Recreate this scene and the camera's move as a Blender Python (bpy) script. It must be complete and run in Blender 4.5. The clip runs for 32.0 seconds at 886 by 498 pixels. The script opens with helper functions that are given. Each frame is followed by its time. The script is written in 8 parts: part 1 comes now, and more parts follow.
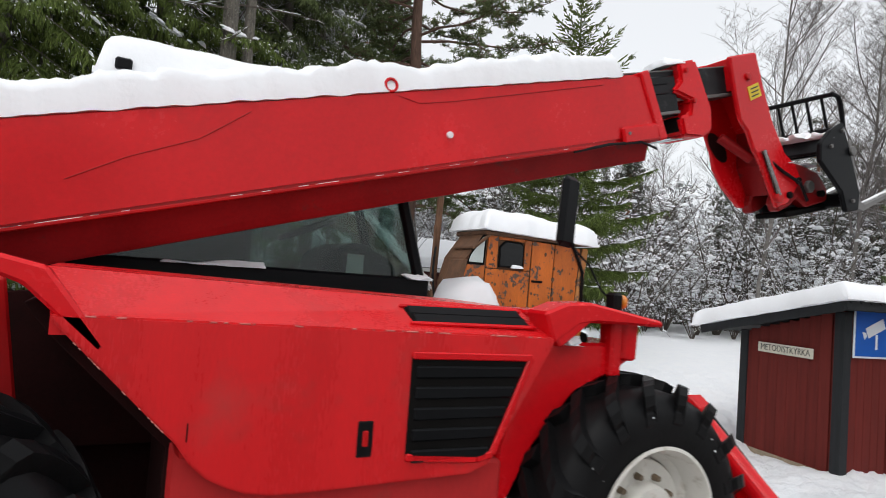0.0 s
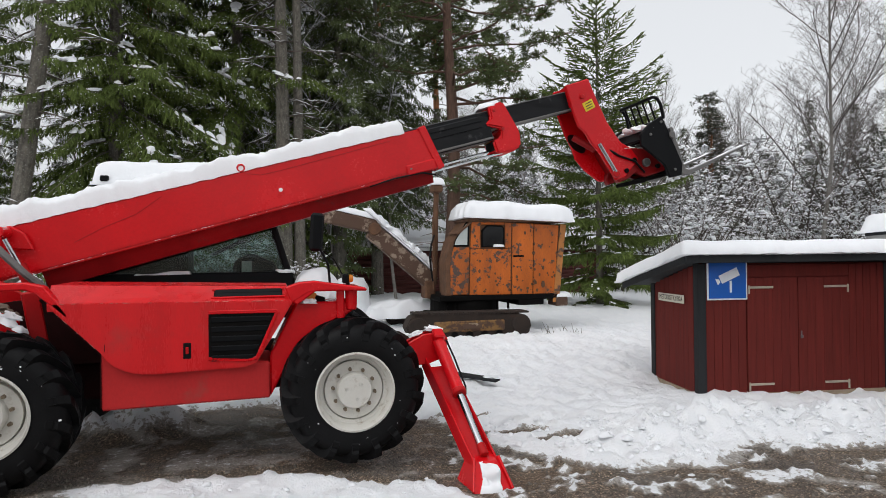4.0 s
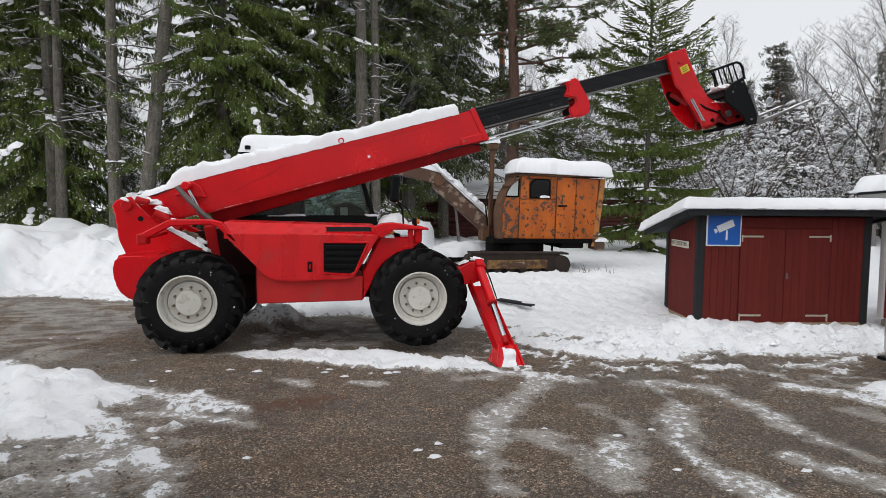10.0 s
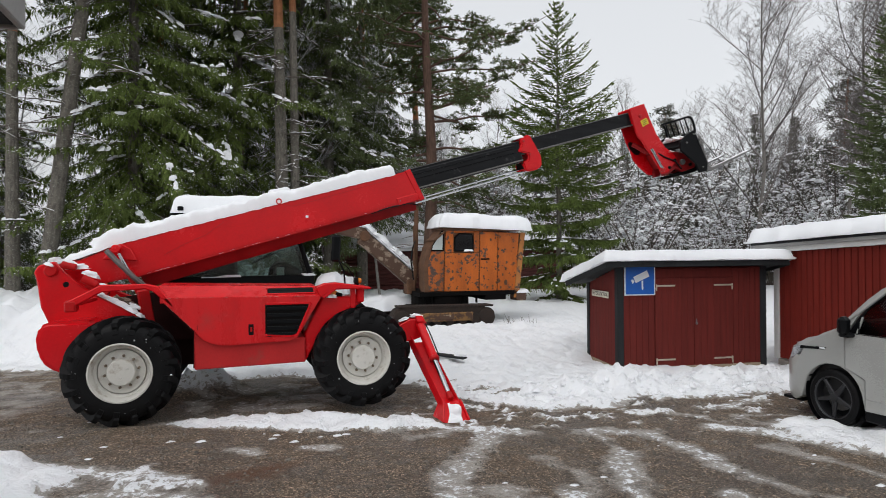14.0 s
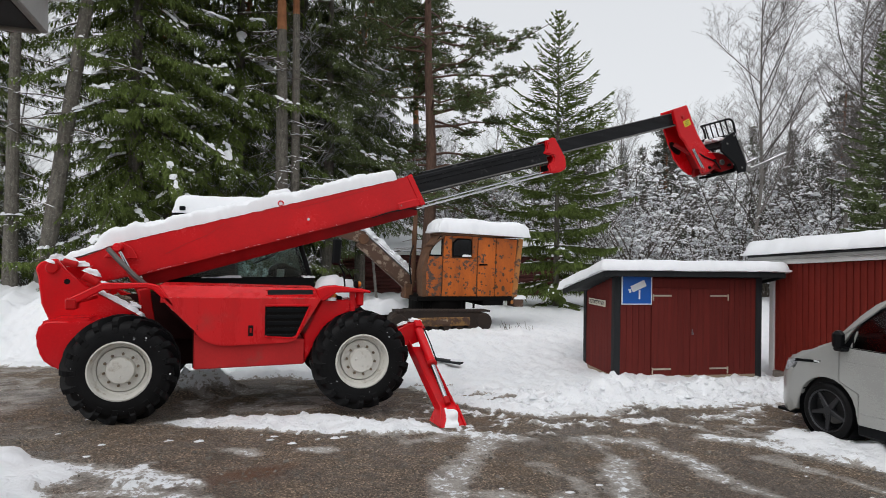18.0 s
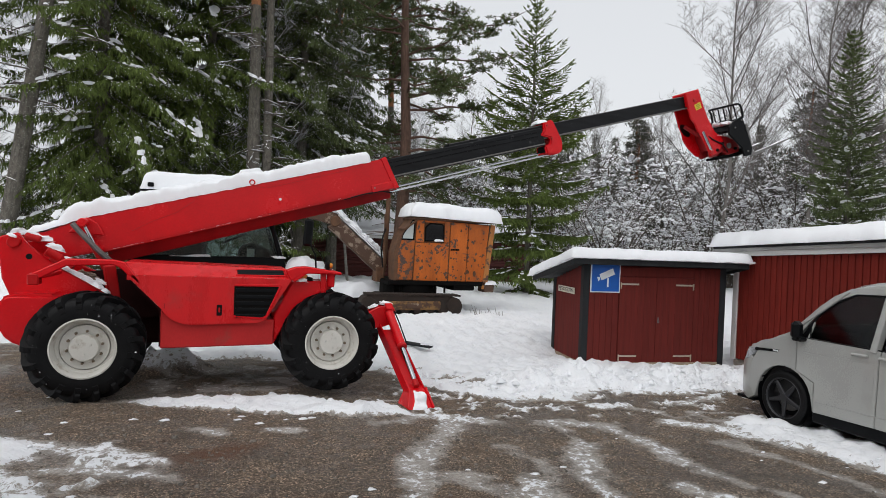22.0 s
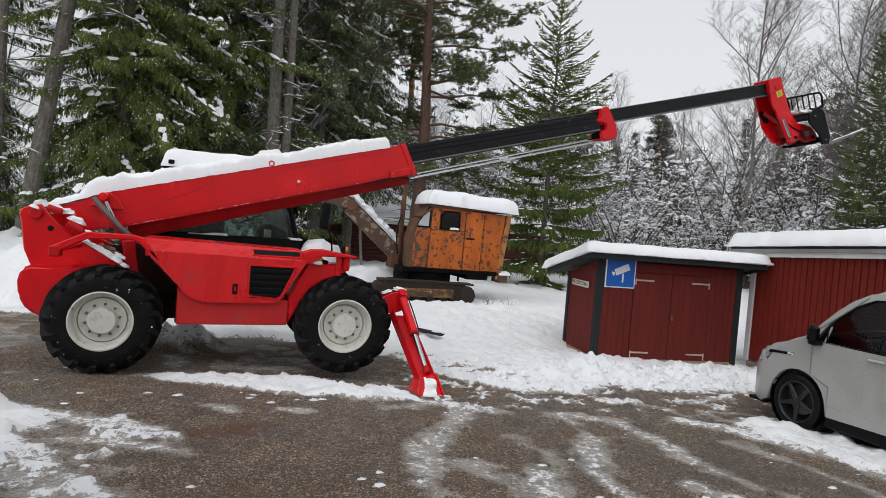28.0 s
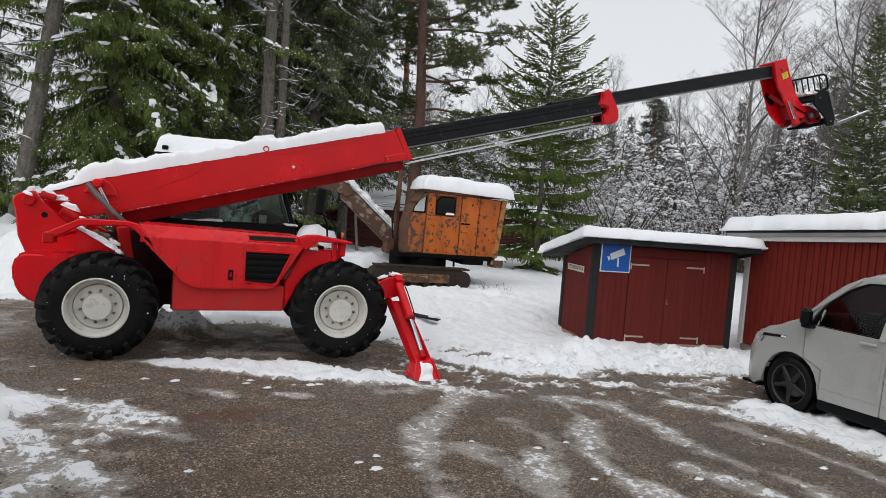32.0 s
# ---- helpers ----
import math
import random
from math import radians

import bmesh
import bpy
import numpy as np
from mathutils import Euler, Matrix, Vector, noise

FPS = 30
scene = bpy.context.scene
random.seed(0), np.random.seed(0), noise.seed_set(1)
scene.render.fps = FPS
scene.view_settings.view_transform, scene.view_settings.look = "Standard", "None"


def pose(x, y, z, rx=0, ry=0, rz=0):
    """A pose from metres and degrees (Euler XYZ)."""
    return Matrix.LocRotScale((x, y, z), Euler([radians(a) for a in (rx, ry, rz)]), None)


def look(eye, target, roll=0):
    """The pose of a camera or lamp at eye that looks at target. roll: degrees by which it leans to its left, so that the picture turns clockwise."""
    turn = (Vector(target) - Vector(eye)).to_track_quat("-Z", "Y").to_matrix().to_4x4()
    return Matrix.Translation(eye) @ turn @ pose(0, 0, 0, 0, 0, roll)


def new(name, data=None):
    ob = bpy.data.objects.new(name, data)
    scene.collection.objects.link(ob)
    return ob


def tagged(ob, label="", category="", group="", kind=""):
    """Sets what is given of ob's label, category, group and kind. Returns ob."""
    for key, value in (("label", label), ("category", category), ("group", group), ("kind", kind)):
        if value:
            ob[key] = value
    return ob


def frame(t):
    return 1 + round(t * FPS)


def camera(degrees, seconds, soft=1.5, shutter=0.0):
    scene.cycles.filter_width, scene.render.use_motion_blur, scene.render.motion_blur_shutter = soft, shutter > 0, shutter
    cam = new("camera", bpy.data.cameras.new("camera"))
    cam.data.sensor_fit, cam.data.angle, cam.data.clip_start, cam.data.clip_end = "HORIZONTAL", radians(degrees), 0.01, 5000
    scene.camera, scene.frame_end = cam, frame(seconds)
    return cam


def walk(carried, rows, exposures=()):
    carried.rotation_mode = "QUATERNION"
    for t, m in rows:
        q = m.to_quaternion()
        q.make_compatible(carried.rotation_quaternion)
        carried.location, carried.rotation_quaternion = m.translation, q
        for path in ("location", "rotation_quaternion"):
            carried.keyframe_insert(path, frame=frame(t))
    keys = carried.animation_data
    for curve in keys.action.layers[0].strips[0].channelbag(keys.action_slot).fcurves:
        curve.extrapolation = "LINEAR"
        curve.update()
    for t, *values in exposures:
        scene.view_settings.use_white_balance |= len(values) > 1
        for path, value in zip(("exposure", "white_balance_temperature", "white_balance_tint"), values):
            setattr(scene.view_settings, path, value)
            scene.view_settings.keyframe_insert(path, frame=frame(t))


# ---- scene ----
cam = camera(70.1, 32.0, 0.7, 0.4)
PATH = [
    (0, (0.583, -2.219, 1.702), (1.512, -0.451, 1.804), 4.3),
    (0.5, (0.761, -2.765, 1.728), (1.634, -0.969, 1.836), 5.4),
    (1, (0.949, -3.243, 1.749), (1.72, -1.4, 1.834), 7.0),
    (1.5, (1.052, -3.784, 1.836), (1.646, -1.874, 1.872), 2.3),
    (2, (1.245, -4.244, 1.846), (1.769, -2.315, 1.889), 3.3),
    (2.5, (1.382, -4.643, 1.832), (1.943, -2.724, 1.863), -0.4),
    (3, (1.511, -5.042, 1.888), (2.033, -3.113, 1.799), -2.6),
    (3.5, (1.836, -5.373, 1.88), (2.42, -3.46, 1.909), -1.1),
    (5.5, (2.902, -6.557, 1.903), (3.19, -4.579, 1.837), 0.8),
    (6, (3.1, -6.713, 1.849), (3.467, -4.747, 1.81), 0.5),
    (6.5, (3.193, -6.875, 1.868), (3.579, -4.916, 1.757), 0.2),
    (7, (3.105, -7.163, 1.883), (3.34, -5.184, 1.712), -2.3),
    (7.5, (2.928, -7.394, 1.879), (3.143, -5.407, 1.825), -2.1),
    (8, (2.761, -7.605, 1.904), (3.082, -5.633, 1.808), -0.3),
    (8.5, (2.594, -7.85, 1.894), (2.909, -5.885, 1.688), 1.3),
    (9, (2.39, -8.005, 1.927), (2.621, -6.031, 1.702), 0.4),
    (9.5, (2.095, -8.036, 1.926), (2.392, -6.073, 1.687), -0.8),
    (10, (1.881, -8.164, 1.952), (2.201, -6.196, 1.797), 0.4),
    (10.5, (1.714, -8.288, 1.993), (2.17, -6.351, 1.792), 0.5),
    (11, (1.521, -8.271, 2.009), (2.089, -6.356, 1.897), -0.5),
    (11.5, (1.373, -8.228, 2.02), (1.931, -6.315, 1.853), -0.3),
    (12, (1.394, -8.244, 2.047), (2.0, -6.339, 1.992), 0.8),
    (12.5, (1.448, -8.251, 2.031), (2.076, -6.353, 1.96), -1.0),
    (13, (1.452, -8.243, 2.035), (2.1, -6.352, 1.964), -1.0),
    (13.5, (1.447, -8.248, 2.033), (2.102, -6.359, 1.981), -0.7),
    (14, (1.421, -8.264, 2.072), (2.021, -6.356, 2.074), -0.5),
    (14.5, (1.373, -8.289, 2.072), (1.917, -6.365, 2.055), -0.6),
    (15, (1.353, -8.291, 2.079), (1.854, -6.354, 2.076), 0.6),
    (15.5, (1.351, -8.294, 2.079), (1.875, -6.364, 2.091), 1.0),
    (17.5, (1.354, -8.303, 2.09), (1.903, -6.38, 2.117), 0.7),
    (18, (1.355, -8.302, 2.092), (1.966, -6.397, 2.107), 0.8),
    (18.5, (1.36, -8.312, 2.086), (2.005, -6.419, 2.081), 1.3),
    (19, (1.334, -8.308, 2.094), (1.985, -6.417, 2.097), 1.6),
    (19.5, (1.329, -8.31, 2.085), (1.958, -6.412, 2.078), 1.5),
    (20, (1.328, -8.318, 2.088), (1.983, -6.428, 2.066), 1.4),
    (20.5, (1.337, -8.317, 2.08), (2.007, -6.433, 2.056), 1.6),
    (21, (1.342, -8.324, 2.077), (2.025, -6.445, 2.043), 1.9),
    (21.5, (1.337, -8.315, 2.086), (2.031, -6.439, 2.052), 2.0),
    (22, (1.344, -8.316, 2.077), (2.04, -6.441, 2.047), 2.2),
    (22.5, (1.341, -8.311, 2.087), (2.064, -6.446, 2.063), 2.6),
    (23, (1.331, -8.316, 2.078), (2.025, -6.44, 2.056), 2.9),
    (23.5, (1.327, -8.318, 2.078), (2.0, -6.435, 2.049), 2.9),
    (24, (1.324, -8.309, 2.079), (1.969, -6.416, 2.046), 3.1),
    (24.5, (1.335, -8.304, 2.076), (1.969, -6.407, 2.033), 3.5),
    (25, (1.319, -8.299, 2.07), (1.952, -6.402, 2.028), 4.0),
    (25.5, (1.313, -8.303, 2.08), (1.946, -6.406, 2.042), 4.5),
    (27.5, (1.323, -8.306, 2.078), (1.974, -6.416, 2.015), 4.6),
    (28, (1.323, -8.305, 2.071), (1.979, -6.417, 2.002), 4.5),
    (28.5, (1.317, -8.299, 2.067), (1.969, -6.41, 1.993), 4.6),
    (29, (1.319, -8.295, 2.062), (1.974, -6.407, 1.988), 4.4),
    (29.5, (1.315, -8.295, 2.062), (1.982, -6.412, 1.984), 4.2),
    (30, (1.329, -8.313, 2.067), (2.0, -6.43, 1.982), 4.3),
    (30.5, (1.318, -8.299, 2.076), (1.989, -6.417, 1.988), 4.4),
    (31, (1.316, -8.298, 2.076), (1.983, -6.415, 1.973), 4.3),
    (31.5, (1.326, -8.301, 2.057), (1.999, -6.421, 1.955), 4.1),
    (32, (1.323, -8.312, 2.068), (1.994, -6.432, 1.954), 4.3),
]
walk(cam, [(t, look(eye, target, roll)) for t, eye, target, roll in PATH], [(0, 0.18), (2, 0.10), (3.5, 0.0), (8, 0.0), (12, -0.04), (32, -0.07)])

# ---- light ----
SUN_EL, SUN_ROT = radians(56), radians(225)
world = bpy.data.worlds.new("world")
scene.world = world
world.use_nodes = True
wn, wl = world.node_tree.nodes, world.node_tree.links
sky = wn.new("ShaderNodeTexSky")
sky.sky_type = "NISHITA"
sky.sun_disc = False
sky.sun_elevation, sky.sun_rotation = SUN_EL, SUN_ROT
sky.air_density, sky.dust_density, sky.ozone_density = 1.2, 4.0, 1.5
grey = wn.new("ShaderNodeHueSaturation")
grey.inputs["Saturation"].default_value = 0.22
wl.new(sky.outputs[0], grey.inputs["Color"])
veil = wn.new("ShaderNodeMix")
veil.data_type = "RGBA"
veil.inputs["Factor"].default_value = 0.70
veil.inputs["B"].default_value = (4.05, 4.15, 4.3, 1)
wl.new(grey.outputs[0], veil.inputs["A"])
wl.new(veil.outputs["Result"], wn["Background"].inputs[0])
wn["Background"].inputs[1].default_value = 0.205
sun = new("sun", bpy.data.lights.new("sun", "SUN"))
sun.data.energy, sun.data.angle, sun.data.color = 0.45, radians(70), (1.0, 0.99, 0.97)
sun.matrix_world = look((0, 0, 0), (-math.sin(SUN_ROT) * math.cos(SUN_EL), -math.cos(SUN_ROT) * math.cos(SUN_EL), -math.sin(SUN_EL)))


# ---- materials ----
def mat(name, base, rough=0.5, metal=0.0, var=0.12, scale=3.0, bump=0.0, bscale=60.0, patch=None, coat=0.0, grain=None, island=False, spec=0.5):
    """patch: (colour, noise scale, threshold, width). grain: stretch of the fine noise along x, y, z."""
    m = bpy.data.materials.new(name)
    m.use_nodes = True
    n, l = m.node_tree.nodes, m.node_tree.links
    b = n["Principled BSDF"]
    b.inputs["Metallic"].default_value = metal
    b.inputs["Coat Weight"].default_value = coat
    b.inputs["Specular IOR Level"].default_value = spec
    co = n.new("ShaderNodeTexCoord")
    mp = n.new("ShaderNodeMapping")
    l.new(co.outputs["Object"], mp.inputs[0])
    if grain:
        mp.inputs["Scale"].default_value = grain
    big = n.new("ShaderNodeTexNoise")
    big.inputs["Scale"].default_value, big.inputs["Detail"].default_value = scale, 6
    l.new(mp.outputs[0], big.inputs["Vector"])
    fine = n.new("ShaderNodeTexNoise")
    fine.inputs["Scale"].default_value, fine.inputs["Detail"].default_value = bscale, 3
    l.new(mp.outputs[0], fine.inputs["Vector"])
    add = n.new("ShaderNodeMath")
    add.operation = "MULTIPLY_ADD"
    l.new(big.outputs[0], add.inputs[0])
    add.inputs[1].default_value = 0.7
    sc = n.new("ShaderNodeMath")
    sc.operation = "MULTIPLY"
    sc.inputs[1].default_value = 0.3
    l.new(fine.outputs[0], sc.inputs[0])
    l.new(sc.outputs[0], add.inputs[2])
    ramp = n.new("ShaderNodeValToRGB")
    ramp.color_ramp.elements[0].position, ramp.color_ramp.elements[1].position = 0.3, 0.7
    ramp.color_ramp.elements[0].color = (*[max(0, c * (1 - var)) for c in base], 1)
    ramp.color_ramp.elements[1].color = (*[min(1, c * (1 + var)) for c in base], 1)
    l.new(add.outputs[0], ramp.inputs[0])
    col = ramp.outputs[0]
    rnd = None
    if island:
        rnd = n.new("ShaderNodeNewGeometry").outputs["Random Per Island"]
    else:
        rnd = n.new("ShaderNodeObjectInfo").outputs["Random"]
    hs = n.new("ShaderNodeHueSaturation")
    mr = n.new("ShaderNodeMapRange")
    mr.inputs["To Min"].default_value, mr.inputs["To Max"].default_value = (0.6, 1.4) if island else (0.94, 1.06)
    l.new(rnd, mr.inputs["Value"])
    l.new(mr.outputs[0], hs.inputs["Value"])
    l.new(col, hs.inputs["Color"])
    col = hs.outputs[0]
    if patch:
        pc, ps, th, w = patch
        pn = n.new("ShaderNodeTexNoise")
        pn.inputs["Scale"].default_value, pn.inputs["Detail"].default_value, pn.inputs["Roughness"].default_value = ps, 8, 0.65
        l.new(co.outputs["Object"], pn.inputs["Vector"])
        pr = n.new("ShaderNodeMapRange")
        pr.inputs["From Min"].default_value, pr.inputs["From Max"].default_value = th, th + w
        l.new(pn.outputs[0], pr.inputs["Value"])
        mx = n.new("ShaderNodeMix")
        mx.data_type = "RGBA"
        l.new(pr.outputs[0], mx.inputs["Factor"])
        l.new(col, mx.inputs["A"])
        mx.inputs["B"].default_value = (*pc, 1)
        col = mx.outputs["Result"]
    l.new(col, b.inputs["Base Color"])
    rr = n.new("ShaderNodeMapRange")
    rr.inputs["To Min"].default_value, rr.inputs["To Max"].default_value = max(0.02, rough - 0.1), min(1, rough + 0.12)
    l.new(add.outputs[0], rr.inputs["Value"])
    l.new(rr.outputs[0], b.inputs["Roughness"])
    if bump:
        bp = n.new("ShaderNodeBump")
        bp.inputs["Strength"].default_value, bp.inputs["Distance"].default_value = min(1.0, bump), 0.02
        l.new(add.outputs[0], bp.inputs["Height"])
        l.new(bp.outputs[0], b.inputs["Normal"])
    return m


RED = mat("red_paint", (0.62, 0.005, 0.010), 0.24, var=0.14, scale=1.6, bump=0.03, bscale=40, patch=((0.50, 0.012, 0.014), 2.6, 0.58, 0.25), spec=0.32)
RED_WORN = mat("red_paint_worn", (0.44, 0.006, 0.008), 0.42, spec=0.2, var=0.14, scale=2.5, bump=0.06, bscale=50, patch=((0.25, 0.07, 0.05), 9.0, 0.68, 0.06))
BLACK_STEEL = mat("black_greased_steel", (0.010, 0.0105, 0.012), 0.40, spec=0.18, var=0.5, patch=((0.075, 0.076, 0.078), 3.5, 0.60, 0.10), scale=2.0, bump=0.12, grain=(1, 1, 6))
BLACK = mat("black_plastic", (0.0045, 0.005, 0.006), 0.42, spec=0.12, var=0.2, bump=0.05)
RUBBER = mat("tyre_rubber", (0.0072, 0.0072, 0.0078), 0.44, var=0.35, scale=6, bump=0.15, patch=((0.045, 0.039, 0.033), 5, 0.69, 0.12), spec=0.12)
RIM = mat("cream_rim_paint", (0.60, 0.585, 0.54), 0.5, var=0.07, bump=0.05, patch=((0.33, 0.28, 0.21), 7, 0.57, 0.16))
NUT = mat("dull_nut_steel", (0.20, 0.155, 0.11), 0.4, 0.6, var=0.3)
CHROME = mat("chrome_rod", (0.50, 0.51, 0.53), 0.16, 1.0, var=0.06)
STEEL_GREY = mat("grey_worn_steel", (0.16, 0.155, 0.15), 0.5, 0.5, var=0.3, bump=0.1)
YELLOW = mat("yellow_sticker", (0.75, 0.55, 0.02), 0.5, var=0.05)
AMBER = mat("amber_lens", (0.65, 0.22, 0.02), 0.25, var=0.05)
SNOW = mat("snow", (0.85, 0.865, 0.89), 0.75, var=0.025, scale=4.5, bump=0.32, bscale=34, spec=0.2)
SNOW_FINE = mat("branch_snow", (0.89, 0.905, 0.93), 0.8, var=0.03, spec=0.1)
SHED_RED = mat("shed_red_paint", (0.128, 0.0185, 0.0145), 0.75, spec=0.2, var=0.22, scale=3, bump=0.15, bscale=50, grain=(6, 6, 0.5))
BARN_RED = mat("barn_red_paint", (0.175, 0.019, 0.0125), 0.78, spec=0.2, var=0.2, scale=3, bump=0.15, bscale=50, grain=(6, 6, 0.5))
TAR = mat("tarred_black_wood", (0.020, 0.022, 0.024), 0.75, spec=0.25, var=0.3, bump=0.2, grain=(6, 6, 0.6))
PALE_WOOD = mat("weathered_wood", (0.30, 0.24, 0.17), 0.8, var=0.25, scale=4, bump=0.2, grain=(1, 6, 6))
WHITE_PAINT = mat("white_painted_wood", (0.72, 0.72, 0.70), 0.6, var=0.06, bump=0.06)
GREY_WOOD = mat("grey_board", (0.32, 0.32, 0.31), 0.75, var=0.15, bump=0.1)
SIGN_BLUE = mat("sign_blue", (0.010, 0.10, 0.42), 0.35, var=0.04)
SIGN_WHITE = mat("sign_white", (0.74, 0.76, 0.78), 0.4, var=0.03)
PLATE_CREAM = mat("plate_cream", (0.66, 0.63, 0.52), 0.5, var=0.06, patch=((0.35, 0.28, 0.2), 12, 0.66, 0.1))
LAMP = mat("pale_headlight_lens", (0.30, 0.31, 0.33), 0.10, var=0.6, scale=18, coat=0.8)
LETTER = mat("letter_black", (0.02, 0.02, 0.02), 0.6)
GALV = mat("galvanised_hinge", (0.50, 0.46, 0.36), 0.5, 0.4, var=0.2, bump=0.05)
ORANGE = mat("rusted_orange_paint", (0.46, 0.102, 0.004), 0.5, var=0.34, scale=2.4, grain=(1.6, 1.6, 0.45), bump=0.12, bscale=30, patch=((0.075, 0.046, 0.036), 6.5, 0.572, 0.04))
ORANGE_RUSTY = mat("rusty_orange_paint", (0.36, 0.085, 0.006), 0.6, var=0.35, scale=2.4, grain=(1.6, 1.6, 0.45), bump=0.15, bscale=30, patch=((0.070, 0.045, 0.036), 5.0, 0.49, 0.05))
# Darker red with under-boom and hitch shade coloured in, plus brown dirt patches.
RED_SHADE_DIRT = mat("dirty_red_paint", (0.25, 0.006, 0.008), 0.45, spec=0.2, var=0.25, scale=3, bump=0.08, patch=((0.10, 0.03, 0.025), 6.0, 0.60, 0.12))
PEBBLE = mat("loose_gravel_stone", (0.16, 0.14, 0.12), 0.7, var=0.3, scale=9, island=True)
# Black gloss: the unlit cab interior is painted onto a solid pane.
BLACK_PANE = mat("dark_cab_opening", (0.006, 0.0065, 0.007), 0.12, var=0.2, spec=0.3)
BARK_PINE = mat("dark_red_pine_bark", (0.125, 0.072, 0.052), 0.9, var=0.45, scale=5, bump=0.9, bscale=18, grain=(3, 3, 0.8))
ORANGE_POST = mat("faded_orange_paint", (0.42, 0.16, 0.035), 0.6, var=0.2, bump=0.1, patch=((0.09, 0.05, 0.035), 4, 0.52, 0.05))
RUST = mat("rust", (0.12, 0.058, 0.030), 0.85, var=0.4, scale=5, bump=0.3, bscale=40)
RUST_YELLOW = mat("rusted_yellow_frame", (0.22, 0.115, 0.035), 0.75, var=0.3, bump=0.2, patch=((0.07, 0.035, 0.02), 4, 0.48, 0.08))
RUST_CREAM = mat("rusted_cream_boom", (0.28, 0.21, 0.155), 0.75, var=0.2, bump=0.2, patch=((0.085, 0.045, 0.028), 5.0, 0.41, 0.05))
TRACK = mat("dark_rusty_track", (0.024, 0.0145, 0.010), 0.85, var=0.5, scale=5, bump=0.3, bscale=40)
# Opaque pale colour paints the brightness of lit glass onto the pane.
PALE_PANE = mat("frosted_pale_pane", (0.42, 0.46, 0.45), 0.2, var=0.2, scale=3)
DARK_IRON = mat("dark_iron", (0.0055, 0.005, 0.0048), 0.75, spec=0.08, var=0.4, bump=0.2)
VAN = mat("pale_grey_van_paint", (0.35, 0.355, 0.34), 0.28, var=0.04, scale=1.0, coat=0.5, patch=((0.29, 0.29, 0.265), 2.0, 0.52, 0.3))
ALLOY = mat("dark_alloy", (0.045, 0.046, 0.05), 0.32, 0.6, var=0.1)
STONE = mat("foundation_stone", (0.22, 0.19, 0.165), 0.85, var=0.3, scale=4, bump=0.4, bscale=20)
BARK = mat("grey_bark", (0.125, 0.112, 0.094), 0.9, var=0.6, scale=5, bump=1.0, bscale=22, grain=(3, 3, 1.0), patch=((0.27, 0.275, 0.235), 24, 0.55, 0.12))
BARK_RED = mat("red_pine_bark", (0.30, 0.125, 0.055), 0.9, var=0.3, scale=4, bump=0.6, bscale=16)
BIRCH = mat("birch_bark", (0.20, 0.185, 0.17), 0.85, var=0.3, bump=0.3, grain=(1, 1, 4))
TWIG = mat("frosted_twig", (0.145, 0.128, 0.122), 0.9, var=0.3, island=True)
TWIG_SNOWY = mat("snow_covered_twig", (0.52, 0.53, 0.55), 0.9, var=0.3, island=True)
TWIG_DARK = mat("dark_twig", (0.10, 0.083, 0.068), 0.9, var=0.3)
NEEDLE = mat("spruce_needles", (0.118, 0.160, 0.038), 0.7, var=0.35, scale=1.0, island=True, spec=0.25)
NEEDLE_DARK = mat("dark_spruce_needles", (0.110, 0.140, 0.055), 0.7, var=0.3, scale=1.0, island=True, spec=0.25)
NEEDLE_FAR = mat("frosted_needles", (0.125, 0.135, 0.100), 0.8, var=0.3, scale=1.0, island=True, spec=0.2)
LOG = mat("dark_red_logs", (0.085, 0.022, 0.018), 0.85, var=0.3, bump=0.3, grain=(0.6, 6, 6))
INTERIOR = mat("dark_trim", (0.012, 0.012, 0.013), 0.7, var=0.2)
SEAT = mat("grey_seat_fabric", (0.07, 0.07, 0.075), 0.9, var=0.2)
RED_DUSTY = mat("dusty_red_paint", (0.46, 0.022, 0.023), 0.5, var=0.18, scale=2.0, bump=0.06, bscale=50, patch=((0.30, 0.06, 0.05), 3.0, 0.58, 0.2), spec=0.2, grain=(1, 1, 0.5))
RED_COVER = mat("faded_red_cover_paint", (0.62, 0.012, 0.016), 0.27, var=0.14, scale=1.8, bump=0.05, bscale=40, patch=((0.48, 0.045, 0.042), 2.2, 0.55, 0.25), spec=0.36, grain=(2.5, 2.5, 0.5))
# Near-black red: the shade inside arch, chassis and hitch put into the paint.
SHADE_GRIME = mat("grimy_red_paint", (0.016, 0.0035, 0.0035), 0.85, spec=0.12, var=0.5, scale=4, bump=0.2)
CHIP = mat("chipped_paint_edge", (0.55, 0.20, 0.17), 0.6, var=0.2)
DEBRIS = mat("debris_on_ledge", (0.16, 0.12, 0.09), 0.9, var=0.5, bump=0.5)


def glass_mat(name, tint, rough=0.03, ior=1.45):
    m = bpy.data.materials.new(name)
    m.use_nodes = True
    b = m.node_tree.nodes["Principled BSDF"]
    b.inputs["Base Color"].default_value = (*tint, 1)
    b.inputs["Roughness"].default_value = rough
    b.inputs["IOR"].default_value = ior
    b.inputs["Transmission Weight"].default_value = 1.0
    return m


GLASS = glass_mat("tinted_glass", (0.42, 0.53, 0.50))
VAN_GLASS = glass_mat("van_window_glass", (0.24, 0.27, 0.27), 0.03, 1.25)
GLASS_DARK = glass_mat("dark_glass", (0.10, 0.11, 0.12))


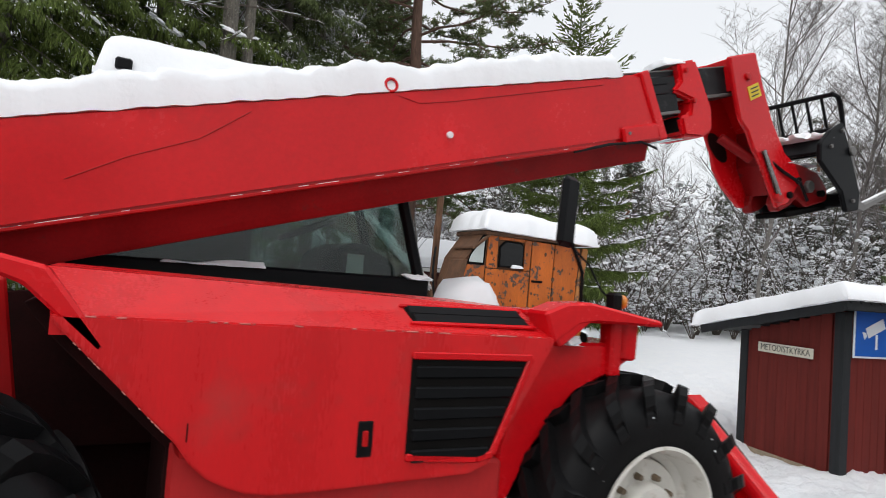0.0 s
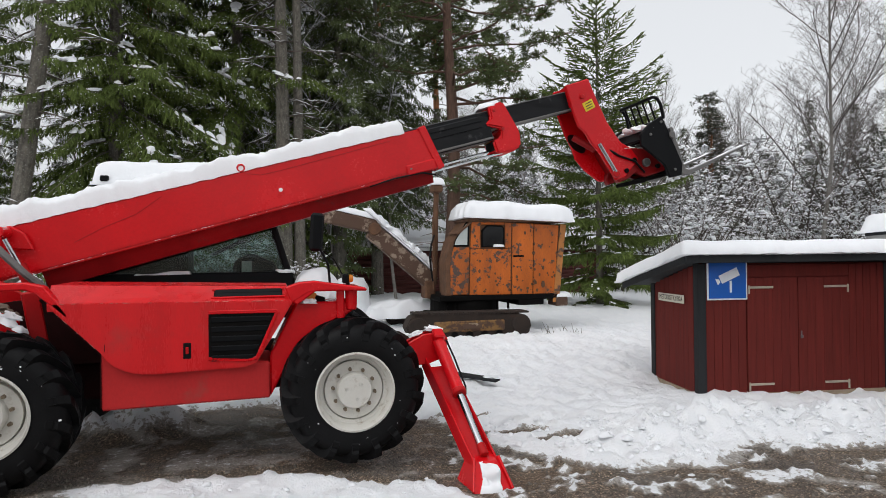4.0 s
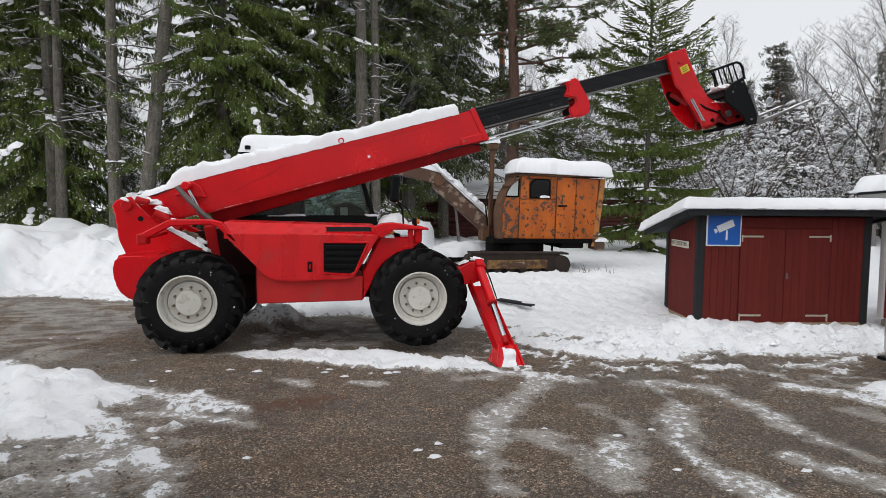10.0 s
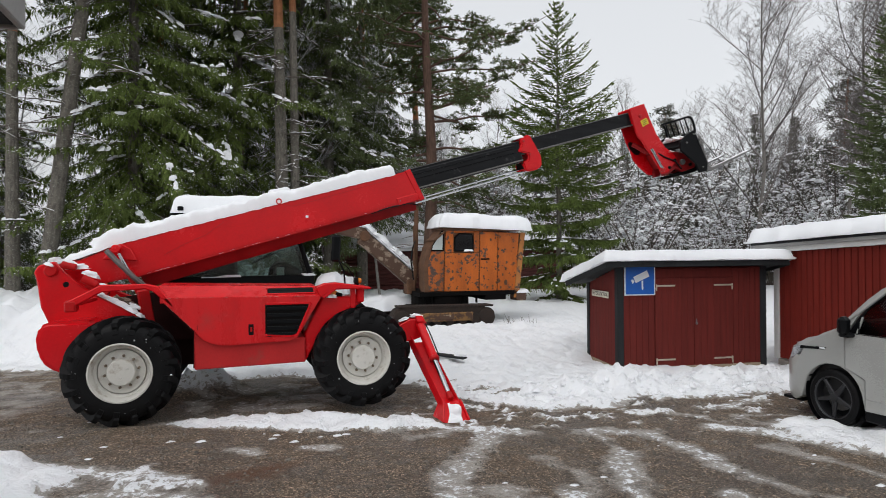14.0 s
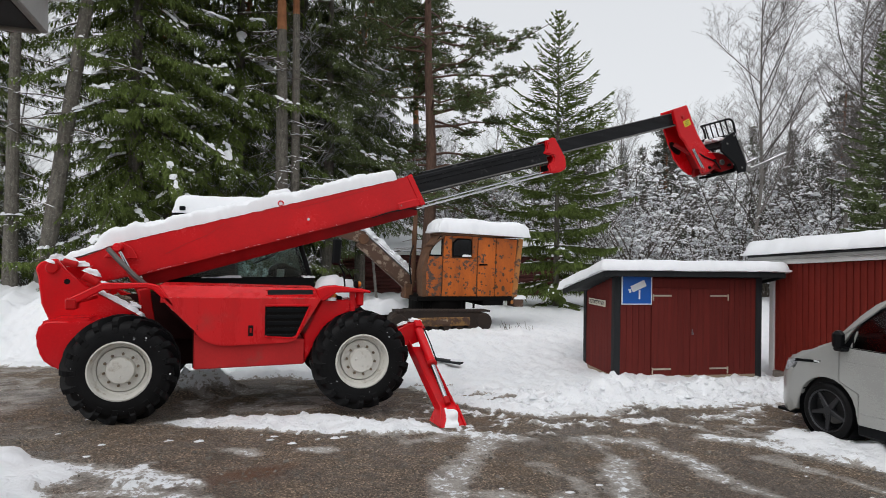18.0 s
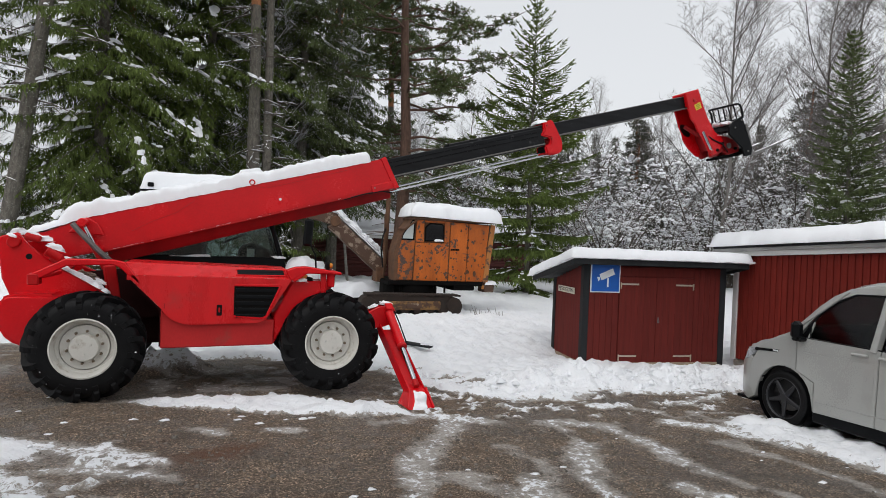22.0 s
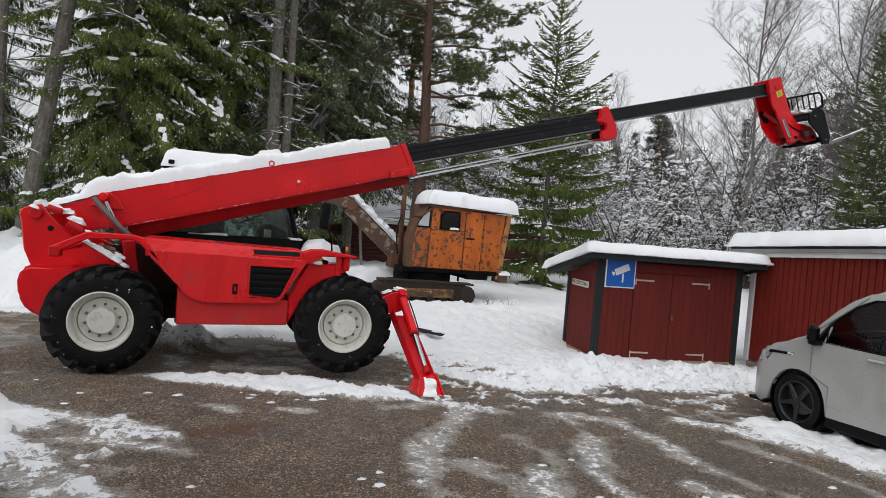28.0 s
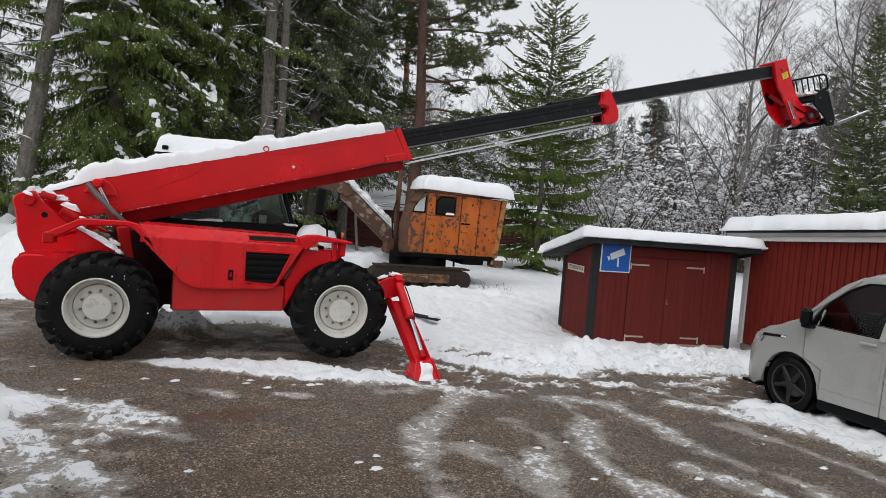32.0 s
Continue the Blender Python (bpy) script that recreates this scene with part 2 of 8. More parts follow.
# ---- mesh helpers ----
def link_mesh(name, bm, material, smooth=False, angle=35):
    me = bpy.data.meshes.new(name)
    bmesh.ops.recalc_face_normals(bm, faces=bm.faces)
    bm.to_mesh(me)
    bm.free()
    if smooth:
        for p in me.polygons:
            p.use_smooth = True
        me.set_sharp_from_angle(angle=radians(angle if material is not SNOW else 62))
    me.materials.append(material)
    return new(name, me)


def part(name, bm, material, parent, label="", smooth=False):
    ob = link_mesh(name, bm, material, smooth)
    ob.parent = parent
    base = parent
    m = Matrix()
    while base is not None:
        m = base.matrix_parent_inverse @ base.matrix_basis @ m
        base = base.parent
    ob.matrix_parent_inverse = m.inverted()
    if label:
        ob["label"] = label
    return ob


def thing(name, at, label, category, group="", kind=""):
    ob = new(name)
    ob.empty_display_size = 0.2
    ob.matrix_basis = at if isinstance(at, Matrix) else Matrix.Translation(at)
    return tagged(ob, label, category, group, kind)


def bevel(bm, w, seg=1):
    if w > 0:
        es = [e for e in bm.edges if len(e.link_faces) == 2 and e.calc_face_angle(0) > 0.4]
        bmesh.ops.bevel(bm, geom=es, offset=w, segments=seg, affect="EDGES", clamp_overlap=True)
    return bm


def add_box(bm, size, m=Matrix()):
    r = bmesh.ops.create_cube(bm, size=1.0, matrix=m @ Matrix.Diagonal((*size, 1)))
    return r["verts"]


def box(size, m=Matrix(), w=0.01):
    bm = bmesh.new()
    add_box(bm, size, m)
    return bevel(bm, w)


def box_between(a, b, w=0.01):
    a, b = Vector(a), Vector(b)
    c, s = (a + b) / 2, b - a
    return box([abs(v) for v in s], Matrix.Translation(c), w)


def prism(poly, depth, m=Matrix(), w=0.01, seg=1):
    """A polygon in the x-z plane, extruded along y from 0 to depth."""
    bm = bmesh.new()
    f = [bm.verts.new((x, 0, z)) for x, z in poly]
    g = [bm.verts.new((x, depth, z)) for x, z in poly]
    bm.faces.new(f)
    bm.faces.new(g[::-1])
    for i in range(len(poly)):
        j = (i + 1) % len(poly)
        bm.faces.new((f[i], g[i], g[j], f[j]))
    bmesh.ops.recalc_face_normals(bm, faces=bm.faces)
    bevel(bm, w, seg)
    bm.transform(m)
    return bm


def add_rod(bm, a, b, r0, r1=None, seg=12, cap=True):
    a, b = Vector(a), Vector(b)
    d = b - a
    m = Matrix.Translation((a + b) / 2) @ d.to_track_quat("Z", "Y").to_matrix().to_4x4()
    bmesh.ops.create_cone(bm, cap_ends=cap, segments=seg, radius1=r0, radius2=r0 if r1 is None else r1, depth=d.length, matrix=m)


def rod(a, b, r0, r1=None, seg=12, w=0.0):
    bm = bmesh.new()
    add_rod(bm, a, b, r0, r1, seg)
    return bevel(bm, w)


def beam(a, b, wy, wz, w=0.01, up=(0, 0, 1)):
    """A box beam from a to b, wy wide and wz high."""
    a, b = Vector(a), Vector(b)
    d = (b - a).normalized()
    side = Vector(up).cross(d).normalized()
    top = d.cross(side)
    m = Matrix((d, side, top)).transposed().to_4x4()
    m.translation = (a + b) / 2
    return box(((b - a).length, wy, wz), m, w)


def tube(pts, r, seg=8):
    bm = bmesh.new()
    rings = []
    pts = [Vector(p) for p in pts]
    for i, p in enumerate(pts):
        d = (pts[min(i + 1, len(pts) - 1)] - pts[max(i - 1, 0)]).normalized()
        u = d.orthogonal().normalized()
        if rings:
            u = (last - d * last.dot(d)).normalized()
        last = u
        v = d.cross(u)
        rings.append([bm.verts.new(p + (u * math.cos(k * math.tau / seg) + v * math.sin(k * math.tau / seg)) * r) for k in range(seg)])
    for a, b in zip(rings, rings[1:]):
        for k in range(seg):
            bm.faces.new((a[k], a[(k + 1) % seg], b[(k + 1) % seg], b[k]))
    bm.faces.new(rings[0][::-1])
    bm.faces.new(rings[-1])
    return bm


def lathe(profile, seg=48):
    """Profile of (r, y) turned round the y axis."""
    bm = bmesh.new()
    rings = []
    for r, y in profile:
        rings.append([bm.verts.new((r * math.cos(k * math.tau / seg), y, r * math.sin(k * math.tau / seg))) for k in range(seg)])
    for a, b in zip(rings, rings[1:]):
        for k in range(seg):
            bm.faces.new((a[k], a[(k + 1) % seg], b[(k + 1) % seg], b[k]))
    if profile[0][0] > 1e-4:
        pass
    bmesh.ops.remove_doubles(bm, verts=bm.verts, dist=1e-5)
    return bm


def snow_slab(length, width, height, m=Matrix(), rough=0.05, nx=40, ny=12, lip=0.04, seed=0.0, wave=1.0):
    """A pillow of snow: flat below, rounded at the rim, uneven above. Origin at the middle of its underside."""
    bm = bmesh.new()
    grid = []
    for i in range(nx + 1):
        row = []
        for j in range(ny + 1):
            u, v = 2 * i / nx - 1, 2 * j / ny - 1
            e = min((1 - abs(u)) * length / 2, (1 - abs(v)) * width / 2)
            rim = min(1.0, e / (height * 0.7))
            k = math.sqrt(max(0.0, 1 - (1 - rim) ** 2))
            x, y = u * length / 2, v * width / 2
            nz = noise.noise((x * 1.7 * wave + seed, y * 2.2 * wave, seed)) + 0.5 * noise.noise((x * 5 + seed, y * 5, seed))
            edge = noise.noise((x * 4 + seed, y * 4, 3 + seed)) * lip * (1 - rim)
            row.append(bm.verts.new((x + edge * (1 if abs(u) > 0.9 else 0), y + edge, height * (0.12 + 0.88 * k) * (1 + rough * 3 * nz))))
        grid.append(row)
    low = [[bm.verts.new((2 * v.co.x * 0.5, v.co.y, -0.002 - 0.015 * abs(noise.noise((v.co.x * 6 + seed, v.co.y * 6, 9))))) if i in (0, nx) or j in (0, ny) else None for j, v in enumerate(row)] for i, row in enumerate(grid)]
    for i in range(nx):
        for j in range(ny):
            bm.faces.new((grid[i][j], grid[i + 1][j], grid[i + 1][j + 1], grid[i][j + 1]))
    ring = [(i, 0) for i in range(nx)] + [(nx, j) for j in range(ny)] + [(i, ny) for i in range(nx, 0, -1)] + [(0, j) for j in range(ny, 0, -1)]
    for a, b in zip(ring, ring[1:] + ring[:1]):
        bm.faces.new((grid[a[0]][a[1]], low[a[0]][a[1]], low[b[0]][b[1]], grid[b[0]][b[1]]))
    bm.faces.new([low[i][j] for i, j in ring])
    bm.transform(m)
    return bm


def snow_lump(rx, ry, rz, seed=0.0, rough=0.3):
    """An uneven clod of snow, flattened below. Origin at the middle of its underside."""
    bm = bmesh.new()
    bmesh.ops.create_icosphere(bm, subdivisions=3, radius=1.0)
    for v in bm.verts:
        n = noise.noise((v.co.x * 1.6 + seed * 3.1, v.co.y * 1.6, v.co.z * 1.6)) + 0.6 * noise.noise((v.co.x * 4 + seed, v.co.y * 4, v.co.z * 4 + seed))
        k = 1 + rough * 1.6 * n
        v.co = Vector((v.co.x * rx * k, v.co.y * ry * k, (v.co.z if v.co.z > 0 else v.co.z * 0.15) * rz * k))
    return bm


def mesh_np(name, verts, faces, material, smooth=False):
    me = bpy.data.meshes.new(name)
    me.from_pydata([tuple(v) for v in verts], [], faces)
    me.materials.append(material)
    if smooth:
        for p in me.polygons:
            p.use_smooth = True
    return me


# ---- ground ----
def plane_z(x, y):
    return 0.03 - 0.024 * x - 0.029 * y
def sstep(a, b, x):
    t = min(1.0, max(0.0, (x - a) / (b - a)))
    return t * t * (3 - 2 * t)


def seg_dist(x, y, pts):
    best = 1e9
    for (ax, ay), (bx, by) in zip(pts, pts[1:]):
        dx, dy = bx - ax, by - ay
        t = min(1.0, max(0.0, ((x - ax) * dx + (y - ay) * dy) / (dx * dx + dy * dy)))
        best = min(best, math.hypot(x - ax - t * dx, y - ay - t * dy))
    return best


BANK_X = [-30, -12, -4, -1.5, 0.0, 2.3, 3.2, 4.1, 4.5, 5.0, 6.0, 7.0, 8.2, 9.6, 14, 40]
BANK_Y = [5.8, 5.8, 5.5, 4.6, 3.1, 2.9, 2.4, 1.4, 0.35, -0.45, -0.6, -0.35, -0.5, -0.6, -0.7, -0.7]
# worn slush left by tyres: points along each streak, half width, how much snow
STREAKS = [([(4.15, -1.35), (3.83, -2.0), (3.42, -2.5), (3.12, -3.1), (2.95, -3.75), (2.9, -4.3)], 0.17, 0.64),
           ([(4.1, -2.45), (4.32, -3.05), (4.28, -3.4)], 0.05, 0.56), ([(3.5, -3.35), (3.7, -3.75), (3.72, -4.2)], 0.20, 0.56), ([(4.05, -3.65), (3.9, -4.0)], 0.22, 0.66),
           ([(5.2, -1.8), (5.08, -2.7), (4.6, -3.5), (4.47, -4.1), (4.57, -4.65), (4.6, -5.6)], 0.14, 0.68),
           ([(5.2, -1.88), (5.72, -2.0), (5.82, -2.8), (5.75, -3.5), (5.85, -4.0), (6.0, -4.3), (6.1, -5.6)], 0.13, 0.67),
           ([(5.3, -3.95), (5.45, -4.3), (5.62, -4.6)], 0.09, 0.74), ([(3.2, -1.5), (4.0, -1.05), (4.6, -1.7)], 0.12, 0.58),
           ([(6.45, -1.05), (7.0, -1.5)], 0.09, 0.72), ([(6.75, -2.0), (7.35, -2.6), (7.5, -3.2)], 0.14, 0.76), ([(6.8, -3.0), (7.0, -4.0), (7.1, -5.5)], 0.12, 0.6),
           ([(7.4, -1.6), (8.1, -1.75)], 0.10, 0.66), ([(8.4, -0.85), (7.6, -1.2)], 0.10, 0.7), ([(-0.3, -1.6), (0.25, -1.98), (0.55, -2.08), (0.74, -2.25), (0.98, -2.42)], 0.11, 0.74), ([(-0.2, -2.5), (0.3, -2.5), (0.84, -2.76), (1.12, -2.9)], 0.08, 0.66),
           ([(-0.25, -2.6), (0.1, -3.0), (0.41, -3.42), (0.67, -3.8)], 0.12, 0.70), ([(-0.1, -2.9), (0.2, -3.6), (0.5, -4.6)], 0.2, 0.62), ([(1.3, -1.45), (1.5, -1.6)], 0.06, 0.66), ([(2.0, -1.55), (2.25, -1.6)], 0.07, 0.7)]


def snow_cover(x, y):
    """How much snow lies there: 0 bare, about 0.5 slush, 1 snow."""
    n1 = noise.noise((x * 0.9, y * 0.9, 2.0))
    n2 = noise.noise((x * 3.1, y * 3.1, 5.0))
    n3 = noise.noise((x * 9.0, y * 9.0, 8.0))
    w = 0.25 * n1 + 0.16 * n2 + 0.09 * n3
    s = sstep(-0.35, 0.12, y - float(np.interp(x, BANK_X, BANK_Y)) + w)
    if x < 13 and y > -7:
        u, v = (x - 2.1) * 0.966 - (y + 0.47) * -0.259, (x - 2.1) * 0.259 + (y + 0.47) * 0.966
        strip = 1 - math.hypot(u / 1.6, v / 0.46)
        s = max(s, sstep(-0.12, 0.22, strip + 0.9 * w))
        patch = min(-0.05 - x, y + 3.05, -0.65 * (x + 0.2) - 0.76 * (y + 1.85)) + 0.15
        s = max(s, sstep(-0.1, 0.3, patch + 1.2 * w))
        sl = min(0.75 - x, y + 4.8, -1.55 - y - 0.40 * x)
        s = max(s, min(0.86, 0.42 + 0.85 * max(0.0, n2 + 0.5 * n3 + 0.1)) * sstep(-0.3, 0.3, sl + 1.6 * w))
        for pts, wd, much in STREAKS:
            s = max(s, much * sstep(-0.17, 0.10, wd - seg_dist(x, y, pts) + 0.75 * w))
        van = min(x - 7.35, 8.75 - x, y + 6.5, -1.75 - y)
        s = max(s, 0.95 * sstep(-0.1, 0.3, van + 1.3 * w))
        s = max(s, (0.32 + 0.48 * sstep(-2.3, -1.3, y)) * sstep(0.1, 0.33, n2 * 0.6 + n3 * 0.5 - 0.14 + 0.25 * sstep(-4, -1, y)) * sstep(-6.5, -3, y) * (0.25 + 0.75 * sstep(2.2, 4.2, x)))
        left = min(-0.9 - x, y + 0.6, 5 - y)
        s = max(s, 0.52 * sstep(-0.2, 0.4, left + 2.5 * w) * sstep(-0.2, 0.25, n2 + 0.4 * n1 + 0.15))
    for px, py, pa, pb in ((4.55, 0.85, 0.55, 0.12), (5.2, 0.45, 0.4, 0.08), (4.4, 1.75, 0.45, 0.10)):
        s *= 1 - 0.75 * sstep(-0.3, 0.3, 1 - math.hypot((x - px) / pa, (y - py) / pb) + 1.5 * w)
    heap = 1 - math.hypot((x - 0.75) / 0.8, (y - 2.0) / 0.6)
    under = 1 - math.hypot((x - 1.55) / 2.6, (y - 1.35) / 1.35)
    s *= 1 - 0.62 * sstep(-0.15, 0.15, under + 0.6 * w)
    s = max(s, 0.60 * sstep(0.0, 0.35, under + 0.3 * w) * sstep(-0.25, 0.2, n2 + 0.5 * n3 + 0.3 * n1))
    s = max(s, 0.80 * sstep(0.0, 0.4, heap + 0.8 * w))
    return s


def ground_z(x, y, s=None):
    cx, cy = min(14.0, max(-8.0, x)), min(6.5, max(-12.0, y))
    z = plane_z(cx, cy)
    z += 0.50 * sstep(2.8, 6.6, y) * sstep(-2, 4, x) + 0.15 * sstep(7, 14, y)
    if s is None:
        s = snow_cover(x, y)
    full = sstep(0.6, 1.0, s)
    n1, n2, n3 = noise.noise((x * 0.8, y * 0.8, 11)), noise.noise((x * 2.7, y * 2.7, 13)), noise.noise((x * 8, y * 8, 17))
    z += 0.012 * n1 + 0.006 * n2 + 0.012 * s * n3
    n4 = noise.noise((x * 11, y * 11, 19))
    z += full * (0.05 + 0.05 * n1 + 0.075 * n2 + 0.048 * n3 + 0.014 * n4)
    # ploughed ridge before the shed, and the high bank on the far side of the drive
    ridge = y - float(np.interp(x, BANK_X, BANK_Y))
    if 4.6 < x < 11.5:
        z += 0.17 * math.exp(-((ridge - 0.75) / 0.5) ** 2) * (1 + 0.6 * n2 + 0.45 * n3 + 0.16 * n4) * sstep(4.6, 6.5, x)
    if x < 0.5:
        z += 1.0 * sstep(0.2, 2.2, ridge + 0.5 * n1) * (1 + 0.3 * n1 + 0.15 * n2) * sstep(0.5, -2.5, x) * (1 - 0.6 * sstep(4, 12, ridge))
    z -= 0.05 * math.exp(-((x - 3.95) ** 2 + (y + 0.6) ** 2) / 0.8)
    u = 1 - math.hypot((x - 0.75) / 0.85, (y - 2.0) / 0.6)
    z += 0.22 * sstep(0, 0.6, u) * (1 + 0.9 * n2 + 0.5 * n3)
    v = 1 - math.hypot((x + 1.0) / 1.0, (y + 1.9) / 1.1)
    z += 0.10 * sstep(0, 0.7, v) * (1 + 0.6 * n2)
    return z


def ground_mat():
    m = bpy.data.materials.new("gravel_and_snow")
    m.use_nodes = True
    n, l = m.node_tree.nodes, m.node_tree.links
    b = n["Principled BSDF"]
    co = n.new("ShaderNodeTexCoord")

    def nz(scale, detail=6, rough=0.6):
        t = n.new("ShaderNodeTexNoise")
        t.inputs["Scale"].default_value, t.inputs["Detail"].default_value, t.inputs["Roughness"].default_value = scale, detail, rough
        l.new(co.outputs["Object"], t.inputs["Vector"])
        return t.outputs[0]

    def ramp(v, *stops):
        r = n.new("ShaderNodeValToRGB")
        e = r.color_ramp.elements
        e[0].position, e[0].color = stops[0][0], (*stops[0][1], 1)
        e[1].position, e[1].color = stops[-1][0], (*stops[-1][1], 1)
        for p, c in stops[1:-1]:
            e.new(p).color = (*c, 1)
        l.new(v, r.inputs[0])
        return r.outputs[0]

    def mix(f, a, c, kind="MIX"):
        x = n.new("ShaderNodeMix")
        x.data_type, x.blend_type = "RGBA", kind
        if isinstance(f, float):
            x.inputs["Factor"].default_value = f
        else:
            l.new(f, x.inputs["Factor"])
        l.new(a, x.inputs["A"]), l.new(c, x.inputs["B"])
        return x.outputs["Result"]

    def math_(op, a, c):
        x = n.new("ShaderNodeMath")
        x.operation = op
        for k, v in enumerate((a, c)):
            if isinstance(v, float):
                x.inputs[k].default_value = v
            else:
                l.new(v, x.inputs[k])
        return x.outputs[0]

    at = n.new("ShaderNodeAttribute")
    at.attribute_name = "snow"
    snow = at.outputs["Fac"]
    broad, mid, fine = nz(0.7), nz(4.0), nz(110.0, 4, 0.7)
    crisp, grit = nz(13.0, 8, 0.7), nz(38.0, 5, 0.7)
    vor = n.new("ShaderNodeTexVoronoi")
    vor.inputs["Scale"].default_value = 75
    l.new(co.outputs["Object"], vor.inputs["Vector"])
    gravel = ramp(fine, (0.26, (0.075, 0.062, 0.052)), (0.48, (0.205, 0.175, 0.149)), (0.64, (0.350, 0.310, 0.272)), (0.76, (0.68, 0.65, 0.61)))
    stone = ramp(vor.outputs["Color"], (0.22, (0.34, 0.33, 0.32)), (0.66, (1.05, 1.03, 1.0)), (0.90, (2.9, 2.8, 2.7)))
    gravel = mix(0.9, gravel, stone, "MULTIPLY")
    earth = mix(1.0, ramp(mid, (0.35, (0.66, 0.64, 0.62)), (0.7, (1.14, 1.08, 1.01))), ramp(grit, (0.36, (0.55, 0.54, 0.53)), (0.66, (1.4, 1.36, 1.30))), "MULTIPLY")
    bare = mix(1.0, gravel, earth, "MULTIPLY")
    bare = mix(1.0, bare, ramp(broad, (0.36, (0.76, 0.75, 0.75)), (0.62, (1.20, 1.17, 1.12))), "MULTIPLY")
    brown = ramp(broad, (0.52, (0.0, 0.0, 0.0)), (0.68, (1, 1, 1)))
    tan = n.new("ShaderNodeRGB")
    tan.outputs[0].default_value = (0.125, 0.072, 0.038, 1)
    bare = mix(math_("MULTIPLY", brown, 0.45), bare, tan.outputs[0])
    st = n.new("ShaderNodeAttribute")
    st.attribute_name = "stain"
    rusty = n.new("ShaderNodeRGB")
    rusty.outputs[0].default_value = (0.150, 0.070, 0.034, 1)
    bare = mix(math_("MULTIPLY", st.outputs["Fac"], ramp(crisp, (0.3, (0.25, 0.25, 0.25)), (0.6, (0.95, 0.95, 0.95)))), bare, rusty.outputs[0])
    slush = ramp(grit, (0.3, (0.36, 0.325, 0.285)), (0.7, (0.68, 0.655, 0.62)))
    white = ramp(mid, (0.3, (0.875, 0.895, 0.925)), (0.7, (0.92, 0.93, 0.945)))
    k = math_("ADD", snow, math_("MULTIPLY", math_("SUBTRACT", mid, 0.5), 1.1))
    k = math_("ADD", k, math_("MULTIPLY", math_("SUBTRACT", crisp, 0.5), 0.55))
    k = math_("ADD", k, math_("MULTIPLY", math_("SUBTRACT", grit, 0.5), 0.25))
    k2 = math_("ADD", snow, math_("MULTIPLY", math_("SUBTRACT", crisp, 0.5), 1.2))
    k2 = math_("ADD", k2, math_("MULTIPLY", math_("SUBTRACT", grit, 0.5), 0.35))
    f1, f2 = ramp(k, (0.28, (0, 0, 0)), (0.66, (0.82, 0.82, 0.82))), ramp(k2, (0.665, (0, 0, 0)), (0.75, (1, 1, 1)))
    col = mix(f2, mix(f1, bare, slush), white)
    l.new(col, b.inputs["Base Color"])
    wet = ramp(math_("ADD", broad, math_("MULTIPLY", math_("SUBTRACT", mid, 0.5), 0.5)), (0.40, (0.30, 0.30, 0.30)), (0.58, (0.72, 0.72, 0.72)))
    sr = n.new("ShaderNodeRGB")
    sr.outputs[0].default_value = (0.8, 0.8, 0.8, 1)
    l.new(mix(f2, mix(math_("MULTIPLY", f1, 0.6), wet, sr.outputs[0]), sr.outputs[0]), b.inputs["Roughness"])
    b.inputs["Specular IOR Level"].default_value = 0.4
    bp = n.new("ShaderNodeBump")
    bp.inputs["Strength"].default_value, bp.inputs["Distance"].default_value = 0.9, 0.04
    grain = math_("ADD", math_("MULTIPLY", fine, 0.5), math_("MULTIPLY", vor.outputs["Distance"], -0.5))
    h = math_("ADD", math_("MULTIPLY", grain, math_("SUBTRACT", 1.0, math_("MULTIPLY", f2, 0.8))), math_("MULTIPLY", crisp, 0.9))
    l.new(h, bp.inputs["Height"])
    l.new(bp.outputs[0], b.inputs["Normal"])
    return m


def ground():
    def axis(lo, hi, step, far):
        a = list(np.arange(lo, hi + 1e-6, step))
        d, left, right = step, [], []
        x = lo
        while x > -far:
            d *= 1.22
            x -= d
            left.append(x)
        d, x = step, hi
        while x < far:
            d *= 1.22
            x += d
            right.append(x)
        return left[::-1] + a + right

    xs, ys = axis(-5.0, 11.5, 0.055, 900), axis(-5.8, 7.6, 0.055, 900)
    verts, cover = [], []
    for y in ys:
        for x in xs:
            s = snow_cover(x, y)
            cover.append(s)
            verts.append((x, y, ground_z(x, y, s)))
    w = len(xs)
    faces = [(j * w + i, j * w + i + 1, (j + 1) * w + i + 1, (j + 1) * w + i) for j in range(len(ys) - 1) for i in range(w - 1)]
    me = mesh_np("ground", verts, faces, ground_mat(), True)
    a = me.attributes.new("snow", "FLOAT", "POINT")
    a.data.foreach_set("value", cover)
    # a rust-brown puddle stain in the bare gravel
    a = me.attributes.new("stain", "FLOAT", "POINT")
    a.data.foreach_set("value", [sstep(0.0, 0.7, 1 - math.hypot(((x - 1.45) * 0.93 + (y + 2.3) * 0.36) / 0.75, ((y + 2.3) * 0.93 - (x - 1.45) * 0.36) / 0.26) + 0.5 * noise.noise((x * 3, y * 3, 40))) for x, y, z in verts])
    return tagged(new("ground", me), "wet gravel yard with slush and ploughed snow", "ground", kind="structure")


ground()


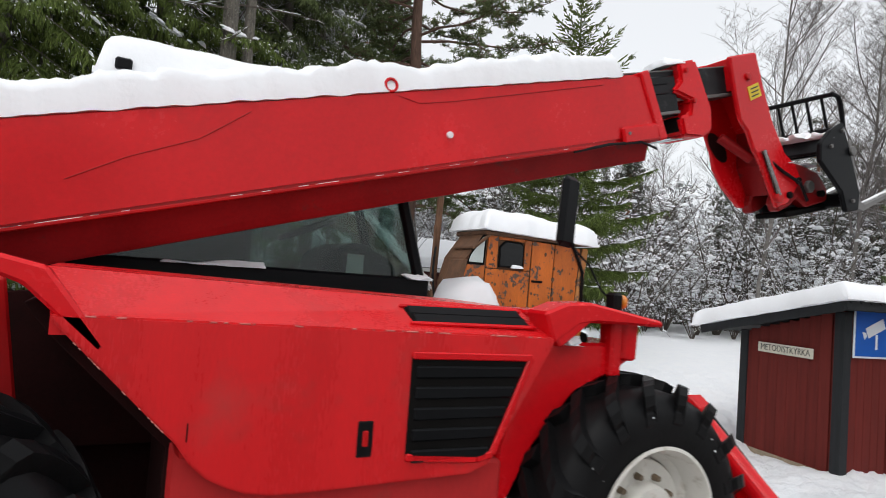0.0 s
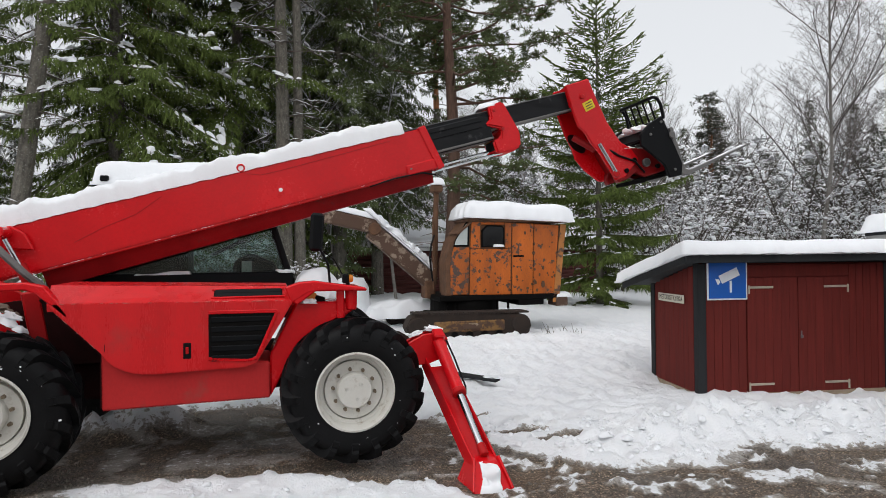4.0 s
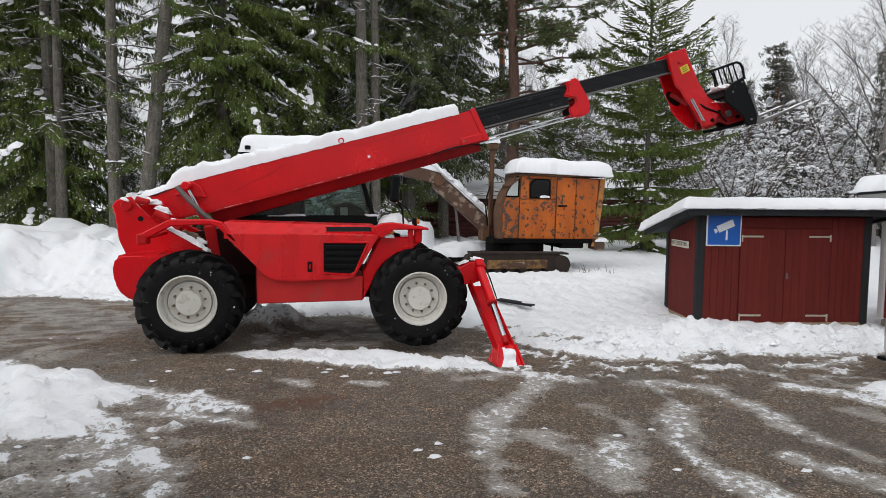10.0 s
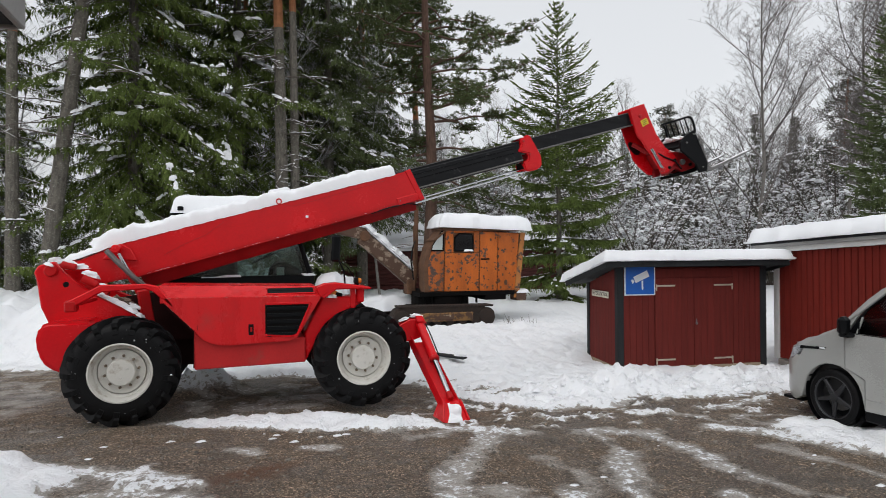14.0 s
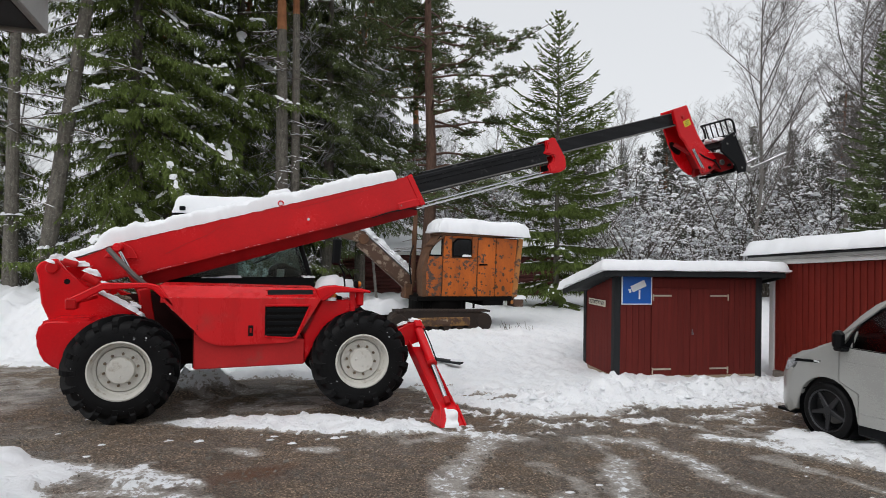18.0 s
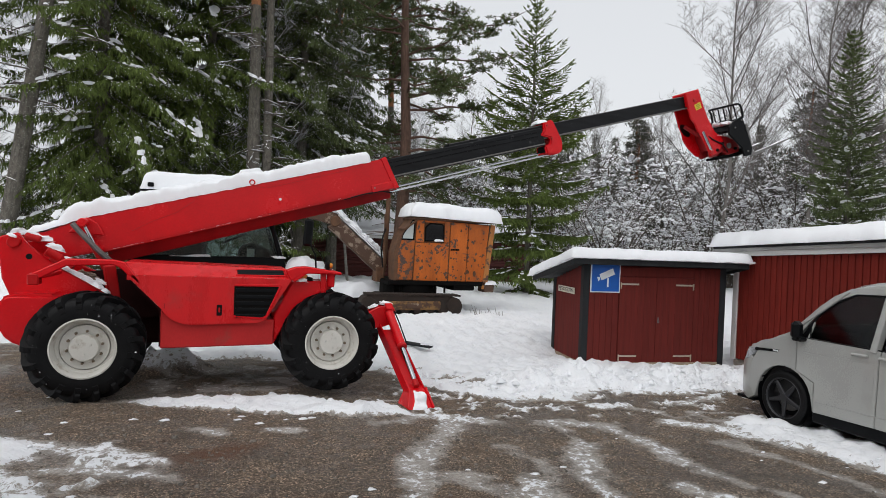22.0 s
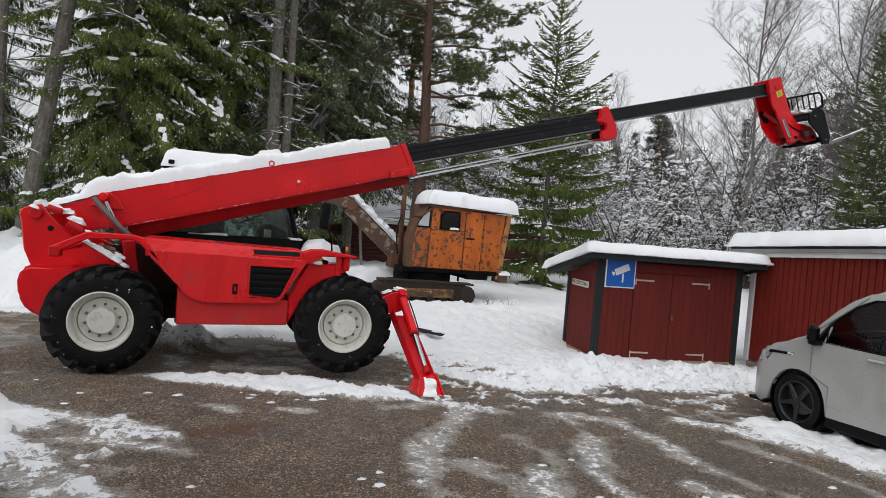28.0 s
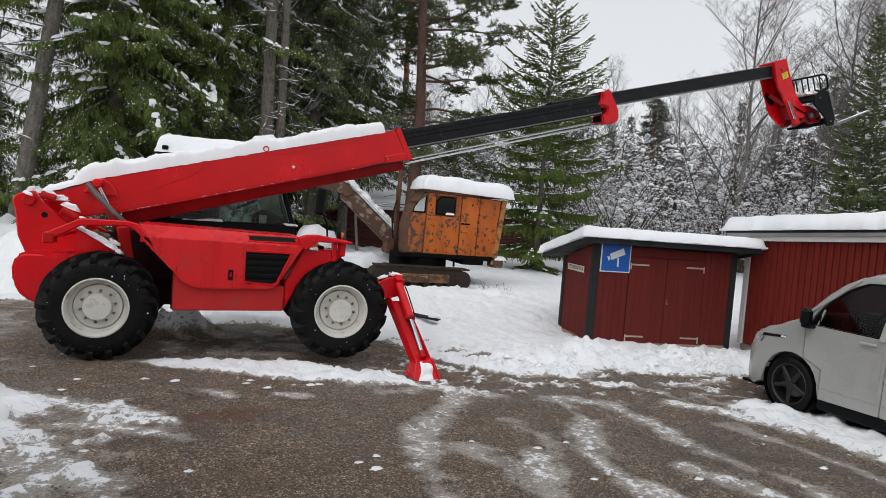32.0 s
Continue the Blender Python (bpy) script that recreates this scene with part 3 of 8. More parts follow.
def chunks():
    """Broken lumps along the ploughed ridge and the edges of the snow."""
    rnd = random.Random(9)
    verts, faces = [], []
    made = 0
    while made < 760:
        x, y = rnd.uniform(4.3, 11.0), rnd.uniform(-1.2, 2.2)
        if made > 640:
            x, y = rnd.uniform(-2.6, 3.6), rnd.uniform(-3.2, 0.2)
        ridge = y - float(np.interp(x, BANK_X, BANK_Y))
        s = snow_cover(x, y)
        if made <= 640 and (not -0.1 < ridge < 1.5 or rnd.random() > 1.1 - 0.6 * abs(ridge - 0.5)) or s < 0.75:
            continue
        if x > 8.0 and y > 1.98 - 0.15 * (x - 8.1):
            continue
        made += 1
        r = rnd.uniform(0.010, 0.030) * (1.9 if rnd.random() < 0.08 else 1) * (1 if made <= 640 else 0.6)
        b, z, ring = len(verts), ground_z(x, y, s), 7
        for k, (rr, zz) in enumerate(((1.05, -0.3), (1.0, 0.2), (0.62, 0.62))):
            for i in range(ring):
                a = i * math.tau / ring + k * 0.4
                q = r * rr * rnd.uniform(0.55, 1.45)
                verts.append((x + q * math.cos(a) * 1.2, y + q * math.sin(a), z + r * zz * rnd.uniform(0.5, 1.4)))
        verts.append((x, y, z + r * 0.8))
        for k in range(2):
            for i in range(ring):
                j = (i + 1) % ring
                faces.append((b + k * ring + i, b + k * ring + j, b + (k + 1) * ring + j, b + (k + 1) * ring + i))
        for i in range(ring):
            faces.append((b + 2 * ring + i, b + 2 * ring + (i + 1) % ring, b + 3 * ring))
    tagged(new("snow_chunks", mesh_np("snow_chunks", verts, faces, SNOW, True)), "broken chunks of ploughed snow along the bank", "snow", kind="stuff")


chunks()


def crumbs():
    """Lumps of snow and ice that lie about on the gravel."""
    rnd = random.Random(5)
    verts, faces = [], []
    fallen = [(0.66, -0.94), (0.96, -1.03), (0.01, -0.98), (1.69, -1.12), (2.4, -1.18), (2.5, -1.15), (2.21, -1.18), (2.55, -3.73), (2.45, -3.58), (0.47, -3.17), (-0.04, -1.38), (1.92, -1.29), (1.75, -0.98)]
    for lot in range(340):
        x, y = fallen[lot] if lot < len(fallen) else (rnd.uniform(-3.5, 9.5), rnd.uniform(-6.0, 1.2))
        s = snow_cover(x, y)
        near = max(s, snow_cover(x, y + 0.3), snow_cover(x + 0.25, y))
        if lot >= len(fallen) and (rnd.random() > 0.03 + 0.55 * near or 0 < x < 3.3 and 0.0 < y):
            continue
        r = rnd.uniform(0.014, 0.034) if lot < len(fallen) else rnd.uniform(0.008, 0.026) * (2.2 if rnd.random() < 0.07 else 1)
        b, z = len(verts), ground_z(x, y, s)
        ring = 6
        for k, (rr, zz) in enumerate(((1.0, -0.2), (1.05, 0.25), (0.6, 0.65))):
            for i in range(ring):
                a = i * math.tau / ring + k * 0.4
                q = r * rr * rnd.uniform(0.55, 1.5)
                verts.append((x + q * math.cos(a) * 1.6, y + q * math.sin(a), z + r * zz * rnd.uniform(0.45, 1.0)))
        verts.append((x, y, z + r * 0.45))
        for k in range(2):
            for i in range(ring):
                j = (i + 1) % ring
                faces.append((b + k * ring + i, b + k * ring + j, b + (k + 1) * ring + j, b + (k + 1) * ring + i))
        for i in range(ring):
            faces.append((b + 2 * ring + i, b + 2 * ring + (i + 1) % ring, b + 3 * ring))
    tagged(new("snow_lumps", mesh_np("snow_lumps", verts, faces, SNOW, True)), "small lumps of dirty snow scattered over wet gravel", "snow", kind="stuff")


crumbs()


def pebbles():
    """Loose stones on the bare gravel."""
    rnd = random.Random(15)
    verts, faces = [], []
    made = 0
    while made < 4200:
        x, y = rnd.uniform(-3.0, 9.0), -5.6 + 6.4 * rnd.random() ** 0.8
        s = snow_cover(x, y)
        if s > 0.5 or rnd.random() > 0.35 + 1.1 * max(0.0, noise.noise((x * 1.1, y * 1.1, 30))):
            continue
        made += 1
        r = rnd.uniform(0.006, 0.014) * (1.9 if rnd.random() < 0.06 else 1)
        b, z, sq = len(verts), ground_z(x, y, s), rnd.uniform(0.6, 1.5)
        for i in range(5):
            a = i * math.tau / 5 + rnd.random()
            q = r * rnd.uniform(0.8, 1.3)
            verts.append((x + q * math.cos(a) * sq, y + q * math.sin(a), z - r * 0.2))
        for i in range(5):
            a = i * math.tau / 5 + rnd.random() * 0.5
            verts.append((x + 0.7 * r * math.cos(a) * sq, y + 0.7 * r * math.sin(a), z + r * rnd.uniform(0.5, 0.9)))
        for i in range(5):
            j = (i + 1) % 5
            faces.append((b + i, b + j, b + 5 + j, b + 5 + i))
        faces.append(tuple(b + 5 + i for i in range(5)))
    tagged(new("loose_gravel", mesh_np("loose_gravel", verts, faces, PEBBLE)), "small loose stones on wet brown gravel", "gravel", kind="stuff")


pebbles()

# ---- telehandler ----
TILT = radians(15.6)
PIVOT = Vector((-0.98, 0.0, 1.86))
MID = 1.24


def bp(s, h, y=0.0):
    """A point of the boom: s along it, h across it, y from its middle plane."""
    return Vector((PIVOT.x + s * math.cos(TILT) - h * math.sin(TILT), MID + y, PIVOT.z + s * math.sin(TILT) + h * math.cos(TILT)))


BOOM = Matrix.Translation((PIVOT.x, MID, PIVOT.z)) @ pose(0, 0, 0, 0, -math.degrees(TILT), 0)
OUT = 0.2243


def tread_lug(r1, half, side, w=0.043):
    """One slanted lug of a tractor tread, round the y axis, from the middle to one shoulder."""
    bm = bmesh.new()
    rows = []
    for t, a, drop in ((-0.08, 0.0, 0.0), (0.4, 0.17, 0.0), (0.75, 0.29, 0.004), (0.96, 0.36, 0.016), (1.06, 0.385, 0.055), (1.09, 0.395, 0.10), (1.04, 0.40, 0.125)):
        y = t * half * side
        rr = r1 - drop
        row = []
        for da, r in ((-w, rr - 0.085), (-w * 0.8, rr), (w * 0.8, rr), (w, rr - 0.085)):
            q = a + da / r1
            row.append(bm.verts.new((r * math.cos(q), y, r * math.sin(q))))
        rows.append(row)
    for p, q in zip(rows, rows[1:]):
        for k in range(4):
            bm.faces.new((p[k], p[(k + 1) % 4], q[(k + 1) % 4], q[k]))
    bm.faces.new(rows[0])
    bm.faces.new(rows[-1][::-1])
    bmesh.ops.recalc_face_normals(bm, faces=bm.faces)
    me = bpy.data.meshes.new("lug")
    bm.to_mesh(me)
    bm.free()
    me.materials.append(RUBBER)
    return me


LUGS = {}


def wheel(parent, x, z, y, r, outward, spin):
    """outward: -1 when its outer side faces the viewer's side (-y)."""
    half = 0.215
    m = pose(x, y, z, 0, 0, 0 if outward < 0 else 180)
    hub = part("wheel", bm_at(lathe([(0.325, -half * 0.6), (0.330, -half * 0.98), (0.372, -half * 1.04), (0.49, -half * 1.05), (r - 0.10, -half * 0.95), (r - 0.062, -half * 0.72), (r - 0.055, 0),
              (r - 0.062, half * 0.72), (r - 0.10, half * 0.95), (0.49, half * 1.05), (0.372, half), (0.325, half * 0.6)], 56), m), RUBBER, parent, "black tractor tyre with worn lugs", True)
    part("rim", bm_at(lathe([(0.345, -half * 1.03), (0.352, -half * 1.09), (0.336, -half * 1.11), (0.320, -half * 0.95), (0.302, -half * 0.52), (0.271, -half * 0.40), (0.268, -half * 0.26), (0.262, -half * 0.26), (0.258, -half * 0.48),
              (0.162, -half * 0.50), (0.156, -half * 0.80), (0.146, -half * 0.87), (0.0, -half * 0.89)], 56), m), RIM, hub, "cream-white painted steel rim", True)
    for k in range(10):
        a = k * math.tau / 10 + spin
        c = m @ Vector((0.188 * math.cos(a), -half * 0.50, 0.188 * math.sin(a)))
        d = m.to_3x3() @ Vector((0, -0.035, 0))
        part("wheel_nut", rod(c, c + d, 0.019, 0.014, 6), NUT, hub)
    for k in range(3):
        a = k * math.tau / 3 + spin + 0.3
        c = m @ Vector((0.075 * math.cos(a), -half * 0.875, 0.075 * math.sin(a)))
        part("hub_bolt", rod(c, c + m.to_3x3() @ Vector((0, -0.010, 0)), 0.017, 0.014, 10), RIM, hub)
    if outward < 0:
        srnd = random.Random(spin)
        specks = bmesh.new()
        for k in range(15):
            a, q = srnd.uniform(0, math.tau), srnd.uniform(0.40, r - 0.09)
            w = srnd.uniform(0.002, 0.0055) * (2.0 if srnd.random() < 0.10 else 1)
            bmesh.ops.create_icosphere(specks, subdivisions=1, radius=w, matrix=m @ pose(q * math.cos(a), -half * (1.05 if q < r - 0.13 else 0.99), q * math.sin(a), 0, math.degrees(a), 0) @ Matrix.Diagonal((srnd.uniform(0.7, 1.8), 0.4, srnd.uniform(0.7, 1.6), 1)))
        part("snow_specks", specks, SNOW, hub)["kind"] = "stuff"
    for side in (-1, 1):
        if (r, side) not in LUGS:
            LUGS[r, side] = tread_lug(r, half * 0.98, side)
        for k in range(17):
            lug = new("tread_lug", LUGS[r, side])
            lug.parent = hub
            lug.matrix_basis = m @ pose(0, 0, 0, 0, (k + (0.5 if side > 0 else 0)) * 360 / 17 + spin * 57, 0)
    return hub


def bm_at(bm, m):
    bm.transform(m)
    return bm


def telehandler():
    t = thing("telehandler", (1.45, 1.2, 0), "red telescopic handler with a raised snow-topped boom and stabiliser down", "telehandler")
    for x, z, y, out, spin in ((0.03, 0.665, 0.10, -1, 0.2), (2.893, 0.675, 0.10, -1, 0.5), (0.03, 0.665, 2.28, 1, 0.1), (2.893, 0.675, 2.28, 1, 0.8)):
        wheel(t, x, z, y, 0.645, out, spin)
    for x in (0, 2.893):
        part("axle", rod((x, 0.3, 0.66), (x, 2.1, 0.66), 0.11, None, 12), RED_WORN, t)
    part("chassis", box_between((-0.75, 0.90, 0.55), (3.55, 1.75, 0.95), 0.03), SHADE_GRIME, t)
    # engine cover: a chamfered upper shell over a recessed lower skirt
    shell = [(0.44, 1.50), (0.83, 1.10), (0.875, 1.035), (0.935, 0.980), (1.0, 0.945), (1.07, 0.92), (1.15, 0.907), (1.25, 0.903), (1.96, 0.922), (2.06, 0.96), (2.36, 1.46), (2.36, 1.49), (0.44, 1.515)]
    part("engine_cover", prism(shell, 0.95, Matrix.Translation((0, 0.03, 0)), 0.018, 2), RED_COVER, t, "bright red engine side cover with chipped edges")
    top = bmesh.new()
    ring = [[top.verts.new(v) for v in row] for row in (((0.44, 0.045, 1.512), (2.36, 0.045, 1.487)), ((0.40, 0.30, 1.655), (2.33, 0.30, 1.60)), ((0.40, 0.98, 1.66), (2.33, 0.98, 1.605)), ((0.40, 0.98, 1.45), (2.33, 0.98, 1.45)), ((0.44, 0.05, 1.45), (2.36, 0.05, 1.45)))]
    for a, b in zip(ring, ring[1:] + ring[:1]):
        top.faces.new((a[0], a[1], b[1], b[0]))
    top.faces.new([r[0] for r in ring][::-1])
    top.faces.new([r[1] for r in ring])
    part("engine_lid", bevel(top, 0.012), RED_COVER, t)
    part("skirt", prism([(0.82, 0.61), (2.17, 0.63), (2.17, 0.95), (0.86, 1.05), (0.82, 1.10)], 0.7, Matrix.Translation((0, 0.10, 0)), 0.015), RED_DUSTY, t)
    for x in (0.86,):
        part("panel_joint", box_between((x, 0.027, 1.11), (x + 0.004, 0.032, 1.17), 0), DARK_IRON, t)
    lid = [(1.665, 1.405), (2.235, 1.40), (2.06, 1.0), (1.985, 0.985), (1.665, 1.01)]
    part("side_grille", prism(lid, 0.012, Matrix.Translation((0, 0.025, 0)), 0.003), DARK_IRON, t, "black ribbed radiator grille")
    for (ax, az), (bx, bz) in zip(lid, lid[1:] + lid[:1]):
        part("grille_frame", beam((ax, 0.022, az), (bx, 0.022, bz), 0.016, 0.030, 0.005), RED, t)
    for k in range(5):
        z = 1.365 - k * 0.082
        x1 = 2.205 - (1.40 - z) * 0.44
        part("grille_slat", prism([(1.685, z), (x1, z - 0.004), (x1 - 0.02, z - 0.05), (1.685, z - 0.05)], 0.022, Matrix.Translation((0, 0.014, 0)), 0.007), BLACK, t)
    V = pose(1.99, 0.165, 1.553, 24.8, 0, 0.0)
    part("upper_vent", bm_at(box((0.58, 0.135, 0.012), pose(0, 0, -0.003), 0.004), V), DARK_IRON, t)
    for y in (-0.035, 0.035):
        part("vent_slat", bm_at(box((0.56, 0.050, 0.014), pose(0, y, 0.004, 14, 0, 0), 0.004), V), BLACK, t)
    for y in (-0.072, 0.072):
        part("vent_frame", bm_at(box((0.62, 0.016, 0.016), pose(0, y, 0.002), 0.004), V), RED, t)
    part("door_catch", box_between((1.462, 0.026, 1.02), (1.525, 0.04, 1.155), 0.004), BLACK, t, "recessed black catch plate")
    part("catch_lever", box_between((1.482, 0.020, 1.06), (1.505, 0.03, 1.12), 0.004), RED_WORN, t)
    chips = bmesh.new()
    crnd = random.Random(3)
    for k in range(34):
        x = crnd.uniform(0.47, 2.34)
        w = crnd.uniform(0.006, 0.035)
        z = 1.5125 - (x - 0.44) / 1.92 * 0.025
        add_box(chips, (w, 0.005, crnd.uniform(0.002, 0.004)), pose(x, 0.0345, z - 0.001, 25, crnd.uniform(-3, 3), 0))
    for k in range(14):
        a = crnd.random()
        add_box(chips, (crnd.uniform(0.006, 0.02), 0.004, 0.004), pose(0.44 + 0.39 * a, 0.0335, 1.50 - 0.40 * a, 0, 46, 0))
    ob = part("paint_chips", chips, CHIP, t, "pale chipped paint along the edges")
    ob["kind"] = "stuff"
    # rear: tower plates, arch frame, counterweight
    tower = [(-1.04, 1.84), (-0.99, 1.92), (-0.81, 1.97), (-0.71, 1.83), (-0.52, 1.66), (-0.33, 1.53), (0.05, 1.35), (0.05, 0.9), (-0.70, 0.9), (-0.86, 1.15), (-0.97, 1.41), (-1.01, 1.74)]
    for y in (0.60, 1.80):
        part("tower_plate", prism(tower, 0.07, Matrix.Translation((0, y, 0)), 0.015), RED, t)
        part("pin_boss", rod((-0.85, y - 0.05, 1.855), (-0.85, y + 0.10, 1.855), 0.075, 0.075, 16, 0.015), RED_WORN, t)
    part("tower_hole", rod((-0.69, 0.594, 1.68), (-0.69, 0.66, 1.68), 0.035, None, 14), BLACK, t)
    part("pin_ear", rod((-0.72, 0.53, 1.93), (-0.56, 0.53, 1.89), 0.05, 0.045, 10, 0.01), RED_WORN, t)
    part("boom_pin", rod((-0.98, 0.62, 1.86), (-0.98, 1.85, 1.86), 0.05, None, 12), STEEL_GREY, t)
    cw = [(-0.85, 1.22), (-0.78, 1.265), (-0.30, 1.27), (-0.18, 1.05), (-0.28, 0.66), (-0.52, 0.64), (-0.68, 0.68), (-0.80, 0.78), (-0.87, 0.91), (-0.885, 1.08)]
    part("counterweight", prism(cw, 2.3, Matrix.Translation((0, 0.06, 0)), 0.045, 3), RED, t, "rounded red rear counterweight", True)
    arch = [(-0.56, 1.50), (-0.20, 1.69), (0.29, 1.69), (0.42, 1.66), (0.60, 1.42), (0.58, 1.39), (0.36, 1.60), (0.28, 1.63), (-0.19, 1.605), (-0.52, 1.42)]
    part("rear_arch_frame", prism(arch, 0.10, Matrix.Translation((0, 0.03, 0)), 0.012), RED, t)
    part("rear_bracket", box_between((-0.58, 0.02, 1.38), (-0.46, 0.20, 1.51), 0.015), RED_WORN, t)
    part("bracket_arm", beam((-0.56, 0.08, 1.45), (-0.30, 0.30, 1.52), 0.08, 0.05), RED, t)
    part("arch_post", beam((0.20, 0.42, 1.60), (0.30, 0.46, 0.92), 0.12, 0.13, 0.012), RED_WORN, t)
    # The deep wheel arch's shade is carried by the dark colour of both panels.
    part("inner_panel", prism([(-0.45, 0.9), (0.86, 0.9), (0.86, 1.15), (0.46, 1.56), (-0.45, 1.45)], 0.03, Matrix.Translation((0, 0.84, 0)), 0.004), SHADE_GRIME, t)
    part("inner_arch", prism([(0.40, 1.56), (0.47, 1.47), (0.83, 1.09), (0.83, 0.63), (0.805, 0.63), (0.805, 1.07), (0.44, 1.44), (0.36, 1.54)], 0.56, Matrix.Translation((0, 0.12, 0)), 0.004), SHADE_GRIME, t)
    part("arch_ledge", beam((-0.26, 0.24, 1.56), (0.20, 0.24, 1.28), 0.16, 0.03, 0.006), RED_WORN, t)
    for x, z, rx, rz, sd in ((-0.20, 1.535, 0.09, 0.045, 3), (-0.11, 1.48, 0.12, 0.05, 7), (0.0, 1.415, 0.12, 0.05, 11), (0.10, 1.355, 0.10, 0.045, 15), (0.19, 1.295, 0.06, 0.035, 19)):
        part("ledge_snow", bm_at(snow_lump(rx, 0.07, rz, sd, 0.22), pose(x, 0.21, z, 0, 29.5, 0)), SNOW, t, "wedge of dirty snow", True)
    for x, y, z, r, sd in ((-0.05, 0.27, 1.51, 0.045, 27), (0.03, 0.30, 1.475, 0.05, 28), (0.09, 0.27, 1.43, 0.04, 29), (0.15, 0.30, 1.40, 0.035, 30)):
        part("leaf_litter", bm_at(snow_lump(r * 1.3, r, r * 0.7, sd, 0.5), pose(x, y, z, 0, 24, 0)), DEBRIS, t, "dry leaves frozen in the snow", True)
    for x, y, z, r, sd in ((-0.87, 0.56, 1.92, 0.06, 31), (-0.64, 0.55, 1.95, 0.06, 33), (-0.42, 0.62, 1.78, 0.11, 35), (-0.28, 0.60, 1.66, 0.05, 37)):
        part("tower_snow", bm_at(snow_lump(r, r * 0.7, r * 0.55, sd, 0.22), pose(x, y, z, 0, 22, 0)), SNOW, t, "", True)
    part("pin_sleeve", rod((-0.50, 0.54, 1.76), (-0.34, 0.56, 1.66), 0.055, 0.05, 12, 0.01), RED_WORN, t)
    part("ledge_crust", bm_at(snow_lump(0.07, 0.05, 0.04, 41, 0.5), pose(0.12, 0.24, 1.40, 0, 25, 0)), SNOW, t, "", True)
    # lift rams at the boom's foot
    part("ram_hose", tube([(-0.28, 0.80, 2.10), (-0.12, 0.79, 1.92), (0.05, 0.79, 1.74), (0.18, 0.82, 1.62)], 0.035, 8), STEEL_GREY, t, "grey hydraulic hose cover")
    part("ram_rod", rod((-0.15, 0.90, 2.06), (0.0, 0.90, 1.76), 0.022, None, 10), CHROME, t)
    part("ram_barrel", rod((-0.03, 0.90, 1.82), (0.26, 0.90, 1.22), 0.055, None, 12, 0.006), RED_WORN, t)
    part("ram_head", rod((-0.17, 0.78, 2.12), (-0.17, 1.06, 2.12), 0.055, 0.055, 16, 0.01), RED, t)
    part("ram_bracket", prism([(-0.36, 1.98), (-0.22, 2.16), (-0.14, 2.19), (-0.02, 2.12), (0.06, 1.96)], 0.05, Matrix.Translation((0, 0.98, 0)), 0.012), RED, t)
    part("lift_ram", rod((-0.55, 1.0, 1.63), (-0.30, 1.0, 1.50), 0.075, None, 14, 0.01), RED_WORN, t)
    for s, h, r in ((0.32, -0.08, 0.12), (0.1, 0.06, 0.1)):
        p = bp(s, h, -0.30)
        part("tower_snow", bm_at(snow_lump(r * 1.1, r * 0.8, r * 0.7, s * 9, 0.4), Matrix.Translation(p)), SNOW, t, "", True)
    # front: wheel arch, fender bar, lamps
    part("front_arch", prism([(2.17, 0.63), (2.36, 0.98), (2.58, 1.22), (2.86, 1.34), (2.95, 1.40), (2.95, 1.46), (2.40, 1.46), (2.17, 1.0)], 0.42, Matrix.Translation((0, 0.14, 0)), 0.015), RED, t)
    part("fender_bar", prism([(2.30, 1.60), (2.42, 1.645), (2.56, 1.655), (3.02, 1.585), (3.03, 1.555), (2.60, 1.565), (2.50, 1.55), (2.36, 1.46)], 0.16, Matrix.Translation((0, 0.03, 0)), 0.012), RED, t)
    part("fender_tray", box_between((2.45, 0.12, 1.555), (3.0, 0.75, 1.59), 0.012), RED, t)
    part("strut", beam((2.38, 0.08, 1.47), (2.56, 0.08, 1.60), 0.09, 0.07), RED, t)
    part("fender_post", box_between((2.76, 0.10, 1.30), (2.83, 0.20, 1.58), 0.012), RED, t)
    # Plain red canister beside the fender post.
    part("headlamp", rod((2.895, 0.15, 1.38), (2.895, 0.15, 1.57), 0.052, 0.058, 14, 0.012), RED, t)
    part("lamp_window", prism([(2.42, 1.30), (2.66, 1.40), (2.66, 1.50), (2.55, 1.53), (2.44, 1.40)], 0.03, Matrix.Translation((0, 0.16, 0)), 0.006), DARK_IRON, t)
    part("front_snow", bm_at(snow_lump(0.08, 0.06, 0.05, 5, 0.4), pose(2.50, 0.13, 1.455, 0, 4, 0)), SNOW, t, "", True)
    part("bonnet_snow", bm_at(snow_lump(0.27, 0.34, 0.33, 6, 0.16), pose(2.66, 1.35, 1.41)), SNOW, t, "", True)
    part("sill_snow", bm_at(snow_lump(0.09, 0.04, 0.035, 8, 0.4), pose(2.34, 1.45, 1.70)), SNOW, t, "", True)
    part("side_reflector", bm_at(box((0.07, 0.012, 0.10), Matrix(), 0.004), pose(2.53, 0.115, 1.505, 0, 25, 0)), AMBER, t, "amber side reflector")
    part("turn_signal", box_between((2.82, 0.16, 1.62), (2.88, 0.24, 1.71), 0.014), BLACK, t)
    part("signal_lens", rod((2.88, 0.20, 1.665), (2.92, 0.20, 1.665), 0.040, 0.034, 14, 0.008), AMBER, t, "amber turn signal lens")
    part("signal_stalk", rod((2.87, 0.20, 1.58), (2.87, 0.20, 1.63), 0.02, None, 8), BLACK, t)
    part("mirror_arm", tube([(2.72, 0.30, 1.59), (2.70, 0.28, 1.80), (2.62, 0.29, 1.96), (2.60, 0.30, 2.05)], 0.012, 6), BLACK, t)
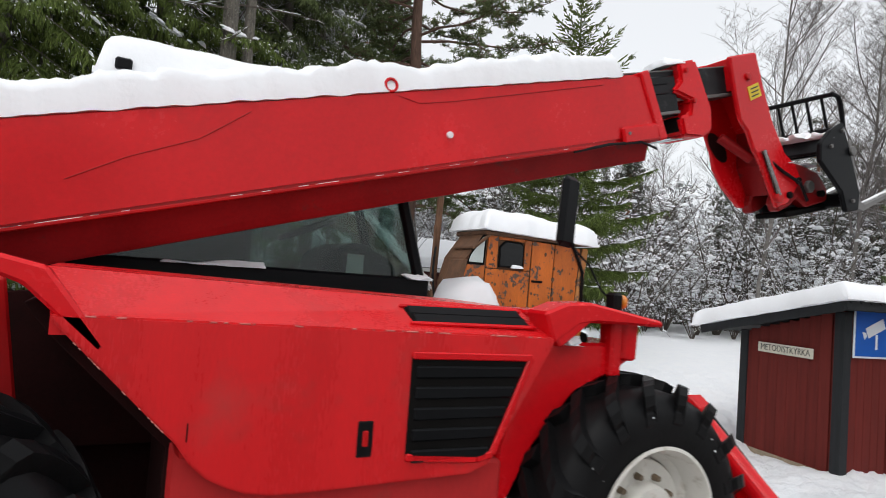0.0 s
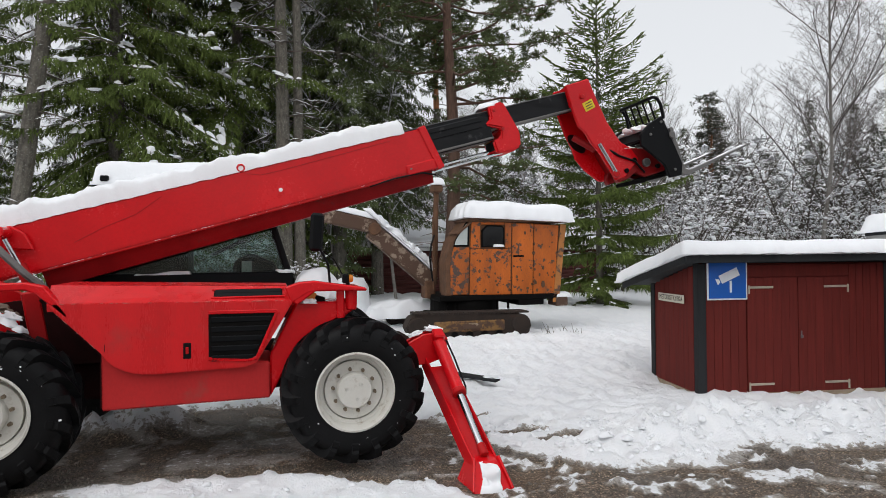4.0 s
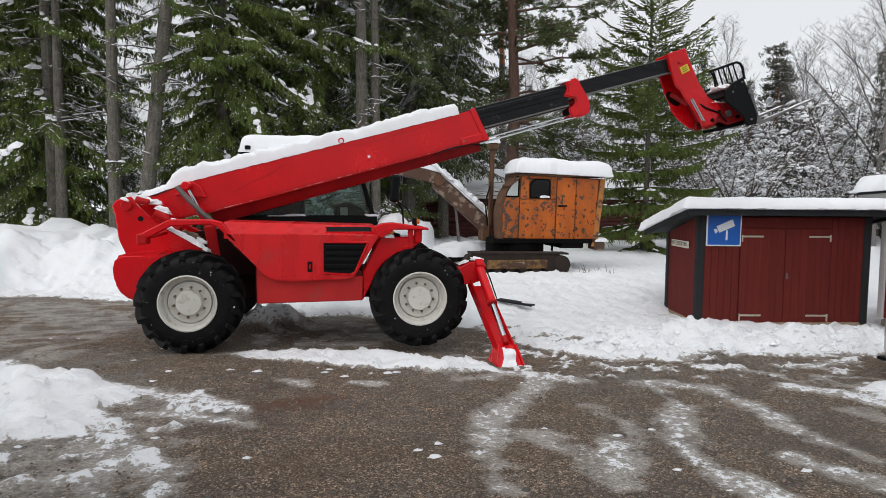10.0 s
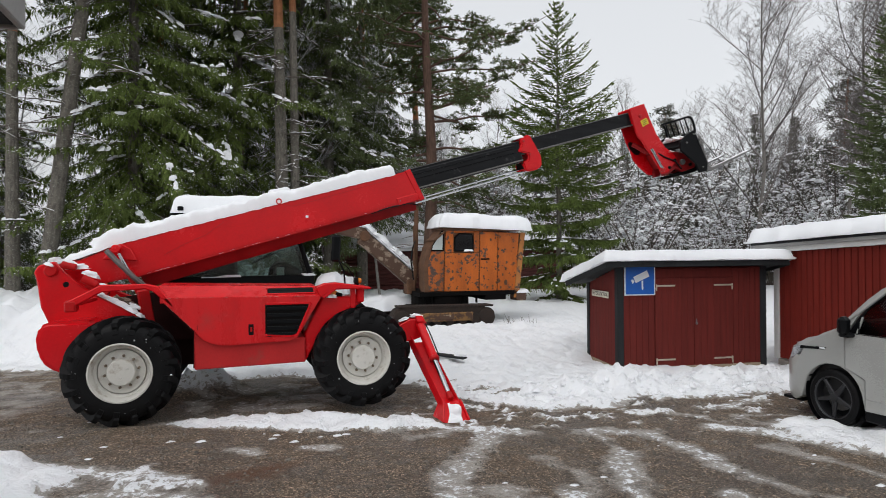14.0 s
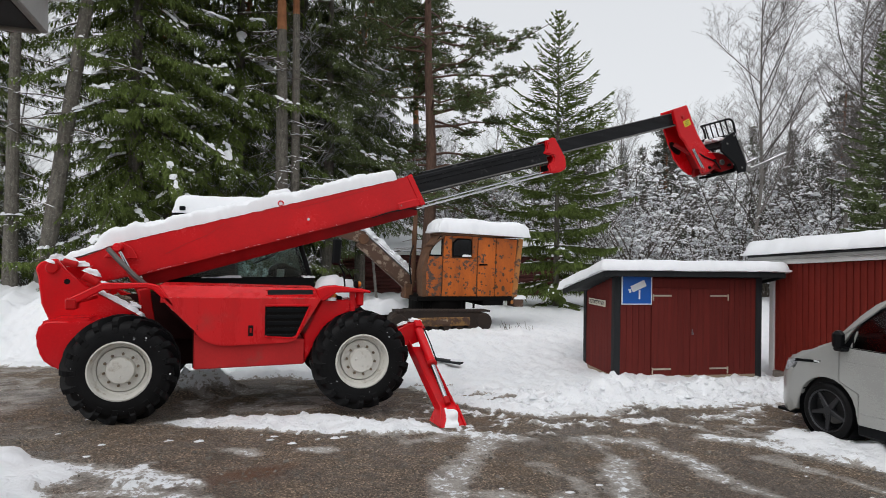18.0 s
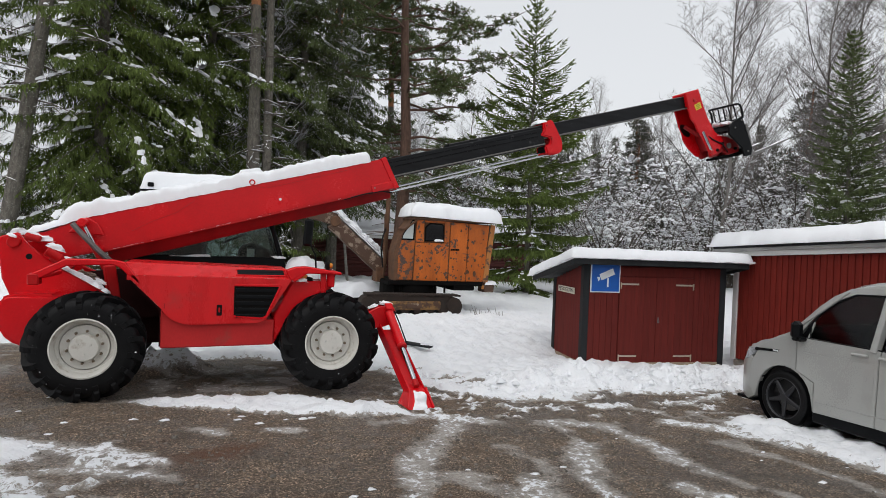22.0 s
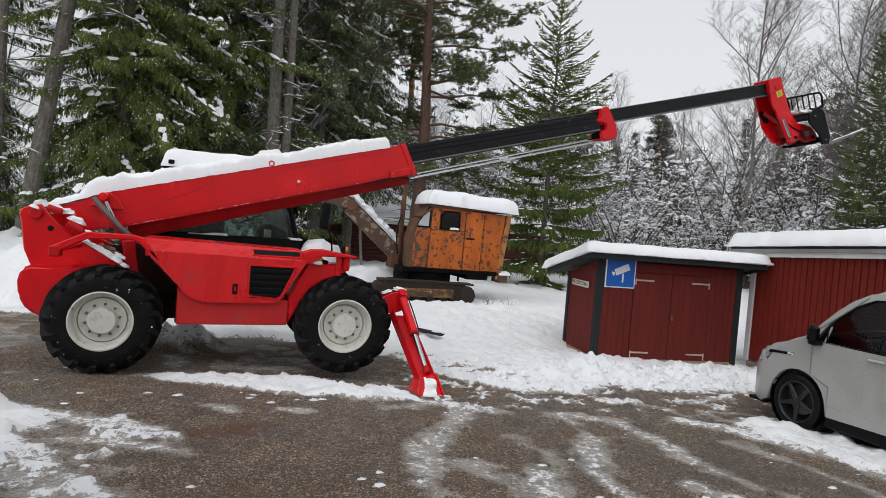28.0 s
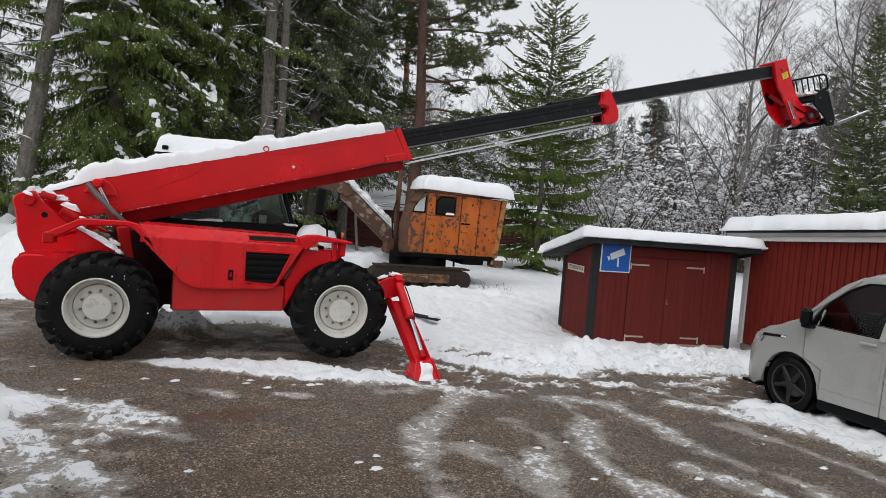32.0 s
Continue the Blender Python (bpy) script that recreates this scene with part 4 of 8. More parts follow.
    part("mirror", bm_at(box((0.13, 0.05, 0.36), Matrix(), 0.024), pose(2.60, 0.30, 2.10, 0, 4, 14)), BLACK, t, "tall black rear-view mirror")
    part("mirror_cable", tube([(2.66, 0.31, 1.92), (2.76, 0.30, 1.84), (2.82, 0.27, 1.72), (2.86, 0.22, 1.66)], 0.006, 5), BLACK, t)
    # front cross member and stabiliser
    part("front_beam", box_between((3.48, 0.85, 0.74), (3.74, 2.05, 0.93), 0.02), SHADE_GRIME, t)
    for y in (0.46, 0.62):
        part("stabiliser_bracket", prism([(3.50, 1.00), (3.66, 1.08), (3.86, 1.10), (3.91, 1.02), (3.88, 0.84), (3.70, 0.78), (3.50, 0.76)], 0.035, Matrix.Translation((0, y, 0)), 0.010), RED, t)
    part("bracket_web", box_between((3.50, 0.48, 0.86), (3.86, 0.64, 0.90), 0.008), RED_WORN, t)
    part("bracket_pin", rod((3.80, 0.42, 1.02), (3.80, 0.70, 1.02), 0.032, None, 12, 0.006), STEEL_GREY, t)
    leg_a, leg_b = Vector((3.775, 0.52, 0.80)), Vector((3.935, -0.56, 0.045))
    arm = part("stabiliser_arm", beam(leg_a + Vector((0, -0.03, -0.06)), leg_b + Vector((0, -0.03, -0.06)), 0.205, 0.022, 0.005), RED, t, "red hydraulic stabiliser leg standing on the gravel")
    for dx in (-0.105, 0.105):
        part("arm_cheek", beam(leg_a + Vector((dx, 0, 0)), leg_b + Vector((dx, 0, 0)), 0.018, 0.15, 0.006), RED, arm)
    ja, jb = Vector((3.80, 0.46, 1.02)), Vector((3.935, -0.56, 0.155))
    part("jack_barrel", rod(ja, ja.lerp(jb, 0.50), 0.062, None, 20, 0.010), RED, arm)
    part("jack_collar", rod(ja.lerp(jb, 0.475), ja.lerp(jb, 0.515), 0.070, None, 20, 0.008), RED_WORN, arm)
    part("jack_rod", rod(ja.lerp(jb, 0.5), ja.lerp(jb, 0.93), 0.034, None, 16), CHROME, arm, "polished chrome piston rod")
    part("rod_eye", rod(ja.lerp(jb, 0.92), jb, 0.042, None, 12, 0.006), RED_WORN, arm)
    part("jack_cap", bm_at(box((0.11, 0.13, 0.10), Matrix(), 0.012), pose(3.80, 0.45, 1.06, 32, 0, 0)), RED, arm)
    part("jack_hose", tube([ja + Vector((0.075, -0.05, 0.0)), ja.lerp(jb, 0.2) + Vector((0.085, 0, 0.02)), ja.lerp(jb, 0.45) + Vector((0.085, 0, 0.0)), ja.lerp(jb, 0.52) + Vector((0.06, 0.02, 0))], 0.010, 6), BLACK, arm)
    F = Matrix.Translation((0.04, 0.20, -0.08))
    foot = bmesh.new()
    lo = [foot.verts.new(v) for v in ((3.73, -0.97, -0.015), (4.06, -0.97, -0.02), (4.06, -0.58, -0.02), (3.70, -0.58, -0.015))]
    hi = [foot.verts.new(v) for v in ((3.80, -0.80, 0.20), (3.99, -0.80, 0.20), (3.99, -0.62, 0.24), (3.79, -0.62, 0.24))]
    foot.faces.new(lo[::-1]), foot.faces.new(hi)
    for i in range(4):
        foot.faces.new((lo[i], lo[(i + 1) % 4], hi[(i + 1) % 4], hi[i]))
    part("stabiliser_foot", bm_at(bevel(foot, 0.010), F), RED, arm)
    for xa, xb in ((3.725, 3.79), (4.065, 4.0)):
        part("foot_rib", bm_at(beam((xa, -0.965, 0.0), (xb, -0.79, 0.225), 0.022, 0.05, 0.006), F), RED, arm)
    part("foot_plate", bm_at(box_between((3.70, -0.985, -0.045), (4.075, -0.58, -0.02), 0.006), F), SHADE_GRIME, arm)
    part("foot_snow", bm_at(snow_slab(0.17, 0.20, 0.035, rough=0.6, nx=22, ny=20, lip=0.22, seed=6, wave=6), F @ pose(3.897, -0.895, 0.088, 52, 0, 0)), SNOW, arm, "", True)
    part("bracket_snow", bm_at(snow_lump(0.07, 0.05, 0.03, 21, 0.4), pose(3.60, 0.57, 1.065, 0, -20, 0)), SNOW, t, "", True)
    part("bracket_snow", bm_at(snow_lump(0.08, 0.06, 0.04, 14, 0.5), pose(3.77, 0.58, 1.105)), SNOW, t, "", True)
    # cab on the far side
    part("cab_floor", box_between((0.35, 1.47, 1.20), (2.42, 2.35, 1.48), 0.02), BLACK, t)
    part("cab_sill", box_between((0.30, 1.45, 1.48), (2.43, 1.55, 1.71), 0.015), BLACK, t)
    part("cab_snow_ledge", bm_at(snow_slab(0.55, 0.05, 0.022, rough=0.6, nx=30, ny=5, seed=9), pose(1.10, 1.43, 1.70)), SNOW, t, "", True)
    for y in (1.50, 2.32):
        part("front_pillar", beam((2.42, y, 1.55), (2.12, y, 2.52), 0.07, 0.06, 0.015, (0, 1, 0)), BLACK, t)
        part("rear_pillar", beam((0.42, y, 1.45), (0.50, y, 2.52), 0.07, 0.08, 0.015, (0, 1, 0)), BLACK, t)
    part("cab_roof", box_between((0.40, 1.44, 2.50), (2.20, 2.38, 2.64), 0.04), BLACK, t)
    part("roof_snow", bm_at(snow_slab(1.80, 1.0, 0.27, rough=0.04, nx=40, ny=22, seed=2), pose(1.30, 1.91, 2.63)), SNOW, t, "thick rounded snow cap on the cab roof", True)
    part("roof_lamp", box_between((0.52, 1.38, 2.66), (0.60, 1.44, 2.72), 0.01), BLACK, t)
    part("side_window", prism([(0.46, 1.60), (2.38, 1.60), (2.12, 2.50), (0.50, 2.50)], 0.008, Matrix.Translation((0, 1.50, 0)), 0), GLASS, t)
    part("windscreen", beam((2.405, 1.91, 1.60), (2.125, 1.91, 2.50), 0.76, 0.008, 0, (0, 0, 1)), GLASS, t)
    part("far_window", prism([(0.46, 1.60), (2.38, 1.60), (2.12, 2.50), (0.50, 2.50)], 0.008, Matrix.Translation((0, 2.33, 0)), 0), GLASS, t)
    part("cab_back_panel", box_between((0.48, 1.60, 1.5), (1.32, 2.28, 2.46), 0.04), INTERIOR, t)
    part("driver_seat", box_between((0.75, 1.70, 1.50), (1.25, 2.15, 1.68), 0.05), SEAT, t)
    part("seat_back", beam((0.78, 1.92, 1.62), (0.66, 1.92, 2.30), 0.46, 0.12, 0.05), SEAT, t)
    part("dashboard", prism([(1.75, 1.50), (2.32, 1.50), (2.24, 1.80), (1.98, 1.92), (1.80, 1.84)], 0.7, Matrix.Translation((0, 1.58, 0)), 0.04), INTERIOR, t)
    part("steering_wheel", bm_at(lathe([(0.19, -0.015), (0.205, 0.0), (0.19, 0.015), (0.175, 0.0), (0.19, -0.015)], 24), pose(1.72, 1.9, 1.98, 90, 0, 0) @ pose(0, 0, 0, 0, 0, 25)), BLACK, t)
    part("paper_note", box_between((1.88, 1.515, 1.70), (1.99, 1.520, 1.83), 0), WHITE_PAINT, t, "pale paper note behind the glass")
    part("bonnet_far", box_between((2.44, 1.02, 1.05), (2.95, 1.75, 1.42), 0.05), RED_WORN, t)
    # boom: outer box, underslung channel, ribs
    outer = part("outer_boom", bm_at(prism([(0.35, 0.02), (0.98, 0.105), (5.02, 0.075), (5.10, -0.375), (1.0, -0.385), (0.55, -0.36), (0.05, -0.14), (-0.06, 0.0), (0.02, 0.06), (0.20, 0.06)], 0.36, Matrix.Translation((0, -0.18, 0)), 0.02, 2), BOOM), RED, t, "long red outer boom section with light scratches")
    ch = bmesh.new()
    ends = [[ch.verts.new(v) for v in ((s, -0.155, -0.375), (s, 0.155, -0.375), (s, 0.085, lo), (s, -0.085, lo))] for s, lo in ((1.0, -0.565), (4.98, -0.53))]
    for k in range(4):
        ch.faces.new((ends[0][k], ends[0][(k + 1) % 4], ends[1][(k + 1) % 4], ends[1][k]))
    ch.faces.new(ends[0][::-1]), ch.faces.new(ends[1])
    # Channel coloured darker than the boom to carry the shade below it.
    part("boom_channel", bm_at(bevel(ch, 0.012), BOOM), RED_SHADE_DIRT, outer)
    part("boom_lip", bm_at(box((4.1, 0.03, 0.018), pose(3.0, -0.185, -0.388), 0.004), BOOM), RED_WORN, outer)
    part("end_flange", bm_at(prism([(4.94, 0.085), (5.025, 0.10), (5.125, -0.40), (5.04, -0.41)], 0.40, Matrix.Translation((0, -0.20, 0)), 0.01), BOOM), RED, outer)
    part("end_pad", bm_at(box((0.34, 0.035, 0.12), pose(4.86, -0.195, -0.34), 0.015), BOOM), RED, outer)
    part("pad_bolts", bm_at(rod((4.74, -0.22, -0.33), (4.74, -0.20, -0.33), 0.012, None, 6), BOOM), STEEL_GREY, outer)
    part("scar_plate", bm_at(tube([(1.35, -0.183, -0.20), (1.62, -0.183, -0.13), (1.95, -0.183, -0.08), (2.22, -0.183, 0.03)], 0.003, 5), BOOM), RED_WORN, outer)
    part("weld_line", bm_at(tube([(3.05, -0.183, 0.055), (3.18, -0.183, 0.0), (3.4, -0.183, -0.005), (4.6, -0.183, 0.02)], 0.003, 5), BOOM), RED_WORN, outer)
    part("lifting_eye", bm_at(lathe_at(0.035, 0.009), BOOM @ pose(3.02, -0.185, 0.115)), RED, outer)
    part("bullseye", bm_at(rod((3.34, -0.20, -0.20), (3.34, -0.178, -0.20), 0.022, None, 14, 0.004), BOOM), SNOW, outer, "small white snow-caked plug")
    part("channel_hose", bm_at(tube([(4.25, -0.19, -0.40), (4.55, -0.2, -0.385), (4.85, -0.2, -0.40), (5.0, -0.19, -0.46)], 0.010, 5), BOOM), BLACK, outer)
    lrnd = random.Random(12)
    crust = bmesh.new()
    for k in range(26):
        s = lrnd.uniform(1.0, 4.9)
        add_box(crust, (lrnd.uniform(0.01, 0.07), 0.008, 0.004), pose(s, -0.192, -0.3785, 0, lrnd.uniform(-1, 1), 0))
    part("lip_snow", bm_at(crust, BOOM), SNOW, outer, "thin crust of snow on the lip")["kind"] = "stuff"
    part("boom_snow", bm_at(boom_snow(), BOOM), SNOW, t, "thick uneven ridge of snow along the boom", True)
    # sliding sections
    inner = part("inner_boom", bm_at(box((4.6, 0.27, 0.30), pose(3.05, 0, -0.09), 0.012), BOOM), BLACK_STEEL, t, "black greased middle boom section")
    part("wear_rail", bm_at(box((4.6, 0.29, 0.025), pose(3.05, 0, -0.215), 0.006), BOOM), STEEL_GREY, inner)
    for dz in (0.0, -0.07):
        part("side_groove", bm_at(box((4.5, 0.012, 0.012), pose(3.0, -0.138, dz), 0.003), BOOM), BLACK, inner)
    collar = [(5.37, 0.145), (5.56, 0.16), (5.67, -0.22), (5.64, -0.39), (5.52, -0.43), (5.33, -0.40), (5.32, -0.25), (5.42, -0.24), (5.46, -0.14), (5.28, -0.06), (5.37, 0.01)]
    part("collar", bm_at(prism(collar, 0.34, Matrix.Translation((0, -0.17, 0)), 0.02, 2), BOOM), RED, inner, "red cast collar")
    part("collar_block", bm_at(box((0.12, 0.28, 0.12), pose(5.38, 0, -0.31), 0.02), BOOM), DARK_IRON, inner)
    for y, dh in ((-0.07, 0.0), (0.07, 0.055)):
        part("extension_rod", bm_at(rod((1.6, y, -0.445 + dh), (5.46, y, -0.40 + dh), 0.016, None, 10), BOOM), CHROME, inner, "bright steel extension rod")
    for h in (0.08, -0.15):
        part("collar_bolt", bm_at(rod((5.44 - h * 0.2, -0.19, h), (5.44 - h * 0.2, -0.168, h), 0.018, None, 6), BOOM), RED_WORN, inner)
    fly = part("fly_boom", bm_at(box((4.9, 0.21, 0.235), pose(3.62, 0, -0.012), 0.010), BOOM), BLACK_STEEL, t, "black greased outermost boom section")
    part("fly_rail", bm_at(box((4.9, 0.225, 0.02), pose(3.62, 0, -0.118), 0.005), BOOM), STEEL_GREY, fly)
    H0, C = 5.96, 6.21
    for h in (0.098, -0.128):
        part("worn_edge", bm_at(box((4.86, 0.012, 0.010), pose(3.62, -0.1045, h), 0.002), BOOM), STEEL_GREY, fly, "bright worn steel edge")
    neck = [(5.92, 0.16), (6.24, 0.18), (6.28, -0.08), (6.34, -0.38), (6.45, -0.65), (6.56, -0.75), (6.63, -0.90), (6.40, -1.07), (6.26, -1.08), (6.14, -0.72), (6.06, -0.57), (6.02, -0.43), (5.95, -0.34), (5.93, -0.12)]
    heel = neck[:7] + [(6.42, -1.09), (6.22, -1.05), (6.06, -0.86), (5.98, -0.70), (5.97, -0.55), (5.93, -0.40), (5.90, -0.12)]
    part("boom_head", bm_at(prism(neck, 0.045, Matrix.Translation((0, -0.19, 0)), 0.012), BOOM), RED, fly, "red gooseneck boom head")
    part("far_cheek", bm_at(prism(heel, 0.045, Matrix.Translation((0, 0.13, 0)), 0.012), BOOM), RED, fly)
    part("head_web", bm_at(prism([(5.94, 0.15), (6.22, 0.165), (6.26, -0.08), (6.32, -0.38), (6.43, -0.64), (6.38, -0.62), (6.26, -0.35), (6.16, -0.10), (5.94, -0.10)], 0.28, Matrix.Translation((0, -0.145, 0)), 0.006), BOOM), RED, fly)
    part("inner_web", bm_at(prism([(6.30, -0.42), (6.40, -0.66), (6.52, -0.78), (6.50, -0.92), (6.32, -0.98), (6.24, -0.72)], 0.26, Matrix.Translation((0, -0.13, 0)), 0.008), BOOM), RED_SHADE_DIRT, fly)
    part("tilt_rod", bm_at(rod((6.15, -0.205, -0.60), (6.27, -0.205, -0.98), 0.024, None, 12), BOOM), CHROME, fly)
    part("tilt_barrel", bm_at(rod((5.97, 0.04, -0.44), (6.14, -0.10, -0.66), 0.042, None, 14, 0.008), BOOM), RED_SHADE_DIRT, fly)
    oval = [(6.04 + 0.15 * math.cos(a) * 0.55 - 0.075 * math.sin(a) * 0.83, -0.52 - 0.15 * math.cos(a) * 0.83 - 0.075 * math.sin(a) * 0.55) for a in [k * math.tau / 20 for k in range(20)]]
    # Nothing is cut here: a dark plate paints the shaded opening.
    part("ram_recess", bm_at(prism(oval, 0.006, Matrix.Translation((0, 0.122, 0)), 0.001), BOOM), SHADE_GRIME, fly, "dark oval plate painting the shaded tilt ram opening")
    part("rod_eye", bm_at(rod((6.27, -0.225, -1.0), (6.27, -0.18, -1.0), 0.045, None, 14, 0.006), BOOM), RED_WORN, fly)
    part("warning_sticker", bm_at(box((0.14, 0.004, 0.11), pose(H0 + 0.19, -0.194, -0.13, 0, -12, 0), 0), BOOM), YELLOW, fly, "small yellow warning sticker")
    for k in range(3):
        part("sticker_bar", bm_at(box((0.09, 0.003, 0.010), pose(H0 + 0.19, -0.198, -0.16 + k * 0.03, 0, -12, 0), 0), BOOM), LETTER, fly)
    part("head_pin", bm_at(rod((H0 + 0.13, -0.21, -0.01), (H0 + 0.13, -0.185, -0.01), 0.03, None, 12, 0.005), BOOM), RED_WORN, fly)
    for y in (-0.17, 0.07):
        part("quick_hitch", bm_at(prism([(6.42, -0.80), (6.52, -0.73), (6.69, -0.78), (6.90, -0.87), (7.0, -1.03), (6.97, -1.13), (6.68, -1.14), (6.56, -1.05), (6.44, -1.10), (6.30, -1.12), (6.28, -1.03)], 0.10, Matrix.Translation((0, y, 0)), 0.016), BOOM), RED_SHADE_DIRT, fly, "dark red quick-hitch casting")
    part("hitch_web", bm_at(prism([(6.50, -0.84), (6.72, -0.88), (6.92, -1.0), (6.90, -1.10), (6.66, -1.10), (6.50, -1.0)], 0.24, Matrix.Translation((0, -0.12, 0)), 0.010), BOOM), SHADE_GRIME, fly)
    part("hitch_boss", bm_at(rod((6.72, -0.205, -0.97), (6.72, 0.205, -0.97), 0.052, None, 16, 0.008), BOOM), STEEL_GREY, fly)
    part("hitch_beam", bm_at(box((0.58, 0.30, 0.045), pose(6.72, 0, -1.172, 0, 2, 0), 0.010), BOOM), DARK_IRON, fly)
    cheek = [(6.60, -0.62), (6.75, -0.53), (6.94, -0.48), (6.99, -0.71), (7.06, -1.10), (7.01, -1.23), (6.84, -1.22), (6.81, -1.05), (6.68, -0.89), (6.57, -0.76)]
    for y in (-0.40, 0.35):
        part("carriage_plate", bm_at(prism(cheek, 0.045, Matrix.Translation((0, y, 0)), 0.010), BOOM), BLACK, fly, "black fork carriage cheek")
    for s, h, ht in ((6.92, -0.56, 0.10), (6.99, -1.13, 0.12), (6.80, -0.70, 0.06)):
        part("carriage_bar", bm_at(box((0.06, 0.74, ht), pose(s, 0, h, 0, 8, 0), 0.01), BOOM), BLACK, fly)
    part("carriage_sheet", bm_at(box((0.03, 0.70, 0.20), pose(6.72, 0, -0.64, 0, 52, 0), 0.008), BOOM), BLACK, fly)
    part("carriage_lug", bm_at(rod((7.0, -0.425, -0.73), (7.0, -0.40, -0.73), 0.045, 0.04, 14, 0.008), BOOM), STEEL_GREY, fly, "grey round carriage lug")
    for s, h in ((6.72, -0.66), (6.93, -1.14), (6.90, -0.55)):
        part("carriage_bolt", bm_at(rod((s, -0.418, h), (s, -0.40, h), 0.016, None, 6), BOOM), STEEL_GREY, fly)
    rest = [(6.97, -0.375, -0.52), (6.975, -0.375, -0.34), (6.95, -0.375, -0.27), (6.91, -0.36, -0.24), (6.91, 0.36, -0.24), (6.95, 0.375, -0.27), (6.975, 0.375, -0.34), (6.97, 0.375, -0.52)]
    part("backrest_frame", bm_at(tube(rest, 0.020, 8), BOOM), BLACK, fly, "black load backrest frame")
    for k in range(5):
        y = -0.26 + k * 0.13
        part("backrest_bar", bm_at(rod((6.94, y, -0.52), (6.91, y, -0.24), 0.013, None, 6), BOOM), BLACK, fly)
    for y in (-0.33, 0.33):
        part("fork", bm_at(prism([(C + 0.80, -0.64), (C + 0.85, -0.64), (C + 0.88, -1.16), (C + 0.94, -1.20), (C + 1.88, -1.085), (C + 1.88, -1.10), (C + 0.90, -1.255), (C + 0.82, -1.22)], 0.10, Matrix.Translation((0, y - 0.05, 0)), 0.006), BOOM), STEEL_GREY, fly, "worn grey steel fork")
        part("fork_snow", bm_at(snow_slab(0.85, 0.06, 0.014, rough=0.3, nx=24, ny=4, seed=y), BOOM @ pose(C + 1.40, y, -1.145, 0, -7, 0)), SNOW, fly, "", True)
    for y, r in ((-0.29, 0.09), (-0.1, 0.12), (0.1, 0.11), (0.27, 0.08)):
        part("carriage_snow", bm_at(snow_lump(r, r * 1.1, r * 0.6, r * 90, 0.35), BOOM @ pose(6.80, y, -0.60, 0, 25, 0)), SNOW, fly, "", True)
    for s, h, w in ((6.50, -0.745, 0.05), (6.76, -0.80, 0.06), (6.90, -0.88, 0.04)):
        part("hitch_snow", bm_at(snow_lump(w, w * 1.4, w * 0.5, s * 7, 0.4), BOOM @ pose(s, -0.13, h, 0, 18, 0)), SNOW, fly, "", True)
    for s, h in ((6.42, -1.0), (6.56, -0.90), (6.86, -1.05)):
        part("hitch_pin", bm_at(rod((s, -0.215, h), (s, -0.16, h), 0.030, 0.026, 12, 0.005), BOOM), DARK_IRON, fly)
    part("hitch_hose", bm_at(tube([(6.20, -0.15, -0.62), (6.36, -0.21, -0.80), (6.55, -0.22, -0.92), (6.66, -0.19, -1.08)], 0.014, 6), BOOM), BLACK, fly)
    part("block_snow", bm_at(snow_lump(0.10, 0.12, 0.05, 33, 0.35), BOOM @ pose(6.60, -0.05, -0.78, 0, 12, 0)), SNOW, fly, "", True)
    part("collar_snow", bm_at(snow_slab(0.2, 0.26, 0.04, rough=0.2, nx=8, ny=8, seed=35), BOOM @ pose(5.38, 0, 0.14, 0, 0, 0)), SNOW, inner, "", True)
    return inner, fly


def lathe_at(R, r):
    bm = bmesh.new()
    rings = []
    for i in range(20):
        a = i * math.tau / 20
        rings.append([bm.verts.new(((R + r * math.cos(b)) * math.cos(a), r * math.sin(b), (R + r * math.cos(b)) * math.sin(a))) for b in [k * math.tau / 6 for k in range(6)]])
    for p, q in zip(rings, rings[1:] + rings[:1]):
        for k in range(6):
            bm.faces.new((p[k], p[(k + 1) % 6], q[(k + 1) % 6], q[k]))
    return bm


